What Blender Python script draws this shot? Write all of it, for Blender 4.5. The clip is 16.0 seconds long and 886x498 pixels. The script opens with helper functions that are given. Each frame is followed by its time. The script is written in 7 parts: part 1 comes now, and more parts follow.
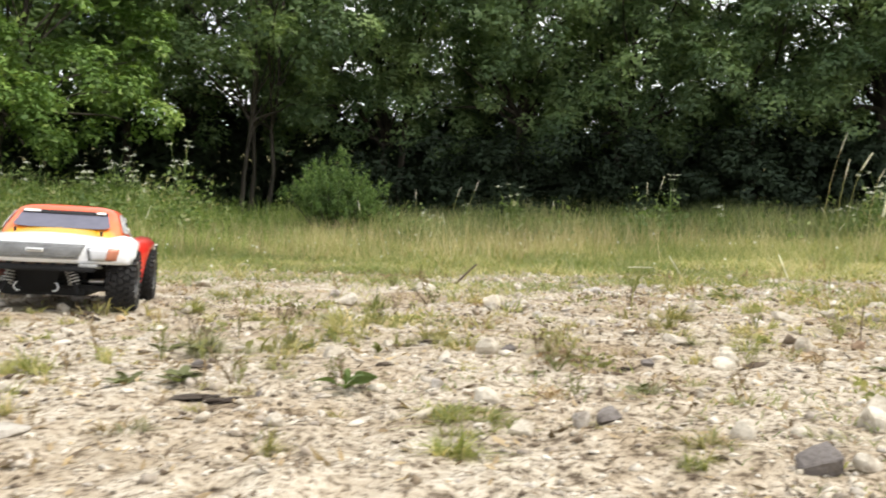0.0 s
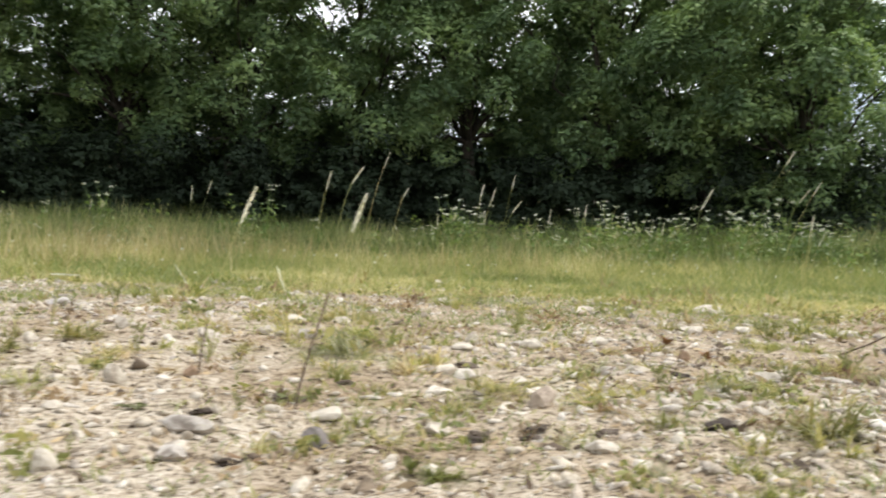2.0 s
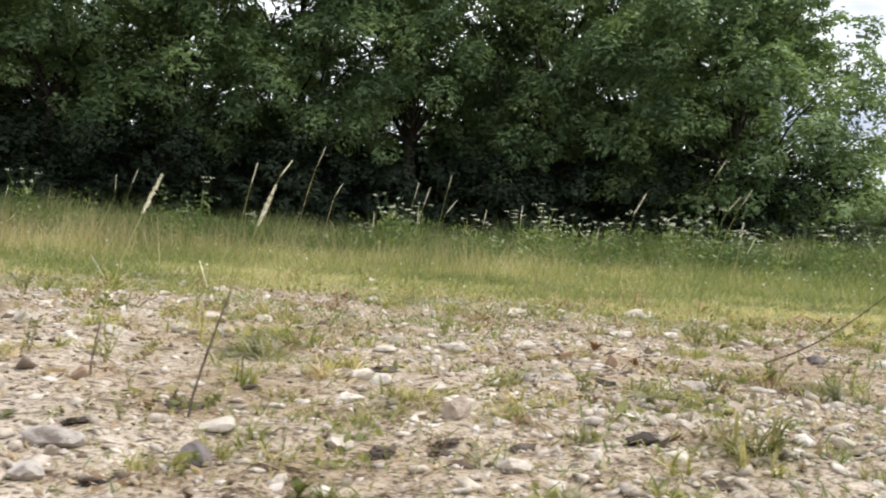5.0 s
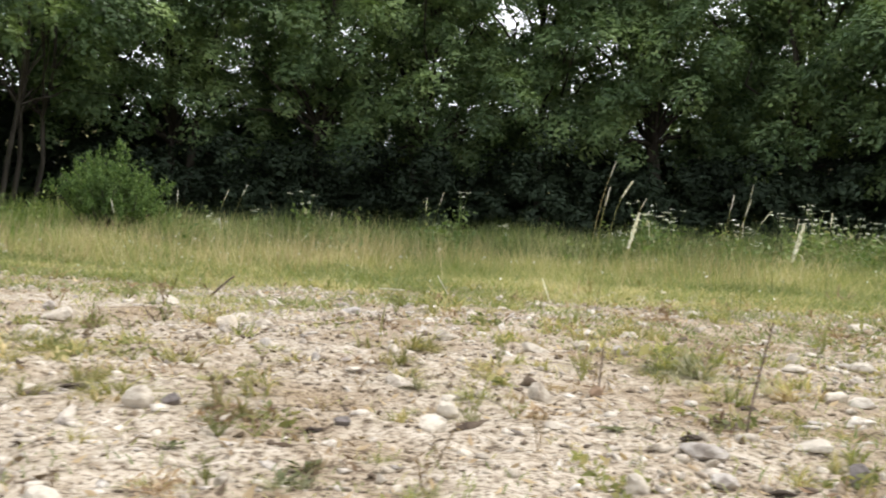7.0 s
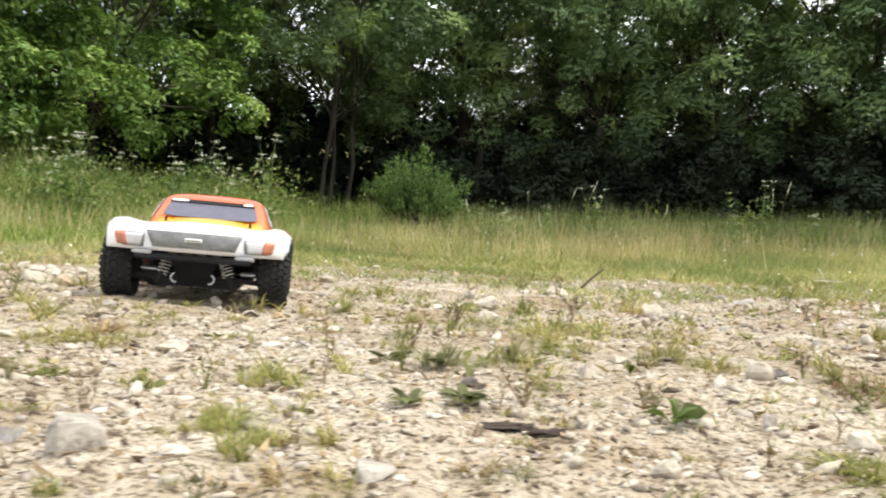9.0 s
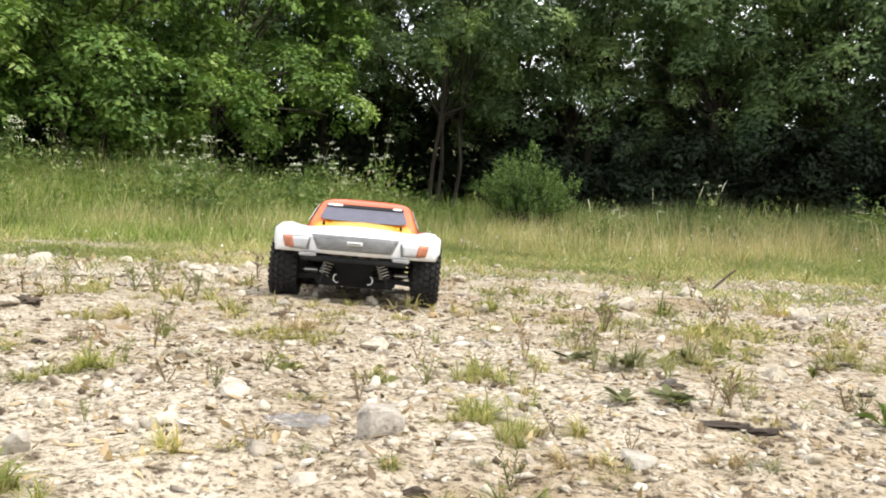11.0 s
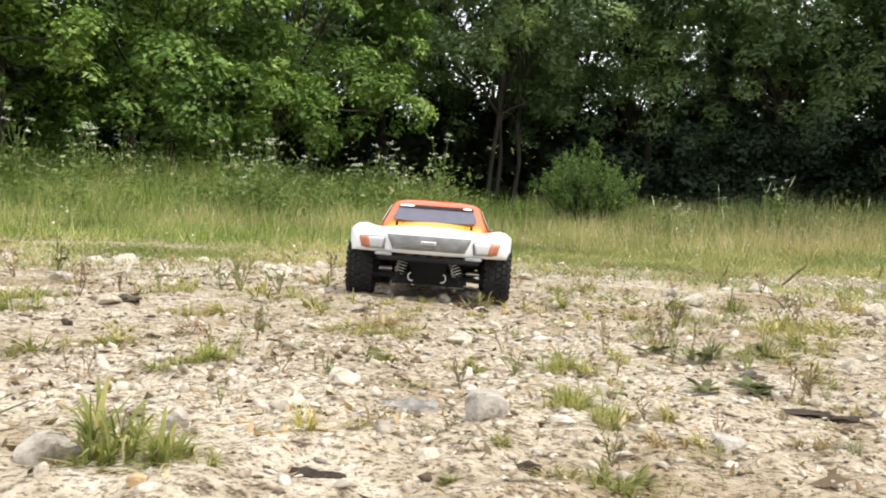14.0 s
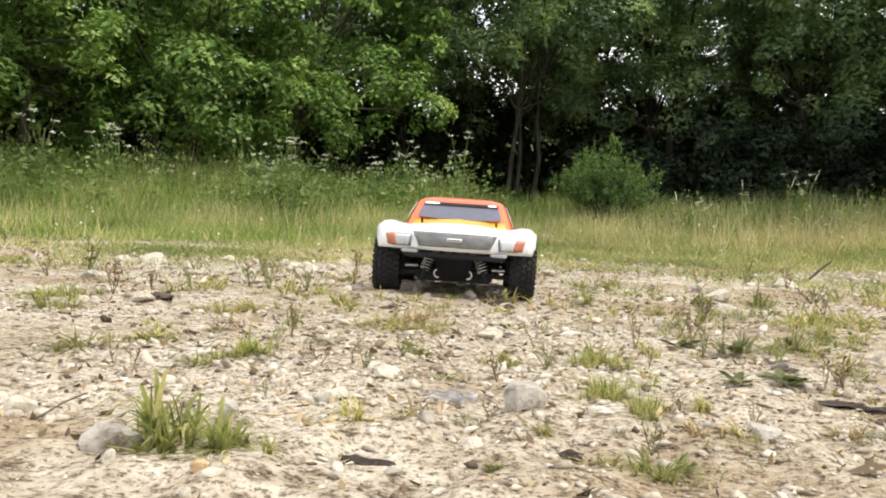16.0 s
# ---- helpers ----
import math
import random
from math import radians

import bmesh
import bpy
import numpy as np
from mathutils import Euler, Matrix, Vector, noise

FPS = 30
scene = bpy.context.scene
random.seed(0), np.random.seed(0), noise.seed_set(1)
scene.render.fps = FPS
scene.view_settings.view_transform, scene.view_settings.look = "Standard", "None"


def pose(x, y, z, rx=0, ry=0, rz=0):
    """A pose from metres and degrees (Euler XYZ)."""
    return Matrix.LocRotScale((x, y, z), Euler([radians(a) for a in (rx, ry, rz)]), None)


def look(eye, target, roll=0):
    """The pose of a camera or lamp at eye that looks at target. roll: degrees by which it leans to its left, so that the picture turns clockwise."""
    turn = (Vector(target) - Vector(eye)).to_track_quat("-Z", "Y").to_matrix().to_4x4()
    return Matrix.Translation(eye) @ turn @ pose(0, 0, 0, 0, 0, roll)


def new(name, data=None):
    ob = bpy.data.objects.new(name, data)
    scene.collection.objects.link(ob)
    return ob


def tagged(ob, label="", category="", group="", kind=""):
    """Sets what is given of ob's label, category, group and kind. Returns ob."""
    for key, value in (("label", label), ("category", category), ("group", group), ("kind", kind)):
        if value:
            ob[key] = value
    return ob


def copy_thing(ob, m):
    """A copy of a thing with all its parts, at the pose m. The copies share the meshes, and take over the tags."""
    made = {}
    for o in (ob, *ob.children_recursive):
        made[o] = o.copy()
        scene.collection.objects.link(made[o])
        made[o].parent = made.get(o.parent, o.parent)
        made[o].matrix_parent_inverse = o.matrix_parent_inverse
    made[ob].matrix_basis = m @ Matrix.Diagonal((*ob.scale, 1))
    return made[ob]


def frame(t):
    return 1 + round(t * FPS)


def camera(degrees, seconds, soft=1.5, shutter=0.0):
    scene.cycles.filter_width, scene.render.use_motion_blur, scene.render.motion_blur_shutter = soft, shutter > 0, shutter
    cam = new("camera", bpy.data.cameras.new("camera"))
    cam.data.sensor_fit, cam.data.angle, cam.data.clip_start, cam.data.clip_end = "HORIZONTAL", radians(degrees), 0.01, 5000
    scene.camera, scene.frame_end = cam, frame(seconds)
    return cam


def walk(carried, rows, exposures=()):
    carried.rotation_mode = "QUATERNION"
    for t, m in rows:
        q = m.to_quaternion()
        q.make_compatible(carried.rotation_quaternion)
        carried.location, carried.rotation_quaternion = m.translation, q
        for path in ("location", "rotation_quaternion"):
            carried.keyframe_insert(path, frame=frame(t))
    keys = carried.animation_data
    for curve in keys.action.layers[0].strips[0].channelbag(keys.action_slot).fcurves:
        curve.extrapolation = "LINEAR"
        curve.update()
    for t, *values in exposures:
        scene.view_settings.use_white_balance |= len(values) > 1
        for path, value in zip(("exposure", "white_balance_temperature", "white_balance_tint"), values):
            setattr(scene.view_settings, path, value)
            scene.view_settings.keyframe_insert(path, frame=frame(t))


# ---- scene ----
cam = camera(56.8, 16.0, soft=1.9, shutter=0.28)
METRES, EYE, TILT, LEAN, TURN = 1.25, 0.1, 0.0, 0.0, 0.0
ROWS = [
    (0.0, 0.0, 0.0, 0.0, -0.01, 0.81, -0.49),
    (0.5, 0.0486, 0.0287, 0.0074, -5.29, 0.84, 0.75),
    (1.0, 0.1108, 0.0533, 0.0062, -11.58, 1.05, 0.48),
    (1.5, 0.1806, 0.0699, 0.0052, -19.12, 1.59, -0.6),
    (2.0, 0.2509, 0.0802, 0.0047, -26.1, 2.07, -2.1),
    (2.5, 0.31, 0.0823, 0.0077, -32.51, 2.17, -2.22),
    (3.0, 0.343, 0.0806, 0.004, -36.54, 2.18, -3.38),
    (5.5, 0.2405, 0.1111, 0.0074, -26.92, 2.13, -3.4),
    (6.0, 0.1929, 0.1173, 0.0086, -22.81, 2.03, -3.34),
    (6.5, 0.1394, 0.1209, 0.0112, -18.68, 1.95, -2.98),
    (7.0, 0.0828, 0.119, 0.0128, -14.19, 1.89, -2.69),
    (7.5, 0.0271, 0.1126, 0.0113, -9.65, 1.83, -2.56),
    (8.0, -0.0246, 0.1004, 0.0062, -5.54, 1.34, -2.54),
    (8.5, -0.0804, 0.0818, 0.0024, -0.39, 0.83, -2.58),
    (9.0, -0.1304, 0.0603, 0.0014, 4.67, 0.64, -2.45),
    (9.5, -0.1654, 0.0403, 0.0035, 8.32, 0.56, -2.19),
    (10.0, -0.1865, 0.0245, 0.0056, 10.77, 0.47, -2.06),
    (12.5, -0.179, 0.0017, 0.0061, 12.53, -0.14, -2.62),
    (13.0, -0.1812, -0.0054, 0.0058, 13.24, -0.11, -2.4),
    (13.5, -0.1881, -0.0167, 0.0065, 14.29, -0.26, -1.8),
    (14.0, -0.1946, -0.0261, 0.0058, 15.95, -0.15, -2.05),
    (14.5, -0.1991, -0.0316, 0.0072, 17.06, -0.05, -1.96),
    (15.0, -0.2, -0.033, 0.0064, 17.14, -0.16, -1.82),
    (15.5, -0.2002, -0.0355, 0.0065, 17.3, -0.21, -1.7),
    (16.0, -0.2004, -0.0369, 0.0045, 17.32, -0.36, -1.68),
]
EXPOSURES = [(0.0, -0.2, 6500, 10), (1.5, -0.28, 6400, 11), (2.5, -0.28, 6270, 12), (3.0, -0.35, 6250, 13), (5.5, -0.38, 6230, 15), (6.5, -0.36, 6250, 14), (7.5, -0.23, 6330, 12), (9.0, -0.13, 6500, 10),
             (10.0, -0.13, 6500, 10), (12.5, -0.15, 6500, 10), (16.0, -0.27, 6550, 10)]
walk(cam, [(t, pose(0, 0, EYE, TILT, LEAN, TURN) @ pose(METRES * x, METRES * y, METRES * z, 90 + pitch, roll, yaw)) for t, x, y, z, yaw, pitch, roll in ROWS], EXPOSURES)

# ---------------------------------------------------------------- light
SUN_EL, SUN_AZ = 56.0, 104.0          # degrees up, degrees clockwise from +y
world = bpy.data.worlds.new("world")
scene.world = world
world.use_nodes = True
wn, wl = world.node_tree.nodes, world.node_tree.links
wn.clear()
w_out = wn.new("ShaderNodeOutputWorld")
w_bg = wn.new("ShaderNodeBackground")
w_bg.inputs["Strength"].default_value = 0.13
w_sky = wn.new("ShaderNodeTexSky")
w_sky.sky_type = "NISHITA"
w_sky.sun_disc = False
w_sky.sun_elevation, w_sky.sun_rotation = radians(SUN_EL), radians(SUN_AZ)
w_co = wn.new("ShaderNodeTexCoord")
w_map = wn.new("ShaderNodeMapping")
w_map.inputs["Scale"].default_value = (1.0, 1.0, 2.2)
w_map.inputs["Location"].default_value = (2.9, 0.6, -0.5)
w_noise = wn.new("ShaderNodeTexNoise")
w_noise.inputs["Scale"].default_value = 1.7
w_noise.inputs["Detail"].default_value = 4.5
w_noise.inputs["Roughness"].default_value = 0.55
w_ramp = wn.new("ShaderNodeValToRGB")
w_ramp.color_ramp.elements[0].position, w_ramp.color_ramp.elements[1].position = 0.26, 0.45
w_mix = wn.new("ShaderNodeMix")
w_mix.data_type = "RGBA"
w_cloud = wn.new("ShaderNodeMix")                           # cloud, shaded blue-grey to sunlit white
w_cloud.data_type = "RGBA"
w_cloud.inputs[6].default_value = (7.2, 7.8, 9.0, 1)
w_cloud.inputs[7].default_value = (17.0, 17.3, 17.6, 1)
w_shade = wn.new("ShaderNodeTexNoise")
w_shade.inputs["Scale"].default_value = 2.6
w_shade.inputs["Detail"].default_value = 5.0
w_shade_ramp = wn.new("ShaderNodeValToRGB")
w_shade_ramp.color_ramp.elements[0].position, w_shade_ramp.color_ramp.elements[1].position = 0.34, 0.52
wl.new(w_map.outputs["Vector"], w_shade.inputs["Vector"])
wl.new(w_shade.outputs["Fac"], w_shade_ramp.inputs["Fac"])
wl.new(w_shade_ramp.outputs["Color"], w_cloud.inputs[0])
wl.new(w_cloud.outputs[2], w_mix.inputs[7])
wl.new(w_co.outputs["Generated"], w_map.inputs["Vector"])
wl.new(w_map.outputs["Vector"], w_noise.inputs["Vector"])
wl.new(w_noise.outputs["Fac"], w_ramp.inputs["Fac"])
wl.new(w_ramp.outputs["Color"], w_mix.inputs[0])
wl.new(w_sky.outputs["Color"], w_mix.inputs[6])
wl.new(w_mix.outputs[2], w_bg.inputs["Color"])
wl.new(w_bg.outputs["Background"], w_out.inputs["Surface"])

sun_lamp = bpy.data.lights.new("sun", "SUN")
sun_lamp.energy, sun_lamp.angle, sun_lamp.color = 4.1, radians(1.5), (1.0, 0.94, 0.83)
sun = new("sun", sun_lamp)
sun_way = Vector((math.sin(radians(SUN_AZ)) * math.cos(radians(SUN_EL)),
                  math.cos(radians(SUN_AZ)) * math.cos(radians(SUN_EL)), math.sin(radians(SUN_EL))))
sun.matrix_world = look(sun_way * 40, (0, 0, 0))


# ---------------------------------------------------------------- materials
def material(name, rough=0.6, metal=0.0, spec=0.5):
    m = bpy.data.materials.new(name)
    m.use_nodes = True
    nodes = m.node_tree.nodes
    b = nodes["Principled BSDF"]
    b.inputs["Roughness"].default_value = rough
    b.inputs["Metallic"].default_value = metal
    b.inputs["Specular IOR Level"].default_value = spec
    return m, nodes, m.node_tree.links, b


def ramp_node(nodes, stops):
    r = nodes.new("ShaderNodeValToRGB")
    e = r.color_ramp.elements
    while len(e) < len(stops):
        e.new(0.5)
    for i, (p, c) in enumerate(stops):
        e[i].position, e[i].color = p, (*c, 1)
    return r


def noise_node(nodes, links, coord, scale, detail=4.0, rough=0.6):
    n = nodes.new("ShaderNodeTexNoise")
    n.inputs["Scale"].default_value = scale
    n.inputs["Detail"].default_value = detail
    n.inputs["Roughness"].default_value = rough
    links.new(coord, n.inputs["Vector"])
    return n


def mix_colour(nodes, links, fac, a, b, blend="MIX"):
    m = nodes.new("ShaderNodeMix")
    m.data_type, m.blend_type = "RGBA", blend
    for sock, v in ((m.inputs[0], fac), (m.inputs[6], a), (m.inputs[7], b)):
        if isinstance(v, (int, float)):
            sock.default_value = v
        elif isinstance(v, tuple):
            sock.default_value = (*v, 1)
        else:
            links.new(v, sock)
    return m.outputs[2]


def leaf_material(name, stops, translucent=0.35, rough=0.5, grain=60.0, by_object=False, patch=0.25, speckle=1.0, spec=0.35):
    """Foliage: every leaf its own shade, two scales of variation, light through the blade."""
    m, nodes, links, b = material(name, rough, 0.0, spec)
    geo = nodes.new("ShaderNodeNewGeometry")
    info = nodes.new("ShaderNodeObjectInfo")
    ramp = ramp_node(nodes, stops)
    big = noise_node(nodes, links, geo.outputs["Position"], 0.9 if grain < 100 else 5.0, 3.0)
    drift = nodes.new("ShaderNodeMapRange")
    drift.inputs["From Min"].default_value, drift.inputs["From Max"].default_value = 0.32, 0.68
    drift.inputs["To Min"].default_value, drift.inputs["To Max"].default_value = -patch, patch
    links.new(big.outputs["Fac"], drift.inputs["Value"])
    shade = nodes.new("ShaderNodeMath")
    shade.use_clamp = True
    own = nodes.new("ShaderNodeMapRange")
    own.inputs["To Min"].default_value, own.inputs["To Max"].default_value = 0.5 - 0.5 * speckle, 0.5 + 0.5 * speckle
    links.new(geo.outputs["Random Per Island"], own.inputs["Value"])
    links.new(own.outputs["Result"], shade.inputs[0])
    links.new(drift.outputs["Result"], shade.inputs[1])
    links.new(shade.outputs[0], ramp.inputs["Fac"])
    fine = noise_node(nodes, links, geo.outputs["Position"], grain, 2.0)
    val = nodes.new("ShaderNodeMath")
    val.operation = "MULTIPLY_ADD"
    links.new(big.outputs["Fac"], val.inputs[0])
    val.inputs[1].default_value, val.inputs[2].default_value = 1.0, 0.5
    val2 = nodes.new("ShaderNodeMath")
    val2.operation = "MULTIPLY_ADD"
    links.new(fine.outputs["Fac"], val2.inputs[0])
    val2.inputs[1].default_value, val2.inputs[2].default_value = 0.5, 0.75
    hsv = nodes.new("ShaderNodeHueSaturation")
    mul = nodes.new("ShaderNodeMath")
    mul.operation = "MULTIPLY"
    links.new(val.outputs[0], mul.inputs[0])
    links.new(val2.outputs[0], mul.inputs[1])
    last = mul
    if by_object:
        ob_v = nodes.new("ShaderNodeMath")
        ob_v.operation = "MULTIPLY_ADD"
        links.new(info.outputs["Random"], ob_v.inputs[0])
        ob_v.inputs[1].default_value, ob_v.inputs[2].default_value = 0.5, 0.75
        last = nodes.new("ShaderNodeMath")
        last.operation = "MULTIPLY"
        links.new(mul.outputs[0], last.inputs[0])
        links.new(ob_v.outputs[0], last.inputs[1])
    links.new(last.outputs[0], hsv.inputs["Value"])
    links.new(ramp.outputs["Color"], hsv.inputs["Color"])
    links.new(hsv.outputs["Color"], b.inputs["Base Color"])
    tr = nodes.new("ShaderNodeBsdfTranslucent")
    warm = mix_colour(nodes, links, 1.0, hsv.outputs["Color"], (1.15, 1.2, 0.75), "MULTIPLY")
    links.new(warm, tr.inputs["Color"])
    ms = nodes.new("ShaderNodeMixShader")
    ms.inputs[0].default_value = translucent
    links.new(b.outputs[0], ms.inputs[1])
    links.new(tr.outputs[0], ms.inputs[2])
    links.new(ms.outputs[0], nodes["Material Output"].inputs["Surface"])
    return m


def ground_material():
    m, nodes, links, b = material("gravelly_soil", 0.95, 0.0, 0.15)
    geo = nodes.new("ShaderNodeNewGeometry")
    pos = geo.outputs["Position"]
    grit = noise_node(nodes, links, pos, 260.0, 3.0, 0.7)
    crumbs = noise_node(nodes, links, pos, 70.0, 4.0, 0.68)
    patch = noise_node(nodes, links, pos, 4.5, 4.0, 0.6)
    sand = ramp_node(nodes, [(0.34, (0.13, 0.098, 0.07)), (0.45, (0.445, 0.38, 0.29)), (0.60, (0.585, 0.52, 0.425)), (0.75, (0.74, 0.68, 0.58))])
    links.new(crumbs.outputs["Fac"], sand.inputs["Fac"])
    dark = ramp_node(nodes, [(0.36, (0.30, 0.265, 0.225)), (0.50, (1.0, 1.0, 1.0))])
    links.new(grit.outputs["Fac"], dark.inputs["Fac"])
    c1 = mix_colour(nodes, links, 1.0, sand.outputs["Color"], dark.outputs["Color"], "MULTIPLY")
    blotch = ramp_node(nodes, [(0.36, (0.68, 0.61, 0.52)), (0.55, (1.0, 1.0, 1.0))])
    links.new(patch.outputs["Fac"], blotch.inputs["Fac"])
    c2 = mix_colour(nodes, links, 1.0, c1, blotch.outputs["Color"], "MULTIPLY")
    # browner, more humus-rich soil towards +x
    place = nodes.new("ShaderNodeSeparateXYZ")
    links.new(pos, place.inputs[0])
    brown_in = nodes.new("ShaderNodeMapRange")
    brown_in.inputs["From Min"].default_value, brown_in.inputs["From Max"].default_value = 0.1, 1.0
    links.new(place.outputs["X"], brown_in.inputs["Value"])
    browner = mix_colour(nodes, links, 1.0, c2, (0.88, 0.84, 0.785), "MULTIPLY")
    c2 = mix_colour(nodes, links, brown_in.outputs["Result"], c2, browner)
    # turf takes over away from the gravel
    sep = nodes.new("ShaderNodeVectorMath")
    sep.operation = "DOT_PRODUCT"
    sep.inputs[1].default_value = (0.22, 0.98, 0)
    links.new(pos, sep.inputs[0])
    behind = nodes.new("ShaderNodeVectorMath")
    behind.operation = "DOT_PRODUCT"
    behind.inputs[1].default_value = (-0.22, -0.8, 0)
    links.new(pos, behind.inputs[0])
    far_out = nodes.new("ShaderNodeMath")
    far_out.operation = "MAXIMUM"
    links.new(sep.outputs["Value"], far_out.inputs[0])
    links.new(behind.outputs["Value"], far_out.inputs[1])
    edge = nodes.new("ShaderNodeMath")
    edge.operation = "MULTIPLY_ADD"
    links.new(patch.outputs["Fac"], edge.inputs[0])
    edge.inputs[1].default_value = 1.8
    links.new(far_out.outputs[0], edge.inputs[2])
    turf_in = nodes.new("ShaderNodeMapRange")
    turf_in.inputs["From Min"].default_value, turf_in.inputs["From Max"].default_value = 3.2, 5.0
    links.new(edge.outputs[0], turf_in.inputs["Value"])
    turf = ramp_node(nodes, [(0.35, (0.11, 0.11, 0.045)), (0.6, (0.20, 0.18, 0.08)), (0.75, (0.30, 0.25, 0.13))])
    links.new(crumbs.outputs["Fac"], turf.inputs["Fac"])
    col = mix_colour(nodes, links, turf_in.outputs["Result"], c2, turf.outputs["Color"])
    links.new(col, b.inputs["Base Color"])
    bump = nodes.new("ShaderNodeBump")
    bump.inputs["Strength"].default_value, bump.inputs["Distance"].default_value = 1.0, 0.0045
    links.new(crumbs.outputs["Fac"], bump.inputs["Height"])
    bump2 = nodes.new("ShaderNodeBump")
    bump2.inputs["Strength"].default_value, bump2.inputs["Distance"].default_value = 1.0, 0.003
    links.new(grit.outputs["Fac"], bump2.inputs["Height"])
    links.new(bump.outputs["Normal"], bump2.inputs["Normal"])
    links.new(bump2.outputs["Normal"], b.inputs["Normal"])
    return m


def stone_material(name, stops, per_island=False):
    m, nodes, links, b = material(name, 0.85, 0.0, 0.3)
    geo = nodes.new("ShaderNodeNewGeometry")
    info = nodes.new("ShaderNodeObjectInfo")
    ramp = ramp_node(nodes, stops)
    links.new(geo.outputs["Random Per Island"] if per_island else info.outputs["Random"], ramp.inputs["Fac"])
    n1 = noise_node(nodes, links, geo.outputs["Position"], 90.0, 5.0, 0.65)
    n2 = noise_node(nodes, links, geo.outputs["Position"], 420.0, 3.0, 0.7)
    s1 = ramp_node(nodes, [(0.34, (0.5, 0.46, 0.42)), (0.5, (0.92, 0.9, 0.87)), (0.7, (1.1, 1.08, 1.05))])
    links.new(n1.outputs["Fac"], s1.inputs["Fac"])
    c = mix_colour(nodes, links, 1.0, ramp.outputs["Color"], s1.outputs["Color"], "MULTIPLY")
    s2 = ramp_node(nodes, [(0.3, (0.75, 0.73, 0.7)), (0.5, (1.0, 1.0, 1.0))])
    links.new(n2.outputs["Fac"], s2.inputs["Fac"])
    c = mix_colour(nodes, links, 1.0, c, s2.outputs["Color"], "MULTIPLY")
    links.new(c, b.inputs["Base Color"])
    bump = nodes.new("ShaderNodeBump")
    bump.inputs["Strength"].default_value, bump.inputs["Distance"].default_value = 0.9, 0.003
    links.new(n1.outputs["Fac"], bump.inputs["Height"])
    links.new(bump.outputs["Normal"], b.inputs["Normal"])
    return m


def bark_material(name, a, c, scale=14.0):
    m, nodes, links, b = material(name, 0.9, 0.0, 0.2)
    geo = nodes.new("ShaderNodeNewGeometry")
    mp = nodes.new("ShaderNodeMapping")
    mp.inputs["Scale"].default_value = (1, 1, 0.2)
    links.new(geo.outputs["Position"], mp.inputs["Vector"])
    n = noise_node(nodes, links, mp.outputs["Vector"], scale, 5.0, 0.65)
    r = ramp_node(nodes, [(0.3, a), (0.7, c)])
    links.new(n.outputs["Fac"], r.inputs["Fac"])
    links.new(r.outputs["Color"], b.inputs["Base Color"])
    bump = nodes.new("ShaderNodeBump")
    bump.inputs["Strength"].default_value, bump.inputs["Distance"].default_value = 0.8, 0.1 / scale
    links.new(n.outputs["Fac"], bump.inputs["Height"])
    links.new(bump.outputs["Normal"], b.inputs["Normal"])
    return m


M_GROUND = ground_material()
M_STONE = stone_material("field_stone", [(0.0, (0.62, 0.56, 0.46)), (0.35, (0.5, 0.46, 0.4)), (0.6, (0.7, 0.66, 0.58)), (0.8, (0.36, 0.34, 0.33)), (1.0, (0.56, 0.44, 0.31))])
M_DARK_STONE = stone_material("grey_flint", [(0.0, (0.165, 0.148, 0.142)), (1.0, (0.225, 0.205, 0.195))])
M_GREY_STONE = stone_material("pale_grey_stone", [(0.0, (0.42, 0.39, 0.355)), (1.0, (0.47, 0.44, 0.395))])
M_WHITE_STONE = stone_material("chalky_stone", [(0.0, (0.50, 0.455, 0.38)), (1.0, (0.60, 0.555, 0.475))])
M_OCHRE_STONE = stone_material("ochre_stone", [(0.0, (0.62, 0.45, 0.26)), (1.0, (0.62, 0.46, 0.28))])
M_PEBBLE = stone_material("pebbles", [(0.0, (0.6, 0.54, 0.44)), (0.3, (0.50, 0.45, 0.37)), (0.6, (0.7, 0.65, 0.56)), (0.82, (0.38, 0.34, 0.29)), (0.93, (0.5, 0.43, 0.345)), (1.0, (0.75, 0.72, 0.66))], True)
M_TREE_LEAF = leaf_material("broad_leaf_dark", [(0.0, (0.10, 0.16, 0.075)), (0.5, (0.175, 0.255, 0.115)), (1.0, (0.31, 0.40, 0.165))], 0.36, 0.55, patch=0.5, speckle=0.5, spec=0.3)
M_BRIGHT_LEAF = leaf_material("broad_leaf_bright", [(0.0, (0.09, 0.165, 0.042)), (0.5, (0.165, 0.27, 0.07)), (0.85, (0.26, 0.37, 0.095)), (1.0, (0.36, 0.45, 0.15))], 0.3, 0.5, patch=0.45, speckle=0.6, spec=0.25)
# undergrowth leaves: the deep shade beneath the trees is put into this colour
M_UNDER_LEAF = leaf_material("shade_dark_understory_leaf", [(0.0, (0.024, 0.036, 0.023)), (1.0, (0.05, 0.072, 0.042))], 0.2, 0.65, speckle=0.5, spec=0.15)
M_BUSH_LEAF = leaf_material("bush_leaf", [(0.0, (0.07, 0.125, 0.038)), (0.6, (0.13, 0.205, 0.062)), (1.0, (0.22, 0.30, 0.105))], 0.4, 0.6, spec=0.2)
M_FIELD_GRASS = leaf_material("field_grass", [(0.0, (0.145, 0.195, 0.06)), (0.35, (0.22, 0.26, 0.085)), (0.65, (0.335, 0.33, 0.135)), (1.0, (0.53, 0.455, 0.26))], 0.45, patch=0.55)
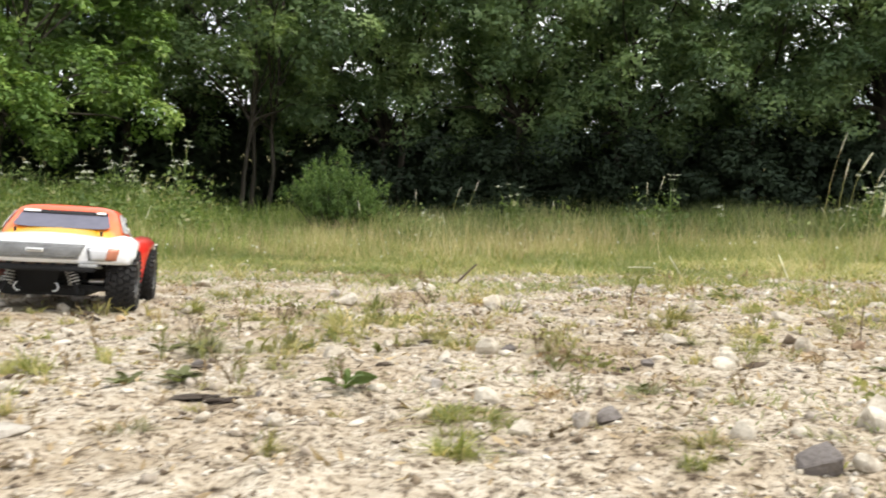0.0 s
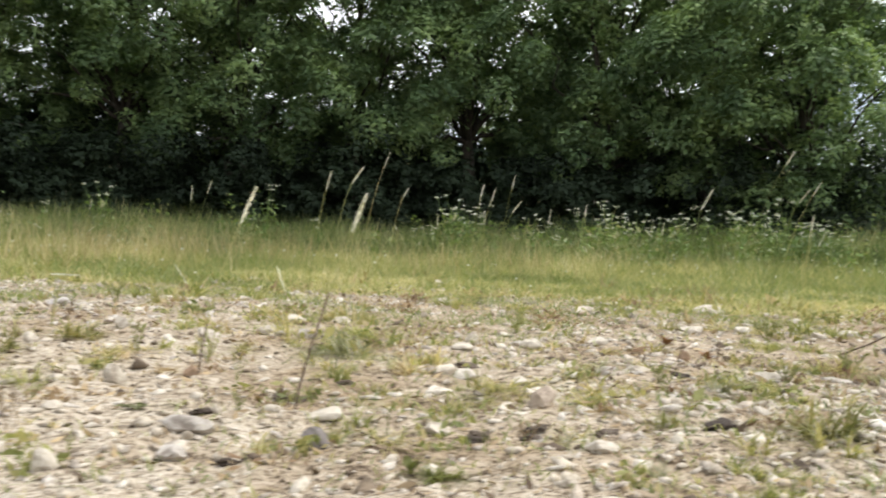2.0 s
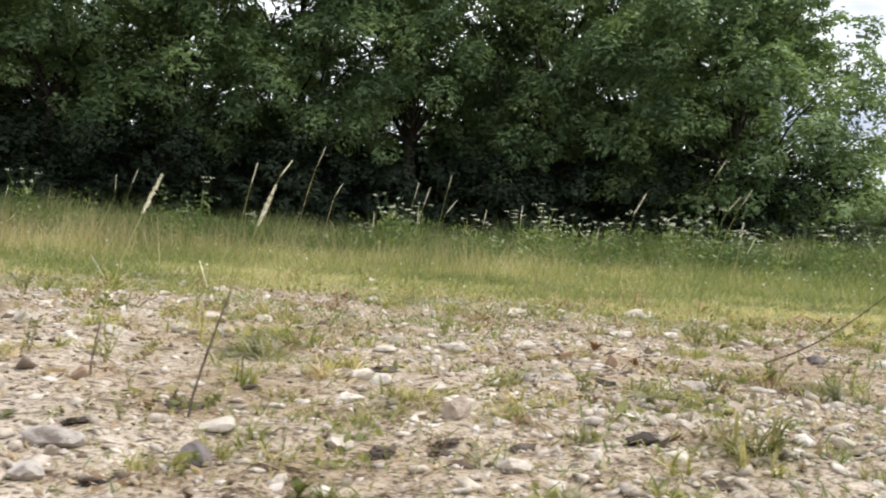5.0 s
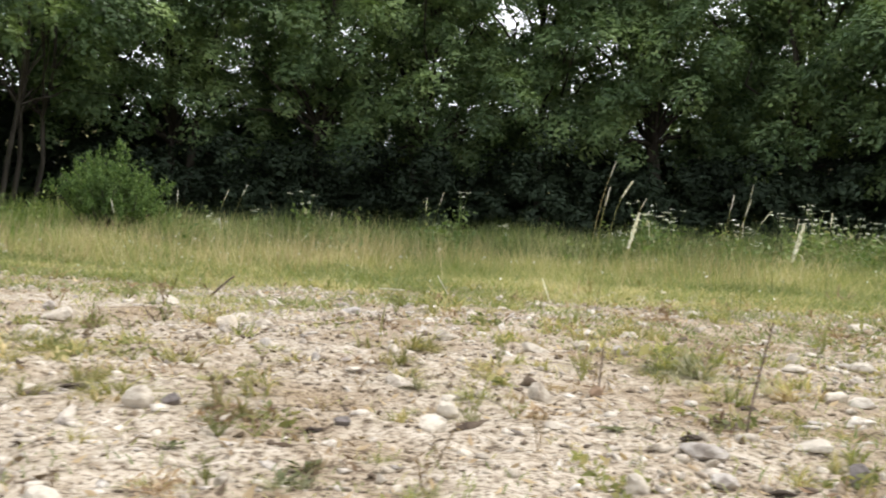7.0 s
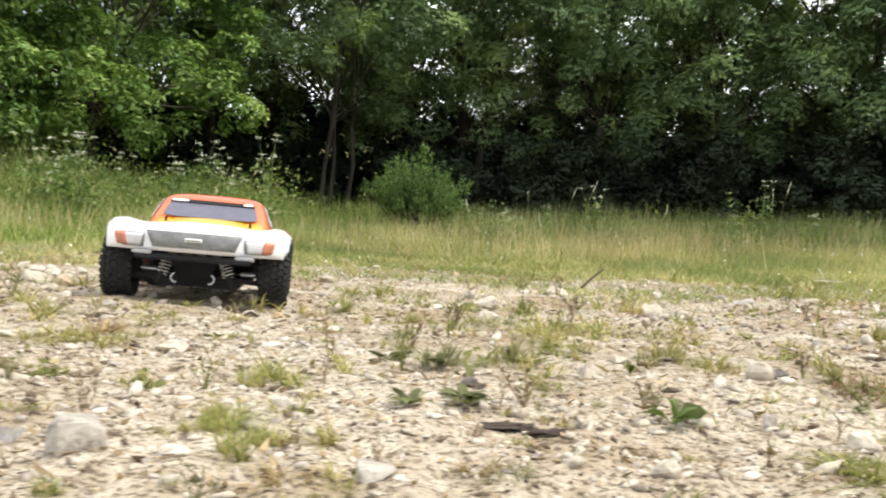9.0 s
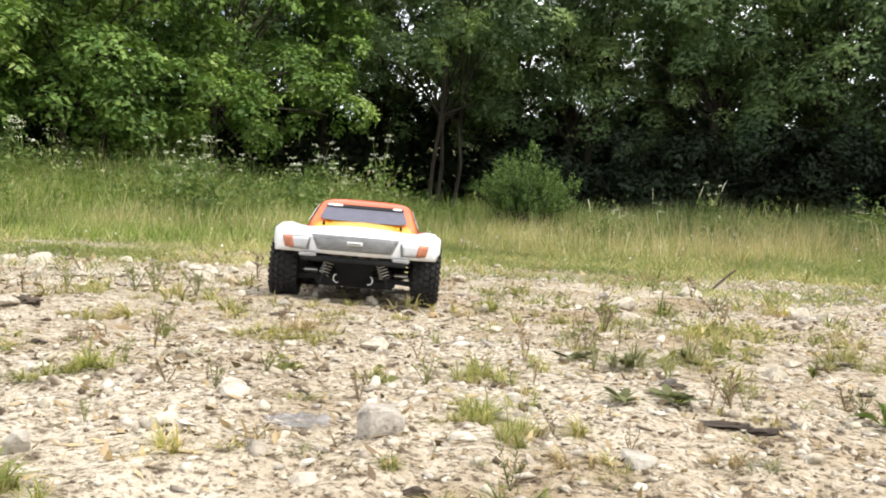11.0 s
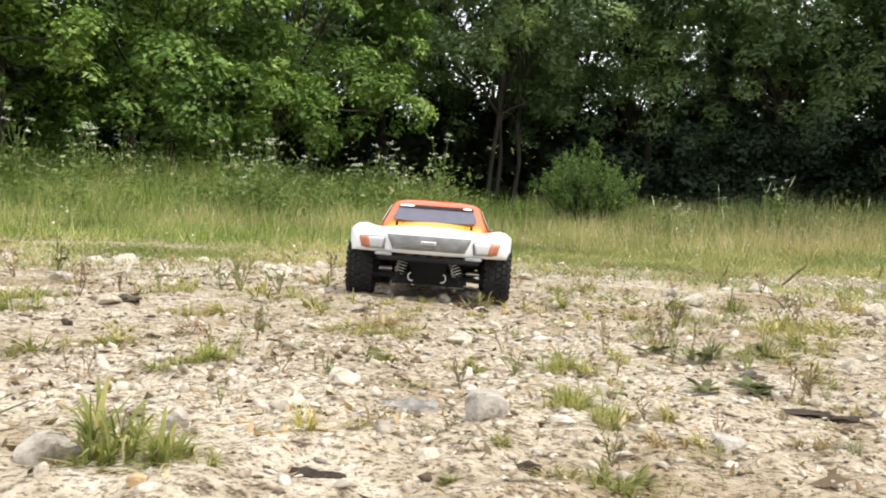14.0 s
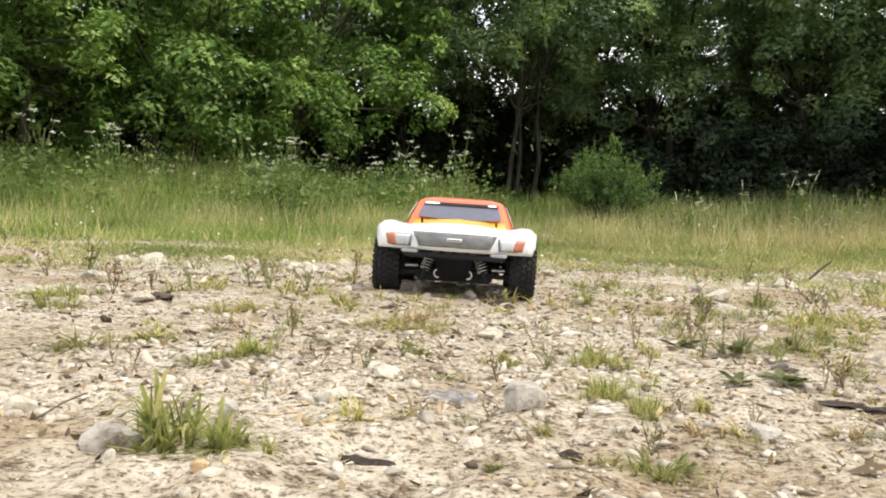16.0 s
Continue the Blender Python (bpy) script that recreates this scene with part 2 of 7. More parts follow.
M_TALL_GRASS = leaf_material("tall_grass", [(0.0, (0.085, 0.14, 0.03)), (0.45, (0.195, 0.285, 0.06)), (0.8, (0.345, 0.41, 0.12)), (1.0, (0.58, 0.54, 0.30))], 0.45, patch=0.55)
M_SEED_GRASS = leaf_material("seed_grass", [(0.0, (0.30, 0.26, 0.13)), (0.6, (0.46, 0.38, 0.21)), (1.0, (0.60, 0.51, 0.32))], 0.4, 0.7, spec=0.2)
M_LEAFY = leaf_material("leafy_weed", [(0.0, (0.10, 0.16, 0.045)), (0.6, (0.175, 0.25, 0.072)), (0.9, (0.24, 0.285, 0.105)), (1.0, (0.30, 0.28, 0.15))], 0.32)
M_DULL_GROWTH = leaf_material("dull_nettle_grass", [(0.0, (0.09, 0.12, 0.042)), (0.5, (0.15, 0.19, 0.062)), (0.85, (0.24, 0.255, 0.095)), (1.0, (0.40, 0.36, 0.20))], 0.25, patch=0.4)
M_HILL = leaf_material("hillside_growth", [(0.0, (0.05, 0.078, 0.03)), (0.5, (0.085, 0.125, 0.045)), (1.0, (0.16, 0.195, 0.08))], 0.25, 0.65, patch=0.5, spec=0.2)
M_NEAR_GRASS = leaf_material("near_grass", [(0.0, (0.18, 0.185, 0.065)), (0.45, (0.30, 0.28, 0.105)), (0.75, (0.45, 0.385, 0.18)), (1.0, (0.60, 0.48, 0.29))], 0.4, 0.5, 300.0, True)
M_WEED_LEAF = leaf_material("weed_leaf", [(0.0, (0.16, 0.18, 0.065)), (0.6, (0.26, 0.27, 0.10)), (1.0, (0.40, 0.36, 0.18))], 0.4, 0.65, 300.0, True)
M_DRY = leaf_material("dry_stems", [(0.0, (0.09, 0.062, 0.04)), (0.5, (0.26, 0.19, 0.11)), (1.0, (0.38, 0.29, 0.17))], 0.15, 0.8, 300.0, True)
M_STRAW = leaf_material("straw", [(0.0, (0.64, 0.62, 0.53)), (1.0, (0.82, 0.80, 0.73))], 0.3, 0.7, 300.0)
M_UMBEL = leaf_material("white_florets", [(0.0, (0.6, 0.6, 0.52)), (1.0, (0.78, 0.78, 0.74))], 0.3, 0.8)
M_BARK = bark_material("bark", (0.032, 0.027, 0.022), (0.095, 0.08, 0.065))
M_TWIG = bark_material("twig_bark", (0.07, 0.05, 0.04), (0.2, 0.15, 0.11), 120.0)


# ---------------------------------------------------------------- mesh helpers
def mesh_np(name, verts, faces, mat, smooth=False):
    """A mesh from arrays of places and of triangles or quads."""
    me = bpy.data.meshes.new(name)
    verts, faces = np.asarray(verts, np.float32), np.asarray(faces, np.int32)
    k = faces.shape[1]
    me.vertices.add(len(verts))
    me.vertices.foreach_set("co", verts.ravel())
    me.loops.add(faces.size)
    me.loops.foreach_set("vertex_index", faces.ravel())
    me.polygons.add(len(faces))
    me.polygons.foreach_set("loop_start", np.arange(0, faces.size, k, dtype=np.int32))
    if smooth:
        me.polygons.foreach_set("use_smooth", np.ones(len(faces), bool))
    me.update(calc_edges=True)
    me.validate()
    me.materials.append(mat)
    return me


def part(name, bm, mat, parent=None, label="", smooth=False, m=None):
    """Links a bmesh, or a ready mesh, as one object under a thing or part."""
    if isinstance(bm, bmesh.types.BMesh):
        me = bpy.data.meshes.new(name)
        bmesh.ops.recalc_face_normals(bm, faces=bm.faces)
        bm.to_mesh(me)
        bm.free()
        me.materials.append(mat)
    else:
        me = bm
    if smooth:
        me.polygons.foreach_set("use_smooth", np.ones(len(me.polygons), bool))
    ob = new(name, me)
    if parent:
        ob.parent = parent
    if m is not None:
        ob.matrix_basis = m
    return tagged(ob, label)


def unit(v):
    return v / np.maximum(np.linalg.norm(v, axis=-1, keepdims=True), 1e-9)


def leaf_arrays(c, n, size, rng, wide=0.38, along=None):
    """Folded leaves at places c, facing n: four corners, two triangles each."""
    k = len(c)
    t = rng.normal(size=(k, 3)) if along is None else along + 0.35 * rng.normal(size=(k, 3))
    b = unit(np.cross(n, t))
    a = np.cross(b, n)
    s = size[:, None]
    v = np.stack([c - a * s * 0.5, c + b * s * wide - n * s * 0.12, c + a * s * 0.5 - n * s * 0.15, c - b * s * wide - n * s * 0.12], 1)
    i = np.arange(k)[:, None] * 4
    f = np.concatenate([i + np.array([0, 1, 2]), i + np.array([0, 2, 3])])
    return v.reshape(-1, 3), f


def leaflet_arrays(c, n, size, rng, wide=0.33):
    """Small leaves at places c, facing n: one pointed triangle each."""
    k = len(c)
    b = unit(np.cross(n, rng.normal(size=(k, 3))))
    a = np.cross(b, n)
    s = size[:, None]
    v = np.stack([c - a * s * 0.5 + b * s * wide, c - a * s * 0.5 - b * s * wide, c + a * s * 0.5 - n * s * 0.15], 1)
    return v.reshape(-1, 3), np.arange(3 * k).reshape(-1, 3)


def blade_arrays(root, height, width, lean, rng):
    """Bent grass blades: a lower quad and a pointed upper half as triangles."""
    k = len(root)
    az = rng.uniform(0, 2 * np.pi, k)
    side = np.stack([np.cos(az), np.sin(az), 0 * az], 1) * width[:, None] * 0.5
    la = rng.uniform(0, 2 * np.pi, k)
    bend = np.stack([np.cos(la), np.sin(la), 0 * la], 1) * (lean * height)[:, None]
    up = np.array([0, 0, 1.0]) * height[:, None]
    mid = root + up * 0.55 + bend * 0.35
    tip = root + up * (1 - 0.25 * lean[:, None]) + bend
    v = np.stack([root - side, root + side, mid + side * 0.8, mid - side * 0.8, tip], 1).reshape(-1, 3)
    i = np.arange(k)[:, None] * 5
    f = np.concatenate([i + np.array([0, 1, 2]), i + np.array([0, 2, 3]), i + np.array([3, 2, 4])])
    return v, f


def blade_tri_arrays(root, height, width, lean, rng):
    """Far grass blades: one slim leaning triangle each."""
    k = len(root)
    az, la = rng.uniform(0, 2 * np.pi, k), rng.uniform(0, 2 * np.pi, k)
    side = np.stack([np.cos(az), np.sin(az), 0 * az], 1) * width[:, None] * 0.5
    tip = root + np.array([0, 0, 1.0]) * (height * (1 - 0.2 * lean))[:, None] + np.stack([np.cos(la), np.sin(la), 0 * la], 1) * (0.7 * lean * height)[:, None]
    v = np.stack([root - side, root + side, tip], 1).reshape(-1, 3)
    return v, np.arange(3 * k).reshape(-1, 3)


def join_arrays(parts):
    vs, fs, at = [], [], 0
    for v, f in parts:
        vs.append(v)
        fs.append(f + at)
        at += len(v)
    return np.concatenate(vs), np.concatenate(fs)


def tube_arrays(points, radii, sides=6):
    """A tapered tube along a line of points, as triangles."""
    p, r = np.asarray(points, float), np.asarray(radii, float)
    d = unit(np.gradient(p, axis=0))
    ref = np.array([0.31, 0.95, 0.05])
    a = unit(np.cross(d, ref))
    b = np.cross(d, a)
    ang = np.linspace(0, 2 * np.pi, sides, endpoint=False)
    v = (p[:, None] + r[:, None, None] * (np.cos(ang)[None, :, None] * a[:, None] + np.sin(ang)[None, :, None] * b[:, None])).reshape(-1, 3)
    f = []
    for i in range(len(p) - 1):
        for j in range(sides):
            q = [i * sides + j, i * sides + (j + 1) % sides, (i + 1) * sides + (j + 1) % sides, (i + 1) * sides + j]
            f += [[q[0], q[1], q[2]], [q[0], q[2], q[3]]]
    return v, np.array(f)


def smooth01(a, b, x):
    t = np.clip((x - a) / (b - a), 0, 1)
    return t * t * (3 - 2 * t)


# ---------------------------------------------------------------- ground
_wr = np.random.default_rng(5)
WAVES = [(1.0 / w, _wr.uniform(0, 2 * np.pi), _wr.uniform(0, 2 * np.pi), amp)
         for w, amp, n in ((3.1, 0.002, 4), (0.9, 0.0012, 5), (0.3, 0.0009, 6), (0.11, 0.0009, 8), (0.045, 0.0006, 8)) for _ in range(n)]


def gz(x, y):
    """Height of the ground: a shallow rise away from the camera, a bank behind the trees and a hill at their end."""
    x, y = np.asarray(x, float), np.asarray(y, float)
    r = np.hypot(x, y)
    az = np.degrees(np.arctan2(x, y))
    z = 0.021 * np.clip(np.sqrt((r - 1.1) ** 2 + 0.04) * 0.5 + (r - 1.1) * 0.5, 0, 14)
    for k, turn, ph, amp in WAVES:
        z = z + amp * np.sin(2 * np.pi * k * (x * np.cos(turn) + y * np.sin(turn)) + ph)
    # the trodden gravel lies a little higher to either side
    z = z + (0.006 + 0.004 * smooth01(-0.2, -0.5, x)) * (1 - smooth01(0.9, 1.4, r)) + 0.004 * smooth01(0.1, 0.45, x) + 0.006 * smooth01(0.8, 1.7, x) * (1 - smooth01(5, 9, r))
    # the slight cross fall on which the truck stands
    u, w = x + 0.64, y - 1.55
    z = z - 0.05 * (0.96 * u + 0.28 * w) * np.exp(-((u * u + w * w) / 0.3) ** 2)
    z = z - 0.0115 * np.exp(-(u * u + w * w) / 0.28)
    front = smooth01(-75, -55, az) * (1 - smooth01(100, 130, az))
    return z + (4.0 - 1.08 * smooth01(44, 58, az)) * smooth01(16, 28, r) * front


def build_ground():
    ang = 540
    rings = np.concatenate([np.linspace(0.05, 0.22, 8), np.geomspace(0.23, 3.2, 190), np.geomspace(3.3, 30, 70), np.geomspace(32, 900, 18)])
    th = np.linspace(0, 2 * np.pi, ang, endpoint=False)
    x = rings[:, None] * np.sin(th)
    y = rings[:, None] * np.cos(th)
    v = np.stack([x, y, gz(x, y)], -1).reshape(-1, 3)
    i, j = np.meshgrid(np.arange(len(rings) - 1), np.arange(ang), indexing="ij")
    a, b = i * ang + j, i * ang + (j + 1) % ang
    quads = np.stack([a, a + ang, b + ang, b], -1).reshape(-1, 4)
    cap = np.stack([np.arange(1, ang - 1) * 0, np.arange(1, ang - 1), np.arange(2, ang)], -1)
    me = bpy.data.meshes.new("ground")
    me.from_pydata(v.tolist(), [], quads.tolist() + cap.tolist())
    me.polygons.foreach_set("use_smooth", np.ones(len(me.polygons), bool))
    me.materials.append(M_GROUND)
    tagged(new("ground", me), "pale sandy gravel running into rough turf and a grassy bank", "ground", kind="structure")


build_ground()


# ---------------------------------------------------------------- trees
def spray_leaves(centre, radius, count, size, rng, flat=0.62):
    """A clump of foliage as tiers of leaf sprays: thin tilted fans, leaves facing the light, dark between them."""
    fans = 13
    d = unit(rng.normal(size=(fans, 3)) + np.array([0, 0, 0.35]))
    c = centre + d * radius * rng.uniform(0.55, 1.0, (fans, 1)) * np.array([1, 1, flat])
    n = unit(d * np.array([0.8, 0.8, 0.35]) + np.array([0, 0, 0.95]) + 0.22 * rng.normal(size=(fans, 3)))
    k = max(12, 2 * count // fans)
    pick = np.repeat(np.arange(fans), k)
    nn = n[pick]
    a = unit(np.cross(nn, np.array([0.3, 0.5, 0.1])))
    b = np.cross(nn, a)
    ang, q = rng.uniform(0, 2 * np.pi, len(pick)), np.sqrt(rng.uniform(0, 1, len(pick)))
    lobed = (0.75 + 0.25 * np.sin(3 * ang + pick)) * rng.uniform(0.30, 0.55, fans)[pick] * radius * q
    off = a * (lobed * np.cos(ang))[:, None] + b * (lobed * np.sin(ang))[:, None] - nn * (0.35 * lobed * q)[:, None]
    off = off + nn * (rng.normal(size=len(pick)) * 0.035)[:, None]
    tilt = unit(nn + 0.38 * rng.normal(size=(len(pick), 3)))
    return leaflet_arrays(c[pick] + off, tilt, 0.605 * size * rng.uniform(0.6, 1.35, len(pick)), rng)


def mound_leaves(centre, out, radius, size, rng, flat=0.8, cover=0.85, bumps=9):
    """A mound of foliage at a bough's end: rounded bumps on its upper and outer side, shingled with leaves that hang outwards."""
    up = np.array([0, 0, 1.0])
    d = unit(rng.normal(size=(bumps, 3)) + 0.62 * up + 0.75 * out)
    bc = centre + d * radius * rng.uniform(0.55, 0.95, (bumps, 1)) * np.array([1, 1, flat])
    br = radius * rng.uniform(0.24, 0.44, bumps)
    k = np.maximum(8, (cover * 4.4 * br ** 2 / (0.33 * size * size)).astype(int))
    pick = np.repeat(np.arange(bumps), k)
    n = len(pick)
    e = unit(rng.normal(size=(n, 3)) + 0.75 * d[pick] + 0.6 * up)
    c = bc[pick] + e * (br[pick] * rng.uniform(0.74, 1.06, n) * (1 + 0.3 * (rng.uniform(0, 1, n) < 0.10)))[:, None] * np.array([1, 1, 0.85])
    nrm = unit(0.8 * e + 0.6 * up + 0.26 * rng.normal(size=(n, 3)))
    return leaflet_arrays(c, nrm, size * rng.uniform(0.6, 1.35, n), rng)


def limb(a, b, r0, r1, rng, sides=6, sag=0.08):
    t = np.linspace(0, 1, 7)[:, None]
    length = np.linalg.norm(b - a)
    wob = rng.normal(size=(7, 3)) * length * 0.025 * np.sin(np.pi * t)
    p = a + (b - a) * t + wob + np.array([0, 0, sag]) * length * np.sin(np.pi * t)
    return tube_arrays(p, np.linspace(r0, r1, 7), sides)


def make_tree(seed, height, spread, low, clumps, leaf_size, mat, trunk_r=0.13, stems=1, clump_r=(0.5, 0.95), flat=0.75, cover=0.66, inside=800):
    """A broad-leaved tree: trunk with limbs, and a crown of leaf clumps with gaps between them."""
    rng = np.random.default_rng(seed)
    tree = new("broadleaf_tree")
    wood = []
    tops = []
    for s in range(stems):
        lean = rng.normal(size=2) * (0.25 if stems == 1 else 0.6)
        foot = np.array([rng.normal() * 0.18 * (stems > 1), rng.normal() * 0.18 * (stems > 1), -0.15])
        pts = [foot]
        for q in np.linspace(0.12, 1, 8):
            pts.append(foot + np.array([lean[0] * q ** 1.5, lean[1] * q ** 1.5, height * 0.85 * q]) + rng.normal(size=3) * 0.05)
        wood.append(tube_arrays(pts, np.linspace(trunk_r, trunk_r * 0.2, 9) * (1 if stems == 1 else 0.75), 9))
        tops.append(np.array(pts))
    green = []
    for i in range(clumps):
        h = (i + rng.uniform(0, 1)) / clumps
        az = 2.39996 * i + rng.uniform(-0.5, 0.5)
        prof = max(0.0, math.sin(math.pi * (0.16 + 0.80 * h))) ** 0.55
        inner = rng.uniform(0, 1) < 0.2
        rad = spread * prof * (rng.uniform(0.35, 0.7) if inner else rng.uniform(0.78, 1.04))
        c = np.array([rad * math.cos(az), rad * math.sin(az), low + h * (height - low)])
        stem = tops[i % stems]
        k = min(max(3, int(8 * (c[2] - 0.25 * height) / (0.85 * height))), 7)
        c[:2] += stem[k][:2] * 0.5
        cr = rng.uniform(*clump_r) * (1.1 - 0.25 * h)
        high = c[2] > 6.4
        way = np.array([math.cos(az), math.sin(az), 0.15])
        green.append(mound_leaves(c, way, cr, leaf_size * (1.8 if high else 1), rng, flat, cover))
        if i % 2 == 0:
            wood.append(limb(stem[k], c, trunk_r * 0.32 * (1 - 0.6 * h), 0.012, rng, 5))
    # sparse inner leaves
    k = inside
    q = unit(rng.normal(size=(k, 3))) * np.cbrt(rng.uniform(0, 1, (k, 1))) * np.array([0.8 * spread, 0.8 * spread, 0.5 * (height - low)])
    c = q + np.array([0, 0, 0.5 * (height + low) - 0.25])
    green.append(leaflet_arrays(c, unit(rng.normal(size=(k, 3)) + np.array([0, 0, 0.8])), leaf_size * rng.uniform(1.0, 1.8, k), rng))
    v, f = join_arrays(wood)
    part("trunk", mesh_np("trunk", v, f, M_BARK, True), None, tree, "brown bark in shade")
    v, f = join_arrays(green)
    part("crown", mesh_np("crown", v, f, mat), None, tree)
    return tree


def polar(az, r):
    """A place by degrees clockwise from +y and metres out."""
    x, y = r * math.sin(radians(az)), r * math.cos(radians(az))
    return x, y, float(gz(x, y))


def set_out(kinds, spots, label, group):
    used = set()
    for i, (az, r, kind, turn, size) in enumerate(spots):
        x, y, z = polar(az, r)
        m = pose(x, y, z - 0.05, 0, 0, turn) @ Matrix.Scale(size, 4)
        if kind in used:
            ob = copy_thing(kinds[kind], pose(x, y, z - 0.05, 0, 0, turn))
            ob.scale = (size,) * 3
        else:
            ob = kinds[kind]
            ob.matrix_basis = m
            used.add(kind)
        tagged(ob, label, "tree", group)


row_kinds = [make_tree(11, 8.2, 2.25, 2.3, 62, 0.082, M_TREE_LEAF, 0.16, clump_r=(0.6, 1.05), cover=0.95),
             make_tree(12, 7.6, 2.3, 2.0, 62, 0.082, M_TREE_LEAF, 0.14, 2, clump_r=(0.6, 1.05), cover=0.95),
             make_tree(13, 8.6, 2.15, 2.4, 62, 0.082, M_TREE_LEAF, 0.17, clump_r=(0.6, 1.05), cover=0.95),
             make_tree(14, 8.0, 2.2, 2.8, 60, 0.085, M_TREE_LEAF, 0.07, 3, cover=0.85, inside=900),
             make_tree(15, 7.8, 2.4, 2.5, 56, 0.14, M_TREE_LEAF, 0.12, cover=0.8, inside=500),
             make_tree(17, 6.0, 2.0, 0.8, 104, 0.088, M_TREE_LEAF, 0.13, 1, (0.5, 0.82), 0.75, 0.85)]
set_out(row_kinds, [(-21, 18.4, 4, 300, 1.0), (-17, 18.6, 4, 60, 1.0), (-29, 17.0, 4, 130, 1.0), (-38, 16.6, 4, 210, 1.0), (-47, 16.4, 4, 20, 1.0), (-56, 16.2, 4, 170, 1.0), (-8, 19.6, 4, 80, 1.0), (9.5, 19.6, 4, 10, 1.0), (34, 19.2, 4, 190, 1.0), (-12.5, 16.2, 3, 0, 1.0), (-4, 17.2, 1, 40, 1.0), (5, 17.0, 2, 0, 1.0), (13, 17.3, 1, 190, 1.05), (21, 17.0, 0, 120, 1.0),
                    (29, 16.8, 2, 200, 1.0), (37, 16.6, 1, 290, 1.0), (44, 16.3, 0, 250, 1.0), (50.6, 16.3, 5, 80, 1.0), (46.5, 17.8, 4, 310, 0.9)],
        "dark green broad-leaved tree in a dense row", "row of trees")
left_kinds = [make_tree(21, 6.8, 2.1, 1.4, 78, 0.08, M_BRIGHT_LEAF, 0.1, 2, (0.4, 0.8), 0.5, 0.72, 500),
              make_tree(22, 6.2, 2.0, 1.0, 78, 0.08, M_BRIGHT_LEAF, 0.09, 3, (0.4, 0.8), 0.5, 0.72, 500)]
set_out(left_kinds, [(-28.5, 13.6, 0, 0, 1.0), (-37, 13.0, 1, 60, 1.0), (-46, 12.6, 0, 140, 1.0), (-55, 12.4, 1, 220, 1.05)],
        "bright green broad-leaved tree with low sunlit branches", "bright trees")


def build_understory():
    """Scrub under the crowns, shade put into its leaf colour: a dark screen behind, and low mounds in front of it."""
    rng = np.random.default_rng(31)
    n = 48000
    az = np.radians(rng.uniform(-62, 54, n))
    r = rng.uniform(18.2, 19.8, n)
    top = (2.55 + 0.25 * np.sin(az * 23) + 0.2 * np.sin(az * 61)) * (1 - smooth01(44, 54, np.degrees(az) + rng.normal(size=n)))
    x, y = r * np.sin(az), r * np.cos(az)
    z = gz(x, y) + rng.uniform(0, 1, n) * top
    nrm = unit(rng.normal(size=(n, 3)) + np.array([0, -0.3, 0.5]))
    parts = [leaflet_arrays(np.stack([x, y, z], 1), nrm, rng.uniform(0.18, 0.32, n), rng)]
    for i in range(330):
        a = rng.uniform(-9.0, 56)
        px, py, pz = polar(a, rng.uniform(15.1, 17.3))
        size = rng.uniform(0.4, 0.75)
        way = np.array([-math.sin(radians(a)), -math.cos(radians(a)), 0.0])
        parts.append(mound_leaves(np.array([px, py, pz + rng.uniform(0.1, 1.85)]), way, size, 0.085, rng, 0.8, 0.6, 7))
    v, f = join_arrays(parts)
    tagged(new("hedge_undergrowth", mesh_np("hedge_undergrowth", v, f, M_UNDER_LEAF)), "undergrowth between the tree trunks, leaves coloured dark for deep shade", "undergrowth", kind="stuff")


build_understory()


def make_bush():
    """A feathery young bush: many stems fanning up and out, leafy all along, ragged at the top."""
    rng = np.random.default_rng(41)
    bush = new("bush")
    wood, green = [], []
    up = np.array([0, 0, 1.0])
    for i in range(85):
        a = 2.39996 * i
        tilt = math.sqrt((i + 0.5) / 85)
        reach = rng.uniform(0.72, 1.12)
        tip = np.array([0.92 * tilt * math.cos(a), 0.80 * tilt * math.sin(a), 0.38 + 0.66 * math.sqrt(max(0.03, 1 - 0.93 * tilt * tilt))]) * reach
        tip[2] = max(tip[2], 0.18)
        foot = np.array([0.15 * math.cos(a), 0.15 * math.sin(a), -0.05])
        wood.append(limb(foot, tip, 0.012, 0.003, rng, 5, 0.12))
        for j in range(9):
            q = rng.uniform(0.35, 1.0)
            node = foot + (tip - foot) * q + up * 0.12 * np.linalg.norm(tip) * math.sin(math.pi * q)
            way = unit(unit(tip - foot) + 0.75 * rng.normal(size=3) + 0.25 * up)
            ln = rng.uniform(0.10, 0.24)
            k = 34
            t = rng.uniform(0, 1, (k, 1))
            c = node + way * ln * t + rng.normal(size=(k, 3)) * 0.022
            green.append(leaf_arrays(c, unit(0.8 * up + 0.6 * rng.normal(size=(k, 3))), rng.uniform(0.026, 0.055, k), rng, 0.28, along=np.repeat(way[None], k, 0)))
    v, f = join_arrays(wood)
    part("branchwork", mesh_np("branchwork", v, f, M_BARK, True), None, bush)
    v, f = join_arrays(green)
    part("foliage", mesh_np("foliage", v, f, M_BUSH_LEAF), None, bush)
    x, y, z = polar(-7.35, 11.2)
    bush.matrix_basis = pose(x, y, z - 0.05) @ Matrix.Diagonal((0.74, 0.74, 1.16, 1))
    tagged(bush, "ragged light green bush in front of dark trees", "bush")


make_bush()


# ---------------------------------------------------------------- grass
def scatter(rng, n, az0, az1, r0, r1):
    az = np.radians(rng.uniform(az0, az1, n))
    r = np.sqrt(rng.uniform(r0 * r0, r1 * r1, n))
    x, y = r * np.sin(az), r * np.cos(az)
    return x, y, r, np.degrees(az)


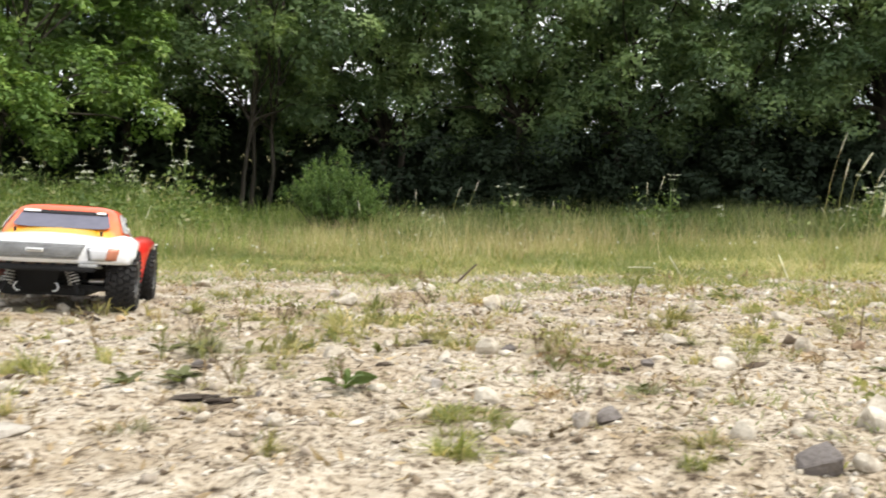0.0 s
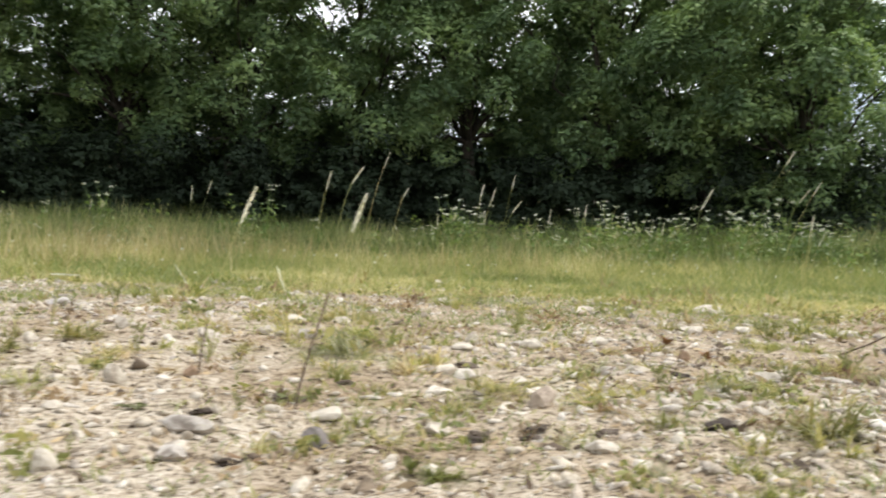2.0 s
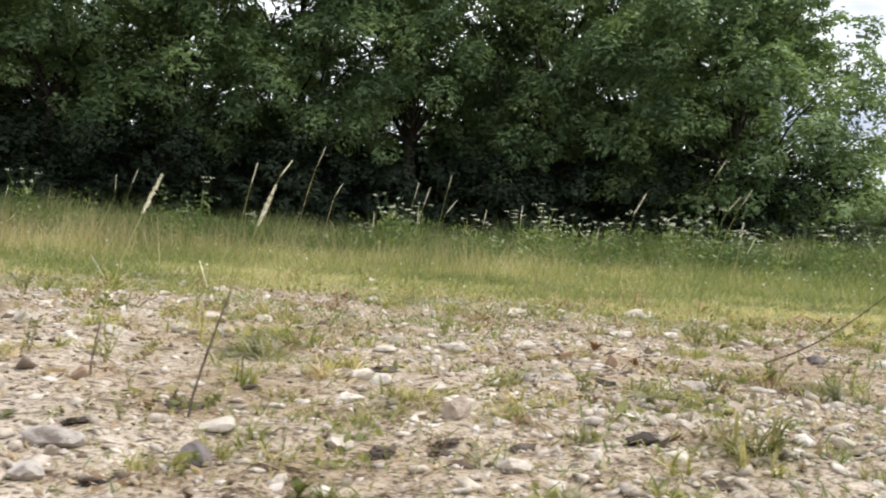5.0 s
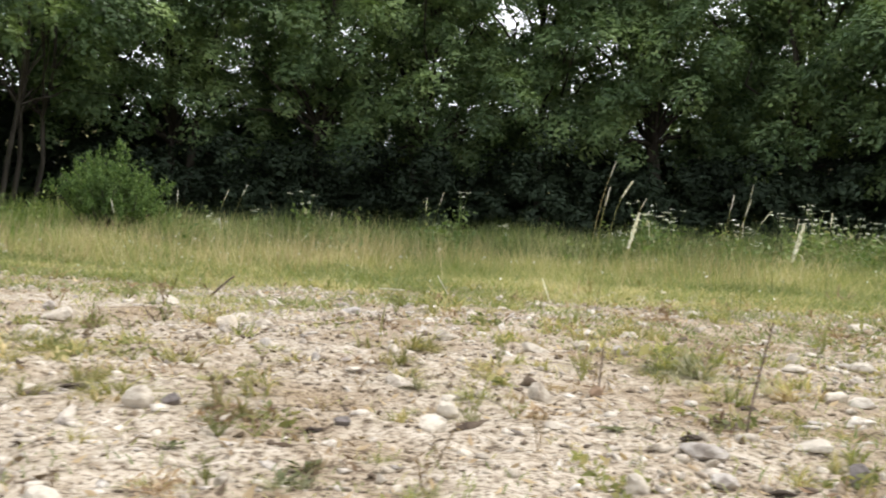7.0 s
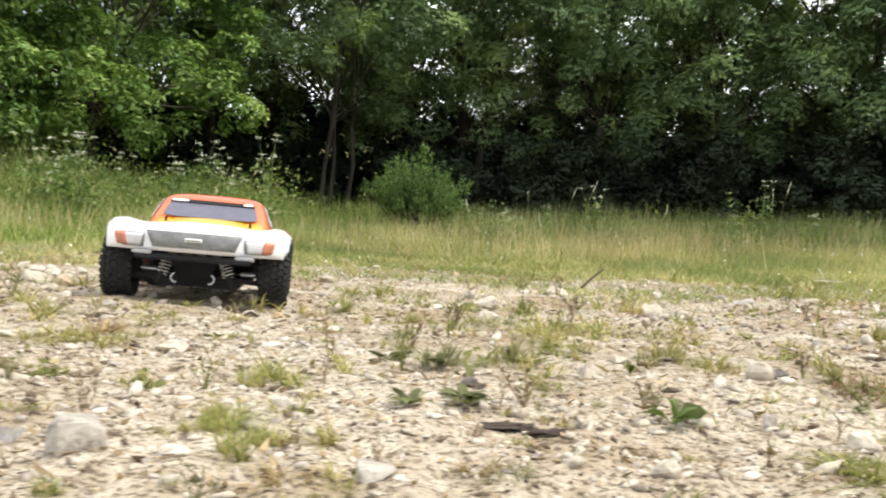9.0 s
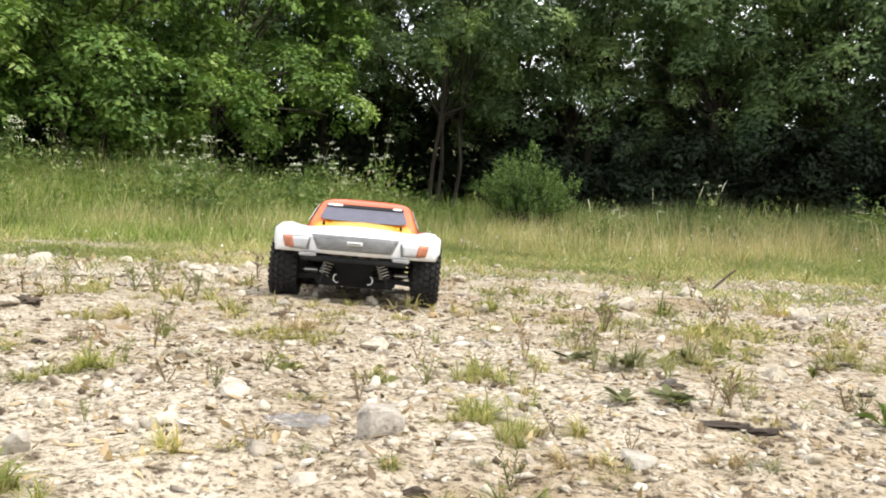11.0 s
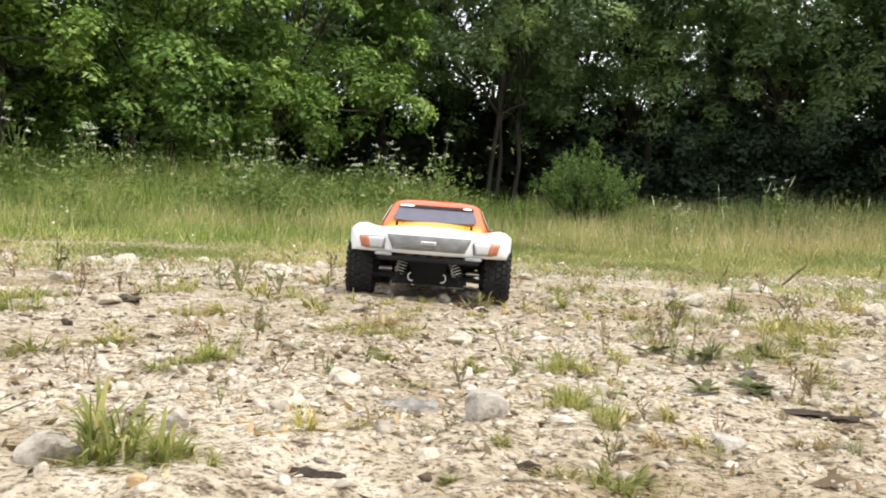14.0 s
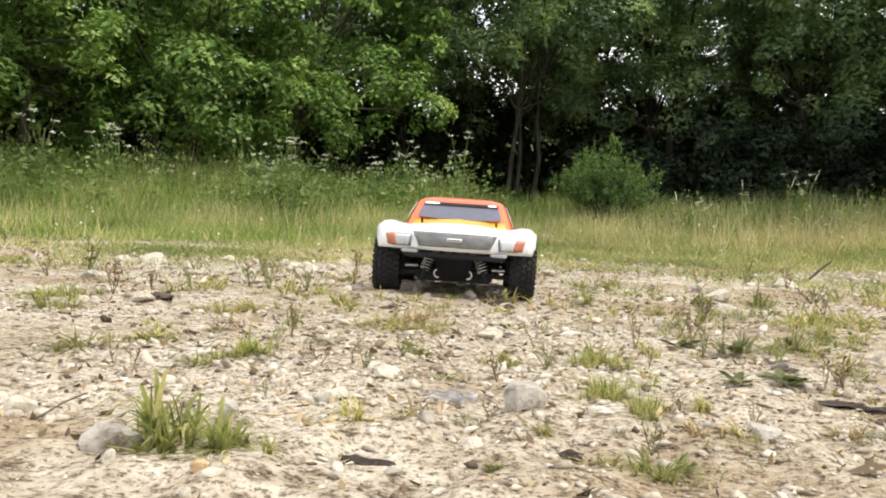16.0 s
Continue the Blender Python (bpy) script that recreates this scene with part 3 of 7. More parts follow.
def patchy(x, y, k, seed):
    g = np.random.default_rng(seed)
    s = 0
    for i in range(6):
        t, p, w = g.uniform(0, 6.28), g.uniform(0, 6.28), k * g.uniform(0.6, 1.8)
        s = s + np.sin(w * (x * math.cos(t) + y * math.sin(t)) + p)
    return s / 6


def build_grass():
    rng = np.random.default_rng(51)
    # short, yellowing field grass
    x, y, r, az = scatter(rng, 270000, -62, 72, 1.3, 10.5)
    keep = rng.uniform(0, 1, len(x)) < smooth01(1.4, 4.4, 0.22 * x + 0.98 * y + 2.0 * patchy(x, y, 2.6, 1) + 1.0 * patchy(x, y, 8.0, 41)) ** 1.5 * np.clip(7.0 / r, 0.5, 1.8)
    x, y, r = x[keep], y[keep], r[keep]
    h = (0.022 + 0.03 * smooth01(1.5, 4.0, r) + 0.16 * smooth01(3.8, 8.5, r)) * rng.uniform(0.25, 1.3, len(x)) * np.clip(1 + 1.0 * patchy(x, y, 2.4, 2) + 0.8 * patchy(x, y, 9.0, 22), 0.3, 2.4)
    root, wid, lean = np.stack([x, y, gz(x, y) - 0.004], 1), 0.0012 + 0.0007 * r * rng.uniform(0.5, 1, len(x)), rng.uniform(0.4, 2.0, len(x))
    # low ragged mats where the turf breaks up into the gravel
    xm, ym, rm, am = scatter(rng, 120000, -62, 72, 0.9, 3.6)
    mats = 0.16 * smooth01(1.2, 3.0, rm) - 0.13 + 0.9 * patchy(xm, ym, 3.0, 71) + 0.7 * patchy(xm, ym, 11.0, 72) + 0.12 * smooth01(5, 40, am)
    on = rng.uniform(0, 1, len(xm)) < np.clip(1.5 * mats, 0, 1) * smooth01(0.9, 2.0, 0.22 * xm + 0.98 * ym)
    xm, ym, rm = xm[on], ym[on], rm[on]
    low = blade_arrays(np.stack([xm, ym, gz(xm, ym) - 0.003], 1), (0.012 + 0.008 * rm) * rng.uniform(0.3, 1.3, len(xm)), 0.001 + 0.0007 * rm * rng.uniform(0.5, 1, len(xm)), rng.uniform(0.7, 2.4, len(xm)), rng)
    near = r < 4.6
    v, f = join_arrays([low, blade_arrays(root[near], h[near], wid[near], lean[near], rng), blade_tri_arrays(root[~near], h[~near], wid[~near] * 1.25, lean[~near], rng)])
    tagged(new("field_grass", mesh_np("field_grass", v, f, M_FIELD_GRASS)), "short yellowing grass across the field", "grass", kind="stuff")
    # tall green growth in front of the trees
    x, y, r, az = scatter(rng, 190000, -62, 75, 4.5, 16.0)
    keep = rng.uniform(0, 1, len(x)) < smooth01(8.8, 11.5, r + 0.8 * patchy(x, y, 1.2, 3) + 5.2 * smooth01(2, -24, az))
    x, y, r, az = x[keep], y[keep], r[keep], az[keep]
    h = (0.14 + 0.18 * smooth01(5.0, 9.0, r) + 0.48 * smooth01(9.0, 13.0, r) + 0.38 * smooth01(-12, -30, az) * smooth01(7.0, 10.5, r)) * rng.uniform(0.5, 1.2, len(x)) * (1 + 0.3 * patchy(x, y, 2.0, 4))
    v, f = blade_tri_arrays(np.stack([x, y, gz(x, y) - 0.01], 1), h, (0.003 + 0.0011 * r) * rng.uniform(0.5, 1.2, len(x)), rng.uniform(0.2, 1.3, len(x)), rng)
    # same blades in two colours: sunlit green leftward, a duller less sunlit one elsewhere
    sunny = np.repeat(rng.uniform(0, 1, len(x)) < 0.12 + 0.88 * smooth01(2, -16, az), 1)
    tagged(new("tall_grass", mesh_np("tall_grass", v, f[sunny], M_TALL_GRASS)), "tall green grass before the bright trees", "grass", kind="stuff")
    tagged(new("dull_growth_belt", mesh_np("dull_growth_belt", v, f[~sunny], M_DULL_GROWTH)), "nettles and grass before the dark trees, coloured dull as if less sunlit", "weeds", kind="stuff")
    # dry seed heads standing above the turf
    x, y, r, az = scatter(rng, 16000, -48, 40, 5.0, 10.0)
    keep = rng.uniform(0, 1, len(x)) < np.clip(0.1 + 1.0 * patchy(x, y, 1.6, 61) + 0.3 * smooth01(-16, -6, az) * (1 - smooth01(8, 22, az)), 0, 1)
    x, y, r = x[keep], y[keep], r[keep]
    h = (0.10 + 0.035 * r) * rng.uniform(0.6, 1.25, len(x))
    v, f = blade_tri_arrays(np.stack([x, y, gz(x, y)], 1), h, 0.0011 * r * rng.uniform(0.6, 1.3, len(x)), rng.uniform(0.1, 0.8, len(x)), rng)
    tagged(new("seed_grass", mesh_np("seed_grass", v, f, M_SEED_GRASS)), "thin dry straw-coloured grass gone to seed", "grass", kind="stuff")
    # rough growth on the hill beside the trees
    x, y, r, az = scatter(rng, 60000, 52, 85, 15, 32)
    h = 0.3 * rng.uniform(0.4, 1.3, len(x)) * (1 + 0.6 * patchy(x, y, 0.9, 7))
    v, f = blade_tri_arrays(np.stack([x, y, gz(x, y) - 0.02], 1), h, rng.uniform(0.03, 0.07, len(x)), rng.uniform(0.2, 0.8, len(x)), rng)
    tagged(new("hill_grass", mesh_np("hill_grass", v, f, M_HILL)), "rough green growth on the hillside", "grass", kind="stuff")


build_grass()


def build_field_flowers():
    """Small pale flower heads scattered low through the turf."""
    rng = np.random.default_rng(53)
    x, y, r, az = scatter(rng, 1500, -55, 66, 2.2, 10.0)
    keep = rng.uniform(0, 1, len(x)) < 0.4 + 0.9 * patchy(x, y, 1.5, 26)
    x, y, r = x[keep], y[keep], r[keep]
    h = (0.02 + 0.022 * r) * rng.uniform(0.5, 1.2, len(x))
    c = np.stack([x, y, gz(x, y) + h], 1)
    v, f = leaf_arrays(c, unit(np.array([0, 0, 1.0]) + 0.8 * rng.normal(size=(len(x), 3))), (0.004 + 0.0022 * r) * rng.uniform(0.6, 1.2, len(x)), rng, 0.45)
    tagged(new("field_flowers", mesh_np("field_flowers", v, f, M_UMBEL)), "small pale clover-like flowers in the turf", "flowers", kind="stuff")


build_field_flowers()


def build_weeds():
    """Leafy weeds that break up the tall grass."""
    rng = np.random.default_rng(55)
    x, y, r, az = scatter(rng, 1500, -60, 62, 8.4, 13.6)
    keep = rng.uniform(0, 1, len(x)) < 0.2 + 0.8 * smooth01(-8, -22, az)
    keep &= (az < -11.0) | (az > -4.0)
    parts = []
    for px, py, pa in zip(x[keep], y[keep], az[keep]):
        h = rng.uniform(0.35, 0.75) + 0.35 * float(smooth01(-8, -26, pa)) * rng.uniform(0.3, 1)
        k = rng.integers(26, 46)
        q = rng.uniform(0.15, 1, k)
        c = np.stack([px + rng.normal(size=k) * 0.09, py + rng.normal(size=k) * 0.09, float(gz(px, py)) + h * q], 1)
        parts.append(leaf_arrays(c, unit(np.array([0, 0, 0.8]) + 0.7 * rng.normal(size=(k, 3))), rng.uniform(0.03, 0.085, k) * (1.2 - 0.5 * q), rng, 0.24))
    v, f = join_arrays(parts)
    tagged(new("leafy_weeds", mesh_np("leafy_weeds", v, f, M_LEAFY)), "dusty green nettles and leafy weeds", "weeds", kind="stuff")


build_weeds()


def build_hill_shrubs():
    rng = np.random.default_rng(57)
    x, y, r, az = scatter(rng, 120, 53, 84, 14.5, 23)
    parts = []
    for px, py in zip(x, y):
        size = rng.uniform(0.25, 0.6)
        parts.append(spray_leaves(np.array([px, py, float(gz(px, py)) + 0.4 * size]), size, 330, 0.11, rng, 0.8))
    v, f = join_arrays(parts)
    tagged(new("hill_scrub", mesh_np("hill_scrub", v, f, M_HILL)), "low green scrub on the hillside", "scrub", kind="stuff")


build_hill_shrubs()


# ---------------------------------------------------------------- loose things on the gravel
STONE_GREY = [(-0.491, 0.244, 0.035, 0.014), (-0.471, 0.313, 0.013, 0.011), (-0.216, 0.408, 0.025, 0.007), (0.667, 1.281, 0.022, 0.015), (0.397, 0.615, 0.035, 0.007), (0.383, 0.569, 0.018, 0.009), (0.700, 0.350, 0.014, 0.018), (0.940, 0.418, 0.029, 0.008), (0.079, 0.466, 0.016, 0.016)]
STONE_TAN = [(-0.593, 0.301, 0.021, 0.010), (-0.290, 0.540, 0.016, 0.007), (0.093, 1.562, 0.049, 0.024), (0.148, 1.279, 0.022, 0.013), (0.193, 1.054, 0.013, 0.011), (0.093, 1.523, 0.028, 0.015), (0.624, 0.743, 0.033, 0.011), (0.681, 1.288, 0.025, 0.015), (0.691, 0.812, 0.032, 0.011), (0.683, 0.838, 0.032, 0.012), (0.958, 0.895, 0.017, 0.011)]
STONE_WHITE = [(-0.520, 0.392, 0.009, 0.005), (-0.462, 0.214, 0.008, 0.006), (-1.237, 1.922, 0.039, 0.024), (-1.378, 1.481, 0.047, 0.031), (-1.282, 1.025, 0.049, 0.016), (-1.876, 1.994, 0.072, 0.032), (-1.850, 1.631, 0.048, 0.032), (-0.577, 0.601, 0.015, 0.009), (-0.199, 1.547, 0.066, 0.027), (-0.444, 0.454, 0.024, 0.009), (-1.189, 1.850, 0.051, 0.023), (-0.938, 1.862, 0.024, 0.019), (-1.480, 1.748, 0.058, 0.026), (-1.693, 1.886, 0.098, 0.033), (0.190, 2.071, 0.034, 0.028), (0.028, 0.532, 0.022, 0.011)]
STONE_WHITE_B = [(0.328, 0.873, 0.019, 0.012), (0.430, 1.406, 0.045, 0.021), (-0.090, 0.445, 0.017, 0.010), (0.200, 2.102, 0.041, 0.027), (0.104, 0.581, 0.015, 0.010), (0.185, 0.585, 0.008, 0.008), (0.319, 0.555, 0.017, 0.012), (0.292, 0.833, 0.029, 0.007), (0.848, 0.581, 0.032, 0.013), (0.549, 0.580, 0.022, 0.007), (1.248, 1.703, 0.026, 0.018), (0.987, 1.810, 0.030, 0.017)]
STONE_WHITE_C = [(0.619, 1.303, 0.034, 0.018), (0.722, 0.343, 0.038, 0.020), (1.745, 0.812, 0.062, 0.015), (0.242, 0.452, 0.023, 0.019), (0.160, 0.433, 0.019, 0.013), (0.194, 0.375, 0.016, 0.008), (0.272, 0.780, 0.027, 0.013), (0.043, 0.439, 0.018, 0.010), (-0.096, 0.731, 0.030, 0.017), (-0.174, 1.512, 0.047, 0.021)]
STONE_OCHRE = [(-0.426, 0.219, 0.009, 0.005), (-0.517, 1.317, 0.020, 0.012), (0.785, 0.306, 0.036, 0.014)]
STONE_DARK = [(-0.120, 0.539, 0.006, 0.007), (0.097, 0.481, 0.018, 0.010), (0.182, 0.727, 0.014, 0.007), (1.494, 0.929, 0.037, 0.017), (2.079, 1.132, 0.035, 0.021), (0.172, 0.373, 0.024, 0.020), (0.213, 0.368, 0.016, 0.007)]
STONE_BROWN = [(1.079, 0.935, 0.019, 0.022)]
TUFT_GREEN = [(-0.439, 0.260, 0.022, 0.019), (-0.570, 0.499, 0.031, 0.026), (-1.152, 0.949, 0.074, 0.042), (-0.829, 0.866, 0.018, 0.026), (-0.301, 0.488, 0.026, 0.021), (-0.321, 0.350, 0.008, 0.011), (-0.332, 0.295, 0.007, 0.007), (-0.138, 1.690, 0.048, 0.060), (-0.693, 0.797, 0.019, 0.025), (0.759, 1.196, 0.085, 0.034), (0.938, 0.708, 0.047, 0.033)]
TUFT_GREEN_B = [(1.619, 1.195, 0.140, 0.063), (0.502, 0.481, 0.023, 0.011), (0.775, 1.346, 0.063, 0.036), (0.667, 1.144, 0.103, 0.037), (0.696, 0.534, 0.011, 0.018), (0.671, 0.432, 0.032, 0.017), (0.947, 0.748, 0.041, 0.023), (0.954, 0.688, 0.027, 0.022), (1.212, 0.704, 0.048, 0.042), (1.336, 1.016, 0.098, 0.036), (0.007, 0.394, 0.031, 0.021), (0.306, 0.822, 0.029, 0.023), (0.114, 0.374, 0.015, 0.010)]
TUFT_YELLOW = [(-0.710, 0.488, 0.044, 0.022), (-0.805, 0.938, 0.071, 0.027), (-0.706, 0.574, 0.037, 0.016), (-0.588, 0.833, 0.065, 0.023), (-0.276, 0.890, 0.039, 0.023), (-0.593, 0.535, 0.022, 0.026), (-0.760, 1.093, 0.041, 0.033), (-0.860, 0.891, 0.023, 0.023), (-0.107, 1.186, 0.073, 0.040), (0.066, 1.676, 0.069, 0.046), (-0.012, 0.874, 0.036, 0.030), (0.102, 1.278, 0.045, 0.027), (-0.122, 1.047, 0.059, 0.042), (-0.390, 1.097, 0.043, 0.021), (-0.302, 1.379, 0.054, 0.027), (-0.058, 1.093, 0.055, 0.027), (0.087, 0.919, 0.035, 0.017)]
TUFT_YELLOW_B = [(0.355, 1.286, 0.052, 0.035), (-0.038, 0.807, 0.029, 0.020), (0.557, 1.957, 0.095, 0.054), (0.433, 0.567, 0.022, 0.018), (0.476, 0.581, 0.020, 0.020), (0.020, 0.656, 0.014, 0.014), (0.047, 1.068, 0.032, 0.026), (0.009, 0.922, 0.032, 0.016), (0.842, 1.543, 0.065, 0.065), (0.591, 0.775, 0.039, 0.015), (0.937, 0.636, 0.034, 0.022), (0.708, 0.536, 0.020, 0.015), (0.698, 0.461, 0.028, 0.018), (0.688, 0.730, 0.048, 0.019), (0.790, 0.478, 0.052, 0.036), (0.793, 0.403, 0.016, 0.016), (1.221, 0.826, 0.052, 0.023), (1.838, 1.108, 0.072, 0.048)]
TUFT_YELLOW_C = [(1.671, 0.719, 0.067, 0.048), (0.017, 0.819, 0.049, 0.022), (-0.092, 0.412, 0.017, 0.017), (0.110, 0.745, 0.035, 0.030), (0.281, 1.043, 0.036, 0.029), (0.632, 1.290, 0.048, 0.039), (0.128, 0.398, 0.022, 0.013)]
TUFT_BROWN = [(-0.172, 0.430, 0.017, 0.013), (-0.576, 0.892, 0.058, 0.029), (0.671, 0.871, 0.050, 0.034)]
SPRIG_ALL = [(-0.673, 0.769, 0.025, 0.038), (-0.642, 0.437, 0.011, 0.022), (-0.618, 0.426, 0.016, 0.025), (-0.150, 0.588, 0.031, 0.026), (-0.376, 0.482, 0.015, 0.019), (-0.244, 1.391, 0.050, 0.040), (-0.258, 0.893, 0.020, 0.025), (-0.392, 0.698, 0.021, 0.021), (-0.495, 0.390, 0.011, 0.017), (-0.269, 0.357, 0.014, 0.017), (-0.218, 0.436, 0.017, 0.013), (-0.148, 0.611, 0.025, 0.018), (-0.074, 0.608, 0.025, 0.021), (-0.497, 0.524, 0.008, 0.015), (-0.570, 0.540, 0.013, 0.022), (-0.367, 0.622, 0.025, 0.020)]
SPRIG_ALL_B = [(-0.034, 0.486, 0.006, 0.017), (0.095, 0.581, 0.028, 0.018), (0.098, 0.698, 0.043, 0.015), (0.097, 0.715, 0.008, 0.036), (-0.222, 0.896, 0.011, 0.027), (0.093, 0.808, 0.032, 0.027), (0.122, 0.702, 0.035, 0.015), (0.027, 0.559, 0.012, 0.015), (0.305, 0.661, 0.007, 0.016), (0.331, 0.574, 0.008, 0.016), (0.466, 0.797, 0.010, 0.028), (0.544, 0.506, 0.008, 0.015), (0.439, 0.664, 0.012, 0.015), (0.475, 0.980, 0.030, 0.035), (0.515, 0.583, 0.007, 0.021), (0.862, 0.393, 0.010, 0.018), (0.795, 0.908, 0.009, 0.025)]
SPRIG_ALL_C = [(0.919, 0.579, 0.019, 0.029), (1.439, 0.676, 0.032, 0.032), (-0.097, 1.204, 0.032, 0.032), (-0.142, 0.575, 0.012, 0.020), (0.220, 0.605, 0.017, 0.021), (0.299, 0.651, 0.014, 0.032), (-0.267, 0.873, 0.019, 0.031)]
ROSETTE_SMALL = [(0.490, 0.490, 0.025, 0.015), (-0.060, 0.765, 0.031, 0.015)]
ROSETTE_FLAT = [(-0.219, 0.557, 0.024, 0.008), (-0.266, 0.796, 0.050, 0.007), (0.146, 0.601, 0.033, 0.009)]
ROSETTE_RED = [(1.116, 0.930, 0.039, 0.024), (0.821, 0.666, 0.018, 0.010), (1.171, 1.074, 0.051, 0.026)]
CLOD_ALL = [(-0.387, 0.285, 0.027, 0.006), (-0.846, 0.674, 0.016, 0.013), (-0.984, 0.956, 0.051, 0.015), (-0.141, 0.522, 0.024, 0.007), (-0.304, 0.333, 0.016, 0.006), (-1.160, 1.006, 0.048, 0.013), (-0.722, 0.641, 0.029, 0.007), (-0.576, 1.334, 0.048, 0.017), (-0.459, 0.948, 0.039, 0.009), (-0.472, 0.513, 0.030, 0.006), (-0.420, 0.501, 0.015, 0.005), (-0.567, 0.498, 0.024, 0.005), (-0.672, 1.071, 0.047, 0.011), (-0.550, 1.291, 0.035, 0.012), (-0.284, 0.545, 0.023, 0.005), (-0.185, 0.627, 0.023, 0.005), (-0.047, 0.662, 0.016, 0.006), (-0.014, 0.840, 0.026, 0.007), (0.161, 0.716, 0.013, 0.006), (-0.034, 0.809, 0.028, 0.005), (0.412, 0.553, 0.021, 0.006), (0.745, 0.915, 0.042, 0.014), (0.313, 0.849, 0.016, 0.006)]
CLOD_ALL_B = [(0.495, 0.741, 0.035, 0.014), (0.414, 0.657, 0.023, 0.007), (0.681, 0.965, 0.057, 0.015), (0.569, 0.816, 0.020, 0.010), (0.738, 0.522, 0.036, 0.012), (0.609, 0.558, 0.025, 0.006), (0.561, 0.548, 0.021, 0.010), (0.930, 0.776, 0.037, 0.009), (0.554, 0.538, 0.016, 0.007), (0.652, 0.539, 0.024, 0.006), (0.595, 0.540, 0.020, 0.007), (0.744, 1.085, 0.043, 0.012), (0.977, 0.673, 0.033, 0.008), (1.526, 0.709, 0.035, 0.021), (0.713, 0.439, 0.025, 0.009)]

TUFT_GREYISH_NEAR = [(0.855, 0.829, 0.041, 0.026), (0.879, 0.663, 0.035, 0.020), (1.104, 0.622, 0.047, 0.030), (0.655, 1.040, 0.100, 0.037), (-0.216, 0.751, 0.039, 0.027)]
TUFT_GREEN_NEAR = [(0.016, 0.475, 0.062, 0.014), (0.857, 0.578, 0.022, 0.016), (0.631, 0.377, 0.022, 0.015), (0.564, 0.834, 0.036, 0.031), (1.298, 2.035, 0.134, 0.052), (-0.327, 0.653, 0.039, 0.032), (-0.275, 0.418, 0.021, 0.021), (-0.452, 1.490, 0.061, 0.042), (-0.301, 0.466, 0.021, 0.018), (-1.034, 0.817, 0.056, 0.040), (-0.587, 0.473, 0.030, 0.017), (-0.277, 0.459, 0.019, 0.023), (-0.264, 0.336, 0.030, 0.016)]
TUFT_BROAD_NEAR = [(-0.472, 0.259, 0.034, 0.034), (-0.480, 0.268, 0.030, 0.030), (-0.452, 0.262, 0.026, 0.024), (-0.436, 0.253, 0.022, 0.021), (-0.462, 0.246, 0.026, 0.020)]
TUFT_YELLOW_NEAR = [(0.756, 0.445, 0.033, 0.023), (0.584, 0.619, 0.015, 0.015), (0.655, 0.675, 0.056, 0.019), (-0.110, 0.917, 0.055, 0.038), (-0.160, 0.821, 0.064, 0.043), (-0.534, 0.797, 0.068, 0.023), (-0.409, 0.333, 0.022, 0.019), (-0.242, 0.459, 0.018, 0.016), (-0.223, 0.395, 0.018, 0.012)]
ROSETTE_RED_NEAR = [(1.177, 0.573, 0.043, 0.025)]
ROSETTE_LEAFY_NEAR = [(-0.216, 0.732, 0.035, 0.018), (-0.157, 0.856, 0.041, 0.021)]
ROSETTE_SMALL_NEAR = [(1.098, 0.509, 0.022, 0.025), (0.291, 0.564, 0.015, 0.015)]
STONE_WHITE_NEAR = [(0.243, 0.458, 0.024, 0.021), (0.373, 0.844, 0.027, 0.017), (0.243, 0.705, 0.031, 0.016), (0.306, 1.188, 0.022, 0.015), (1.080, 1.119, 0.040, 0.014), (0.897, 1.183, 0.025, 0.017), (0.042, 0.762, 0.029, 0.021), (-0.206, 1.796, 0.067, 0.032), (-1.052, 1.315, 0.049, 0.024), (-0.448, 0.384, 0.028, 0.013)]
STONE_DARK_NEAR = [(0.328, 0.359, 0.028, 0.017), (0.456, 0.547, 0.024, 0.013), (0.063, 0.778, 0.016, 0.018), (-0.187, 0.633, 0.017, 0.006)]
STONE_TAN_NEAR = [(0.645, 0.602, 0.025, 0.014)]
STONE_BROWN_NEAR = [(0.438, 0.868, 0.018, 0.013)]
ROSETTE_FLAT_NEAR = [(0.376, 0.694, 0.028, 0.012), (-0.139, 0.823, 0.054, 0.017), (0.073, 0.643, 0.021, 0.012), (0.133, 0.564, 0.029, 0.014), (-0.476, 0.959, 0.059, 0.013), (-0.190, 0.599, 0.042, 0.011), (-0.222, 0.582, 0.039, 0.006), (-0.185, 0.578, 0.039, 0.006)]
STONE_GREY_NEAR = [(-0.004, 0.582, 0.014, 0.011), (-0.251, 1.921, 0.027, 0.024)]
SPRIG_DRY_NEAR = [(-0.241, 1.233, 0.039, 0.039), (0.201, 0.556, 0.019, 0.021), (0.212, 0.858, 0.021, 0.018), (-0.372, 0.469, 0.014, 0.019), (-0.625, 0.670, 0.022, 0.033), (-0.510, 0.494, 0.025, 0.019), (-0.303, 0.722, 0.032, 0.037), (-0.271, 1.104, 0.03, 0.035), (-0.239, 1.29, 0.035, 0.04), (-0.285, 0.622, 0.017, 0.02), (-0.254, 0.851, 0.023, 0.027), (-0.148, 0.607, 0.017, 0.02), (-0.165, 0.569, 0.016, 0.019)]
CLOD_ALL_NEAR = [(-0.163, 0.534, 0.051, 0.0045)]
TUFT_BROWN_NEAR = [(-0.245, 0.384, 0.021, 0.011)]


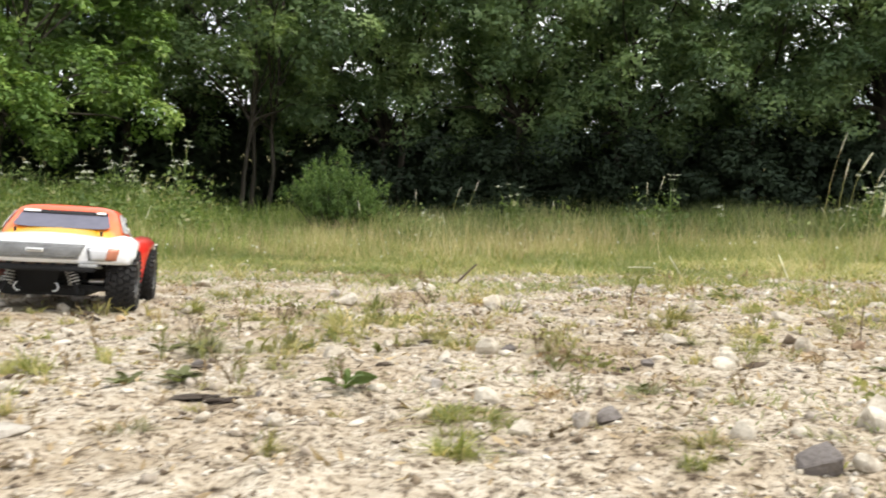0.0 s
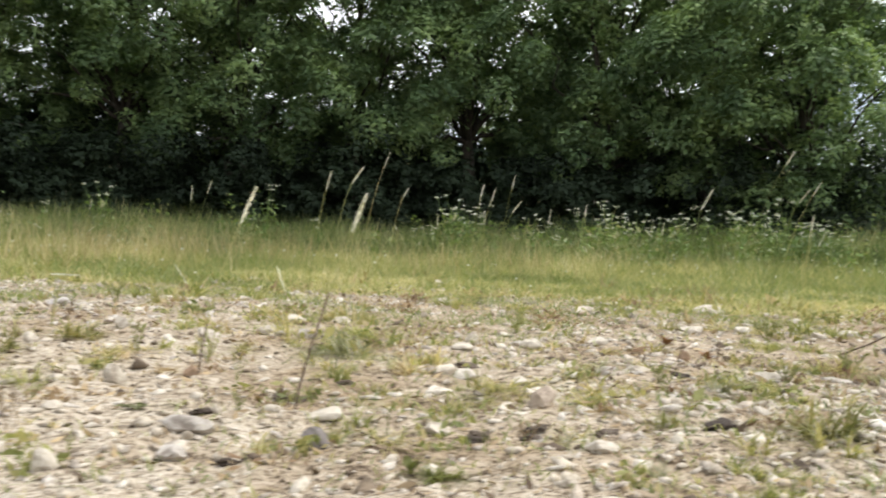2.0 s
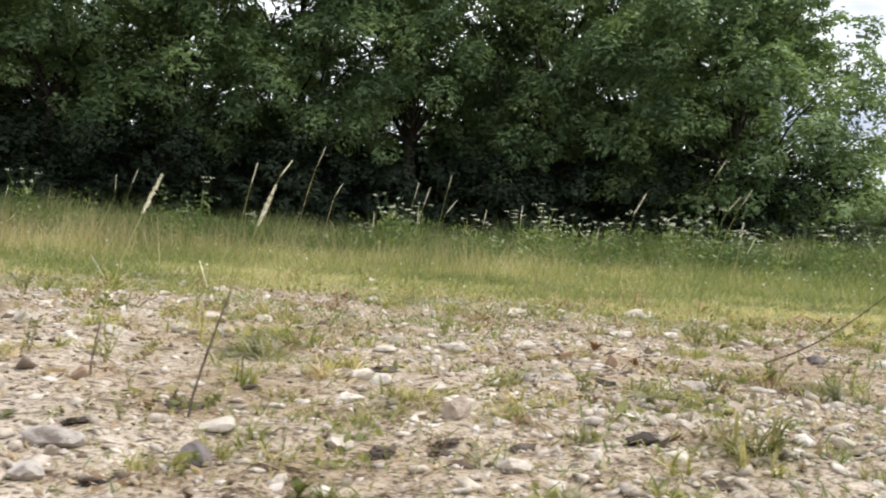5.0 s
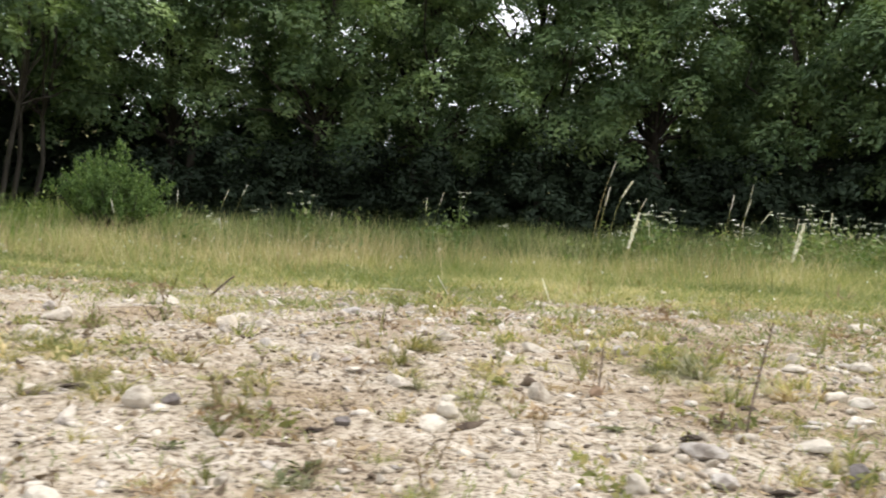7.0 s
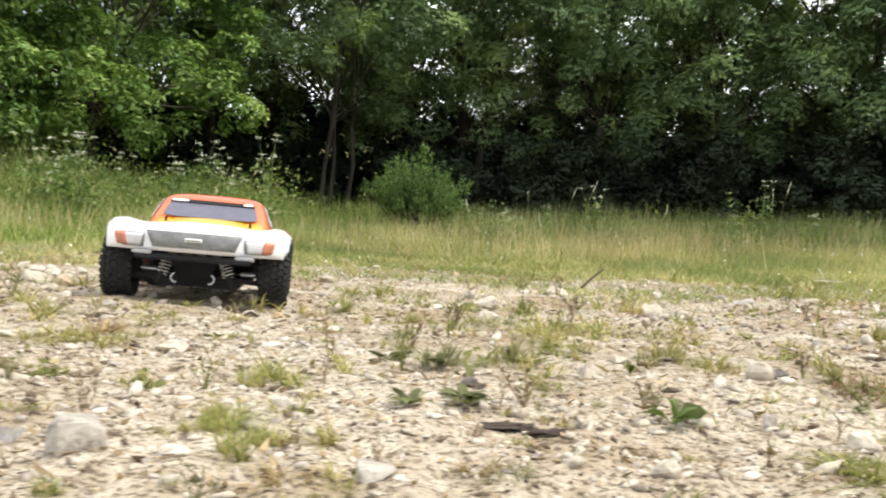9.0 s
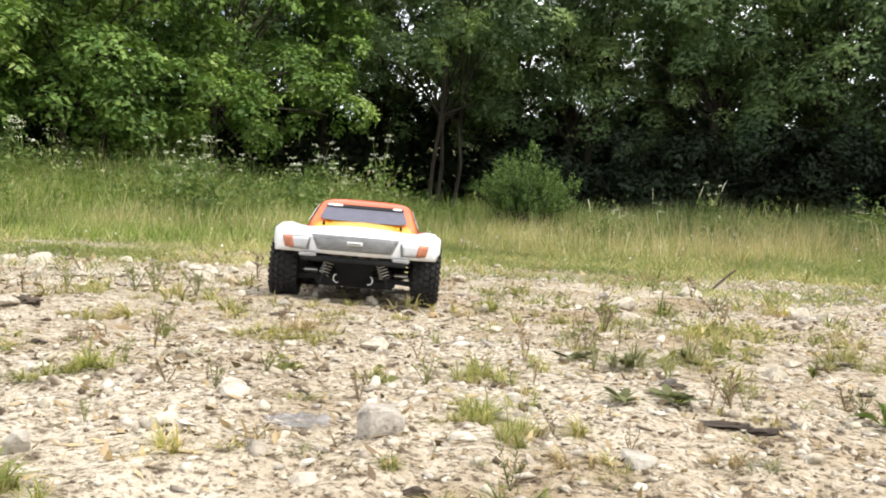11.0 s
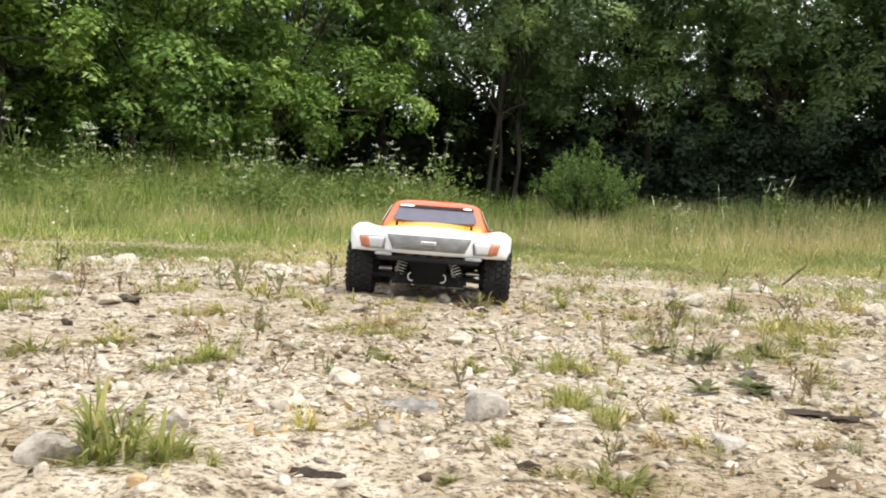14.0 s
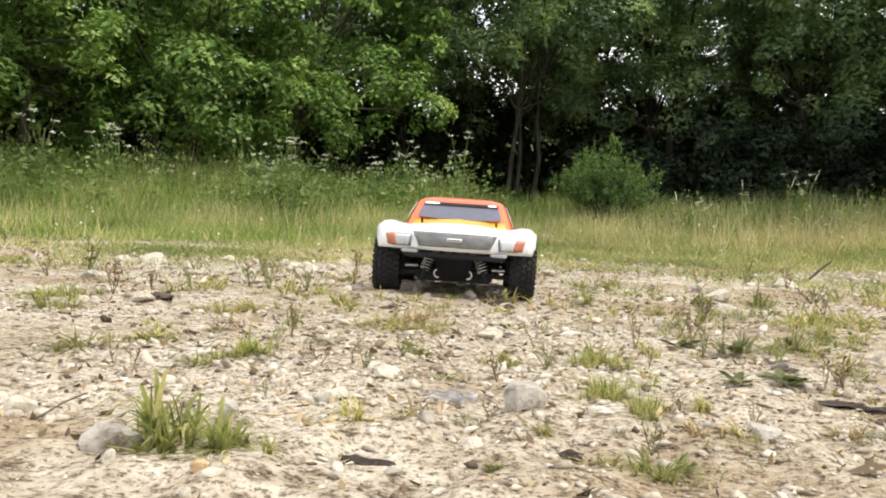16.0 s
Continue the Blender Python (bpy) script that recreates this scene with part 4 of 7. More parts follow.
M_WITHERED = leaf_material("withered_weed", [(0.0, (0.15, 0.09, 0.055)), (0.5, (0.33, 0.225, 0.135)), (1.0, (0.52, 0.42, 0.27))], 0.2, 0.8, 300.0)
M_CREEPER = leaf_material("creeping_weed", [(0.0, (0.15, 0.17, 0.06)), (0.5, (0.27, 0.275, 0.105)), (0.85, (0.42, 0.38, 0.17)), (1.0, (0.45, 0.36, 0.21))], 0.35, 0.65, 300.0)
M_GREEN_TUFT = leaf_material("green_tuft", [(0.0, (0.14, 0.165, 0.05)), (0.4, (0.25, 0.27, 0.085)), (0.75, (0.40, 0.38, 0.15)), (1.0, (0.55, 0.47, 0.26))], 0.45, 0.45, 300.0, True)
M_BROWN_TUFT = leaf_material("brown_tuft", [(0.0, (0.22, 0.15, 0.08)), (0.5, (0.34, 0.25, 0.13)), (1.0, (0.44, 0.36, 0.19))], 0.25, 0.7, 300.0, True)
M_GREY_TUFT = leaf_material("grey_green_tuft", [(0.0, (0.16, 0.165, 0.09)), (0.5, (0.25, 0.245, 0.145)), (1.0, (0.42, 0.38, 0.25))], 0.3, 0.6, 300.0, True)
M_RED_LEAF = leaf_material("reddened_leaf", [(0.0, (0.17, 0.085, 0.05)), (0.6, (0.27, 0.15, 0.08)), (1.0, (0.36, 0.25, 0.13))], 0.25, 0.6, 300.0)
M_DARK_LEAF = leaf_material("prostrate_leaf", [(0.0, (0.115, 0.135, 0.05)), (0.7, (0.18, 0.19, 0.075)), (1.0, (0.28, 0.26, 0.125))], 0.2, 0.55, 300.0, True)
M_DOCK_LEAF = leaf_material("dock_leaf", [(0.0, (0.12, 0.18, 0.055)), (0.6, (0.19, 0.26, 0.085)), (1.0, (0.28, 0.32, 0.13))], 0.4, 0.45, 300.0, True)
M_CHIP = stone_material("stone_chips", [(0.0, (0.56, 0.50, 0.42)), (0.3, (0.68, 0.63, 0.55)), (0.6, (0.50, 0.46, 0.41)), (0.75, (0.74, 0.70, 0.63)), (0.92, (0.36, 0.33, 0.30)), (1.0, (0.50, 0.43, 0.35))], True)
M_CLOD = stone_material("dark_humus", [(0.0, (0.05, 0.038, 0.03)), (0.6, (0.085, 0.066, 0.05)), (1.0, (0.12, 0.095, 0.072))])
M_CRUMB = stone_material("soil_crumbs", [(0.0, (0.10, 0.075, 0.055)), (0.6, (0.20, 0.155, 0.11)), (1.0, (0.30, 0.24, 0.17))], True)
M_BROWN_STONE = stone_material("brown_stone", [(0.0, (0.26, 0.18, 0.12)), (1.0, (0.3, 0.21, 0.14))])


ROCKS = [(-0.341, 0.406, 0.03)] + [(x, y, w) for spots in (STONE_GREY, STONE_WHITE, STONE_WHITE_NEAR, STONE_DARK_NEAR, STONE_TAN_NEAR, STONE_WHITE_C) for x, y, w, h in spots if w > 0.02]


def clear_of_rocks(x, y):
    return all((x - a) ** 2 + (y - b) ** 2 > (0.62 * w) ** 2 for a, b, w in ROCKS)


def stone_mesh(name, seed, mat, rough=0.16, cuts=7, sub=3):
    """A weathered stone about one unit across: knobbly, with worn flats."""
    rng = random.Random(seed)
    bm = bmesh.new()
    bmesh.ops.create_icosphere(bm, subdivisions=sub, radius=0.5)
    planes = []
    for _ in range(cuts):
        d = Vector((rng.gauss(0, 1), rng.gauss(0, 1), rng.gauss(0, 0.8))).normalized()
        planes.append((d, rng.uniform(0.22, 0.42)))
    off = Vector((rng.uniform(0, 50), rng.uniform(0, 50), rng.uniform(0, 50)))
    for v in bm.verts:
        p = v.co * (1 + rough * noise.noise(v.co * 2.6 + off) + 0.4 * rough * noise.noise(v.co * 7 + off))
        for d, lim in planes:
            over = p.dot(d) - lim
            if over > 0:
                p = p - d * over * 0.88
        v.co = p
    me = bpy.data.meshes.new(name)
    bm.to_mesh(me)
    bm.free()
    me.polygons.foreach_set("use_smooth", np.ones(len(me.polygons), bool))
    me.set_sharp_from_angle(angle=radians(26))
    me.materials.append(mat)
    return me


STONE_KINDS = {"white": [stone_mesh("stone", 100 + i, M_WHITE_STONE, 0.3, 11) for i in range(5)],
               "grey": [stone_mesh("stone", 120 + i, M_GREY_STONE, 0.3, 9) for i in range(4)],
               "tan": [stone_mesh("stone", 140 + i, M_STONE, 0.3, 10) for i in range(4)],
               "dark": [stone_mesh("stone", 160 + i, M_DARK_STONE, 0.3, 10) for i in range(3)],
               "ochre": [stone_mesh("stone", 170, M_OCHRE_STONE)],
               "brown": [stone_mesh("stone", 180, M_BROWN_STONE)]}
STONE_LABELS = {"white": "pale chalky stone half sunk in the gravel", "grey": "angular pale grey stone on the gravel", "tan": "rounded sandy brown stone on the gravel",
                "dark": "dark bluish grey flint on the gravel", "ochre": "ochre yellow stone on the gravel", "brown": "small brown stone among dry plants"}


def put_stone(kind, x, y, w, h, rng):
    me = rng.choice(STONE_KINDS[kind])
    ob = new("stone", me)
    h = min(h, (0.62 if kind == "dark" else 0.8) * w)
    z = float(gz(x, y))
    ob.matrix_basis = Matrix.LocRotScale((x, y, z + 0.24 * h), Euler((rng.uniform(-0.2, 0.2), rng.uniform(-0.2, 0.2), rng.uniform(-0.5, 0.5) + rng.choice((0, math.pi)))),
                                         (w * 0.98, w * rng.uniform(0.7, 1.0), max(h, 0.3 * w) * 1.32))
    tagged(ob, STONE_LABELS[kind], "stone", "stones on the gravel")


def build_stones():
    rng = random.Random(7)
    for kind, spots in (("white", STONE_WHITE), ("white", STONE_WHITE_B), ("white", STONE_WHITE_C), ("grey", STONE_GREY), ("tan", STONE_TAN), ("dark", STONE_DARK), ("ochre", STONE_OCHRE), ("brown", STONE_BROWN),
                        ("white", STONE_WHITE_NEAR), ("grey", STONE_GREY_NEAR), ("tan", STONE_TAN_NEAR), ("dark", STONE_DARK_NEAR), ("brown", STONE_BROWN_NEAR)):
        for x, y, w, h in spots:
            put_stone(kind, x, y, w, h, rng)
    for _ in range(45):
        r = rng.uniform(1.1, 2.8)
        az = radians(rng.uniform(-50, -8))
        w = r * rng.uniform(0.008, 0.022)
        put_stone(rng.choice(("white", "white", "white", "tan", "grey")), r * math.sin(az), r * math.cos(az), w, w * rng.uniform(0.32, 0.58), rng)
    for _ in range(70):
        r = rng.uniform(0.45, 2.6)
        az = radians(rng.uniform(-48, 62))
        w = r * rng.uniform(0.018, 0.04)
        put_stone(rng.choice(("white", "white", "white", "tan")), r * math.sin(az), r * math.cos(az), w, w * rng.uniform(0.15, 0.3), rng)
    for _ in range(90):
        r = rng.uniform(0.55, 4.2)
        az = radians(rng.uniform(-52, 66))
        w = r * rng.uniform(0.006, 0.016) * rng.uniform(0.7, 1.5)
        put_stone(rng.choice(("white", "white", "tan", "tan", "grey", "white")), r * math.sin(az), r * math.cos(az), w, w * rng.uniform(0.28, 0.52), rng)


build_stones()


def build_block():
    """A squarish broken stone with a flat top and clean facets."""
    bm = bmesh.new()
    for p in ((-0.44, -0.22, -0.1), (-0.16, -0.42, -0.1), (0.45, -0.30, -0.1), (0.50, 0.20, -0.1), (-0.30, 0.36, -0.1),
              (-0.52, 0.04, 0.40), (-0.20, -0.40, 0.55), (0.24, -0.33, 0.60), (0.52, -0.08, 0.40), (0.22, 0.26, 0.64), (-0.36, 0.20, 0.63)):
        bm.verts.new(p)
    bmesh.ops.convex_hull(bm, input=bm.verts[:])
    bmesh.ops.bevel(bm, geom=bm.edges[:], offset=0.03, segments=2, profile=0.6, affect="EDGES", clamp_overlap=True)
    me = bpy.data.meshes.new("stone")
    bm.to_mesh(me)
    bm.free()
    me.polygons.foreach_set("use_smooth", np.ones(len(me.polygons), bool))
    me.set_sharp_from_angle(angle=radians(32))
    me.materials.append(M_GREY_STONE)
    ob = new("stone", me)
    ob.matrix_basis = pose(-0.341, 0.406, float(gz(-0.341, 0.406)), 0, 3, 12) @ Matrix.Diagonal((0.0240, 0.024, 0.0215, 1))
    tagged(ob, "squarish broken grey stone with a flat top", "stone", "stones on the gravel")


build_block()


def build_pebbles():
    """Grit and pebbles, finer close by and coarser further out."""
    rng = np.random.default_rng(61)
    g = (1 + 5 ** 0.5) / 2
    ico = unit(np.array([[-1, g, 0], [1, g, 0], [-1, -g, 0], [1, -g, 0], [0, -1, g], [0, 1, g], [0, -1, -g], [0, 1, -g], [g, 0, -1], [g, 0, 1], [-g, 0, -1], [-g, 0, 1]], float))
    tri = np.array([[0, 11, 5], [0, 5, 1], [0, 1, 7], [0, 7, 10], [0, 10, 11], [1, 5, 9], [5, 11, 4], [11, 10, 2], [10, 7, 6], [7, 1, 8],
                    [3, 9, 4], [3, 4, 2], [3, 2, 6], [3, 6, 8], [3, 8, 9], [4, 9, 5], [2, 4, 11], [6, 2, 10], [8, 6, 7], [9, 8, 1]])
    octa = np.array([[1, 0, 0], [0, 1, 0], [-1, 0, 0], [0, -1, 0], [0, 0, 1], [0, 0, -1]], float)
    octa_tri = np.array([[0, 1, 4], [1, 2, 4], [2, 3, 4], [3, 0, 4], [1, 0, 5], [2, 1, 5], [3, 2, 5], [0, 3, 5]])
    n = 34000
    az = np.radians(rng.uniform(-60, 72, n))
    r = rng.uniform(0.24, 3.8, n) ** 1.0
    x, y = r * np.sin(az) + rng.normal(size=n) * 0.05, r * np.cos(az) + rng.normal(size=n) * 0.05
    keep = rng.uniform(0, 1, n) < 0.42 + 1.35 * patchy(x, y, 5.0, 9) + 0.1 * (r < 1.0) - 0.36 * smooth01(0.2, -0.3, x)
    xn, yn = rng.uniform(-0.75, 1.1, 11000), rng.uniform(0.12, 0.75, 11000)
    thin = rng.uniform(0, 1, 11000) < 0.55 + 1.3 * patchy(xn, yn, 9.0, 33)
    x, y = np.concatenate([x[keep], xn[thin]]), np.concatenate([y[keep], yn[thin]])
    r = np.hypot(x, y)
    n = len(x)
    s = (0.0010 + 0.0016 * r) * np.exp(rng.normal(size=n) * 0.45)
    s = np.minimum(s, 0.004 + 0.004 * r)
    big = s > 0.0015 + 0.0028 * r

    def grains(shape, faces, x, y, s):
        n, k = len(x), len(shape)
        ax = rng.uniform(0, 2 * np.pi, n)
        ca, sa = np.cos(ax), np.sin(ax)
        v = shape[None] * (1 + 0.25 * rng.normal(size=(n, k, 1)).clip(-1.5, 1.5)) + 0.12 * rng.normal(size=(n, k, 3))
        v = v * np.stack([rng.uniform(0.8, 1.4, n), rng.uniform(0.6, 1.0, n), rng.uniform(0.35, 0.75, n)], 1)[:, None]
        v[..., 2] += v[..., 0] * (0.3 * rng.normal(size=n))[:, None]
        v = np.stack([v[..., 0] * ca[:, None] - v[..., 1] * sa[:, None], v[..., 0] * sa[:, None] + v[..., 1] * ca[:, None], v[..., 2]], -1)
        v = v * s[:, None, None] + np.stack([x, y, gz(x, y) + 0.1 * s], 1)[:, None]
        return v.reshape(-1, 3), (np.arange(n)[:, None, None] * k + faces[None]).reshape(-1, 3)
    k = 9500
    az, rc = np.radians(rng.uniform(-58, 70, k)), rng.uniform(0.28, 3.2, k)
    xc, yc = rc * np.sin(az), rc * np.cos(az)
    chip = unit(ico * np.array([1, 1, 0.75])) * np.array([1.15, 1.0, 0.75])
    keep = rng.uniform(0, 1, k) < 0.5 + 1.1 * patchy(xc, yc, 4.0, 19) + 0.2 * smooth01(-0.1, 0.5, xc) - 0.5 * smooth01(0.15, -0.2, xc)
    xc, yc, rc = xc[keep], yc[keep], rc[keep]
    chips = grains(chip, tri, xc, yc, np.minimum(0.0034 * np.sqrt(rc) * np.exp(0.42 * rng.normal(size=len(xc))), 0.0075 * rc))
    tagged(new("stone_chips", mesh_np("stone_chips", *chips, M_CHIP)), "loose pale angular stone chips", "gravel", kind="stuff")
    # dark soil crumbs, with extra ones added in place of small shadow flecks
    k = 11000
    az, rc = np.radians(rng.uniform(-60, 70, k)), rng.uniform(0.24, 1.9, k)
    xc, yc = rc * np.sin(az), rc * np.cos(az)
    keep = rng.uniform(0, 1, k) < 0.5 + 0.9 * patchy(xc, yc, 9.0, 23)
    crumbs = grains(octa, octa_tri, xc[keep], yc[keep], (0.0008 + 0.0016 * rc[keep]) * np.exp(0.45 * rng.normal(size=int(keep.sum()))))
    tagged(new("soil_crumbs", mesh_np("soil_crumbs", *crumbs, M_CRUMB)), "small dark crumbs of soil and bark, some standing in for shadow flecks", "soil", kind="stuff")
    v, f = join_arrays([grains(ico, tri, x[big], y[big], s[big]), grains(octa, octa_tri, x[~big], y[~big], s[~big])])
    me = mesh_np("gravel", v, f, M_PEBBLE)
    tagged(new("gravel", me), "loose pale grit and pebbles of mixed size", "gravel", kind="stuff")


build_pebbles()


def build_litter():
    """Dry bits of leaf and stem, and thin sparse grass, lying over the gravel."""
    rng = np.random.default_rng(71)
    n = 17000
    az = np.radians(rng.uniform(-60, 72, n))
    r = rng.uniform(0.26, 4.0, n)
    x, y = r * np.sin(az), r * np.cos(az)
    keep = rng.uniform(0, 1, n) < 0.5 + 0.7 * patchy(x, y, 7.0, 12)
    xn, yn = rng.uniform(-0.75, 1.1, 2200), rng.uniform(0.12, 0.8, 2200)
    x, y = np.concatenate([x[keep], xn]), np.concatenate([y[keep], yn])
    r = np.hypot(x, y)
    n = len(x)
    c = np.stack([x, y, gz(x, y) + 0.0015 + 0.001 * r], 1)
    nrm = unit(np.array([0, 0, 1.0]) + 0.45 * rng.normal(size=(n, 3)))
    v, f = leaf_arrays(c, nrm, (0.004 + 0.005 * r) * np.exp(0.4 * rng.normal(size=n)), rng, 0.16)
    tagged(new("plant_litter", mesh_np("plant_litter", v, f, M_DRY)), "dry brown leaf and stem litter on the gravel", "litter", kind="stuff")
    n = 85000
    az = np.radians(rng.uniform(-60, 72, n))
    r = rng.uniform(0.35, 5.0, n)
    x, y = r * np.sin(az), r * np.cos(az)
    bias = 0.62 * smooth01(8, 36, np.degrees(az)) * smooth01(0.45, 0.75, r) + 0.5 * smooth01(1.0, 3.2, r)
    keep = rng.uniform(0, 1, n) < np.clip(-0.34 + bias + 1.3 * patchy(x, y, 5.0, 14) + 0.7 * patchy(x, y, 19.0, 15), 0, 1)
    x, y, r = x[keep], y[keep], r[keep]
    n = len(x)
    v, f = blade_arrays(np.stack([x, y, gz(x, y) - 0.001], 1), (0.005 + 0.009 * r) * rng.uniform(0.3, 1.2, n), 0.0006 + 0.001 * r * rng.uniform(0.5, 1, n), rng.uniform(0.5, 2.2, n), rng)
    tagged(new("sparse_grass", mesh_np("sparse_grass", v, f, M_FIELD_GRASS)), "thin sparse grass coming through the gravel", "grass", kind="stuff")


build_litter()


DRY_MATS = [(0.122, 0.738, 0.05), (0.096, 0.733, 0.04), (0.071, 0.556, 0.03), (0.472, 0.730, 0.05), (0.754, 1.047, 0.09), (0.376, 1.511, 0.10), (0.751, 1.118, 0.08), (1.041, 1.016, 0.08),
            (0.165, 0.615, 0.04), (0.109, 0.727, 0.04), (0.077, 0.579, 0.04), (0.679, 0.926, 0.08)]
GREEN_MATS = [(-0.114, 0.888, 0.06), (-0.163, 0.852, 0.06), (0.304, 0.590, 0.03), (0.316, 0.557, 0.03), (0.526, 0.527, 0.04), (1.545, 2.496, 0.12)]


def build_mats():
    """Low mats of small-leaved weed, some withered to a reddish brown."""
    rng = np.random.default_rng(75)
    for name, label, mat, spots, extra, size in (("withered_mat", "reddish brown withered low weed on the gravel", M_WITHERED, DRY_MATS, 60, 0.8),
                                                ("low_weed_mat", "small-leaved green weed creeping over the gravel", M_CREEPER, GREEN_MATS, 60, 0.75)):
        spots = list(spots)
        for _ in range(extra):
            r, a = rng.uniform(0.5, 3.0), radians(rng.uniform(-52, 66) if rng.uniform() < 0.6 else rng.uniform(20, 66))
            spots.append((r * math.sin(a), r * math.cos(a), r * rng.uniform(0.03, 0.09)))
        parts = []
        for x, y, w in spots:
            if not clear_of_rocks(x, y) or math.hypot(x + 0.68, y - 1.55) < 0.3:
                continue
            r = math.hypot(x, y)
            k = int(rng.integers(35, 90))
            stems = 7
            own = rng.integers(0, stems, k)
            ga, gr = rng.uniform(0, 6.28, stems), 0.42 * w * np.sqrt(rng.uniform(0, 1, stems))
            px = x + (gr * np.cos(ga))[own] + rng.normal(size=k) * 0.10 * w
            py = y + (gr * np.sin(ga))[own] + rng.normal(size=k) * 0.10 * w
            pz = gz(px, py) + rng.uniform(0, 1, k) ** 1.6 * (0.004 + 0.011 * r) * rng.uniform(0.4, 1.1, stems)[own]
            nrm = unit(np.array([0, 0, 0.5]) + 0.8 * rng.normal(size=(k, 3)))
            parts.append(leaf_arrays(np.stack([px, py, pz], 1), nrm, size * (0.003 + 0.0065 * r) * np.exp(0.35 * rng.normal(size=k)), rng, 0.12 if name == "withered_mat" else 0.26))
        v, f = join_arrays(parts)
        tagged(new(name, mesh_np(name, v, f, mat)), label, "weeds", kind="stuff")


build_mats()


def tuft_mesh(name, seed, blades, mat, splay=0.5, broad=1.0):
    """A loose grass tuft one unit wide and one high: a few shoots, each with blades of mixed length that bend over, some lying flat."""
    rng = np.random.default_rng(seed)
    k = blades
    shoots = 5 + seed % 4
    sa, sq = rng.uniform(0, 2 * np.pi, shoots), np.sqrt(rng.uniform(0, 1, shoots))
    own = rng.integers(0, shoots, k)
    root = np.stack([0.34 * sq[own] * np.cos(sa[own]), 0.34 * sq[own] * np.sin(sa[own]), np.full(k, -0.03)], 1) + rng.normal(size=(k, 3)) * np.array([0.035, 0.035, 0])
    a = sa[own] + rng.normal(size=k) * 1.1
    out = np.stack([np.cos(a), np.sin(a), 0 * a], 1)
    tall = rng.uniform(0.45, 1.0, shoots)[own]
    h = tall * rng.uniform(0.2, 1.1, k)
    lean = splay * np.exp(0.55 * rng.normal(size=k)) * np.where(rng.uniform(0, 1, k) < 0.18, 2.0, 1.0)
    h = h * np.where(lean > 1.3, 0.45, 1.0)
    lean = np.minimum(lean, 1.5)
    a = a + rng.normal(size=k) * 0.9
    side = np.stack([-np.sin(a), np.cos(a), 0 * a], 1) * (broad * rng.uniform(0.009, 0.024, k))[:, None]
    up = np.array([0, 0, 1.0])
    rows = []
    for t in (0.0, 0.3, 0.6, 0.85):
        rows.append(root + out * (0.55 * lean * t ** 1.9)[:, None] + up * (h * (t - 0.42 * np.minimum(lean, 1.2) * t ** 2.6))[:, None])
    tip = root + out * (0.68 * lean)[:, None] + up * (h * (1 - 0.62 * np.minimum(lean, 1.2)))[:, None]
    v = np.stack([rows[0] - side, rows[0] + side, rows[1] - side, rows[1] + side, rows[2] - 0.8 * side, rows[2] + 0.8 * side, rows[3] - 0.5 * side, rows[3] + 0.5 * side, tip], 1).reshape(-1, 3)
    i = np.arange(k)[:, None] * 9
    f = np.concatenate([i + np.array(t) for t in ([0, 1, 3], [0, 3, 2], [2, 3, 5], [2, 5, 4], [4, 5, 7], [4, 7, 6], [6, 7, 8])])
    return mesh_np(name, v, f, mat)


SMALL_TUFTS = {"green": [tuft_mesh("grass_tuft", 200 + i, 30 + 7 * i, M_GREEN_TUFT, 0.5 + 0.1 * i) for i in range(5)],
               "yellow": [tuft_mesh("grass_tuft", 220 + i, 30 + 8 * i, M_NEAR_GRASS, 0.55 + 0.12 * i) for i in range(5)],
               "greyish": [tuft_mesh("grass_tuft", 260 + i, 40 + 8 * i, M_GREY_TUFT, 0.6 + 0.1 * i) for i in range(3)],
               "brown": [tuft_mesh("grass_tuft", 240 + i, 26 + 7 * i, M_BROWN_TUFT, 0.7) for i in range(3)]}
TUFTS = {"green": [tuft_mesh("grass_tuft", 300 + i, 56 + 11 * i, M_GREEN_TUFT, 0.48 + 0.08 * i) for i in range(5)],
         "yellow": [tuft_mesh("grass_tuft", 320 + i, 56 + 11 * i, M_NEAR_GRASS, 0.55 + 0.1 * i) for i in range(5)],
         "greyish": [tuft_mesh("grass_tuft", 360 + i, 100 + 15 * i, M_GREY_TUFT, 0.6 + 0.1 * i) for i in range(3)],
         "brown": [tuft_mesh("grass_tuft", 340 + i, 60 + 12 * i, M_BROWN_TUFT, 0.7) for i in range(3)],
         "broad": [tuft_mesh("grass_tuft", 380 + i, 34 + 6 * i, M_GREEN_TUFT, 0.62, 2.0) for i in range(3)]}
TUFT_LABELS = {"green": "small green grass tuft in the gravel", "yellow": "yellowing grass tuft in the gravel", "greyish": "dry grey-green grass tuft in the gravel", "brown": "dried brown grass tuft in the gravel", "broad": "tall broad-bladed yellow-green grass tuft in the gravel"}


def put_tuft(kind, x, y, w, h, rng):
    ob = new("grass_tuft", rng.choice(TUFTS[kind]))
    ob.matrix_basis = Matrix.LocRotScale((x, y, float(gz(x, y))), Euler((0, 0, rng.uniform(0, 6.28))), (w * 1.05, w * 1.05, h * {"green": 1.15, "broad": 1.35}.get(kind, 1.2)))
    tagged(ob, TUFT_LABELS[kind], "grass", "grass tufts")


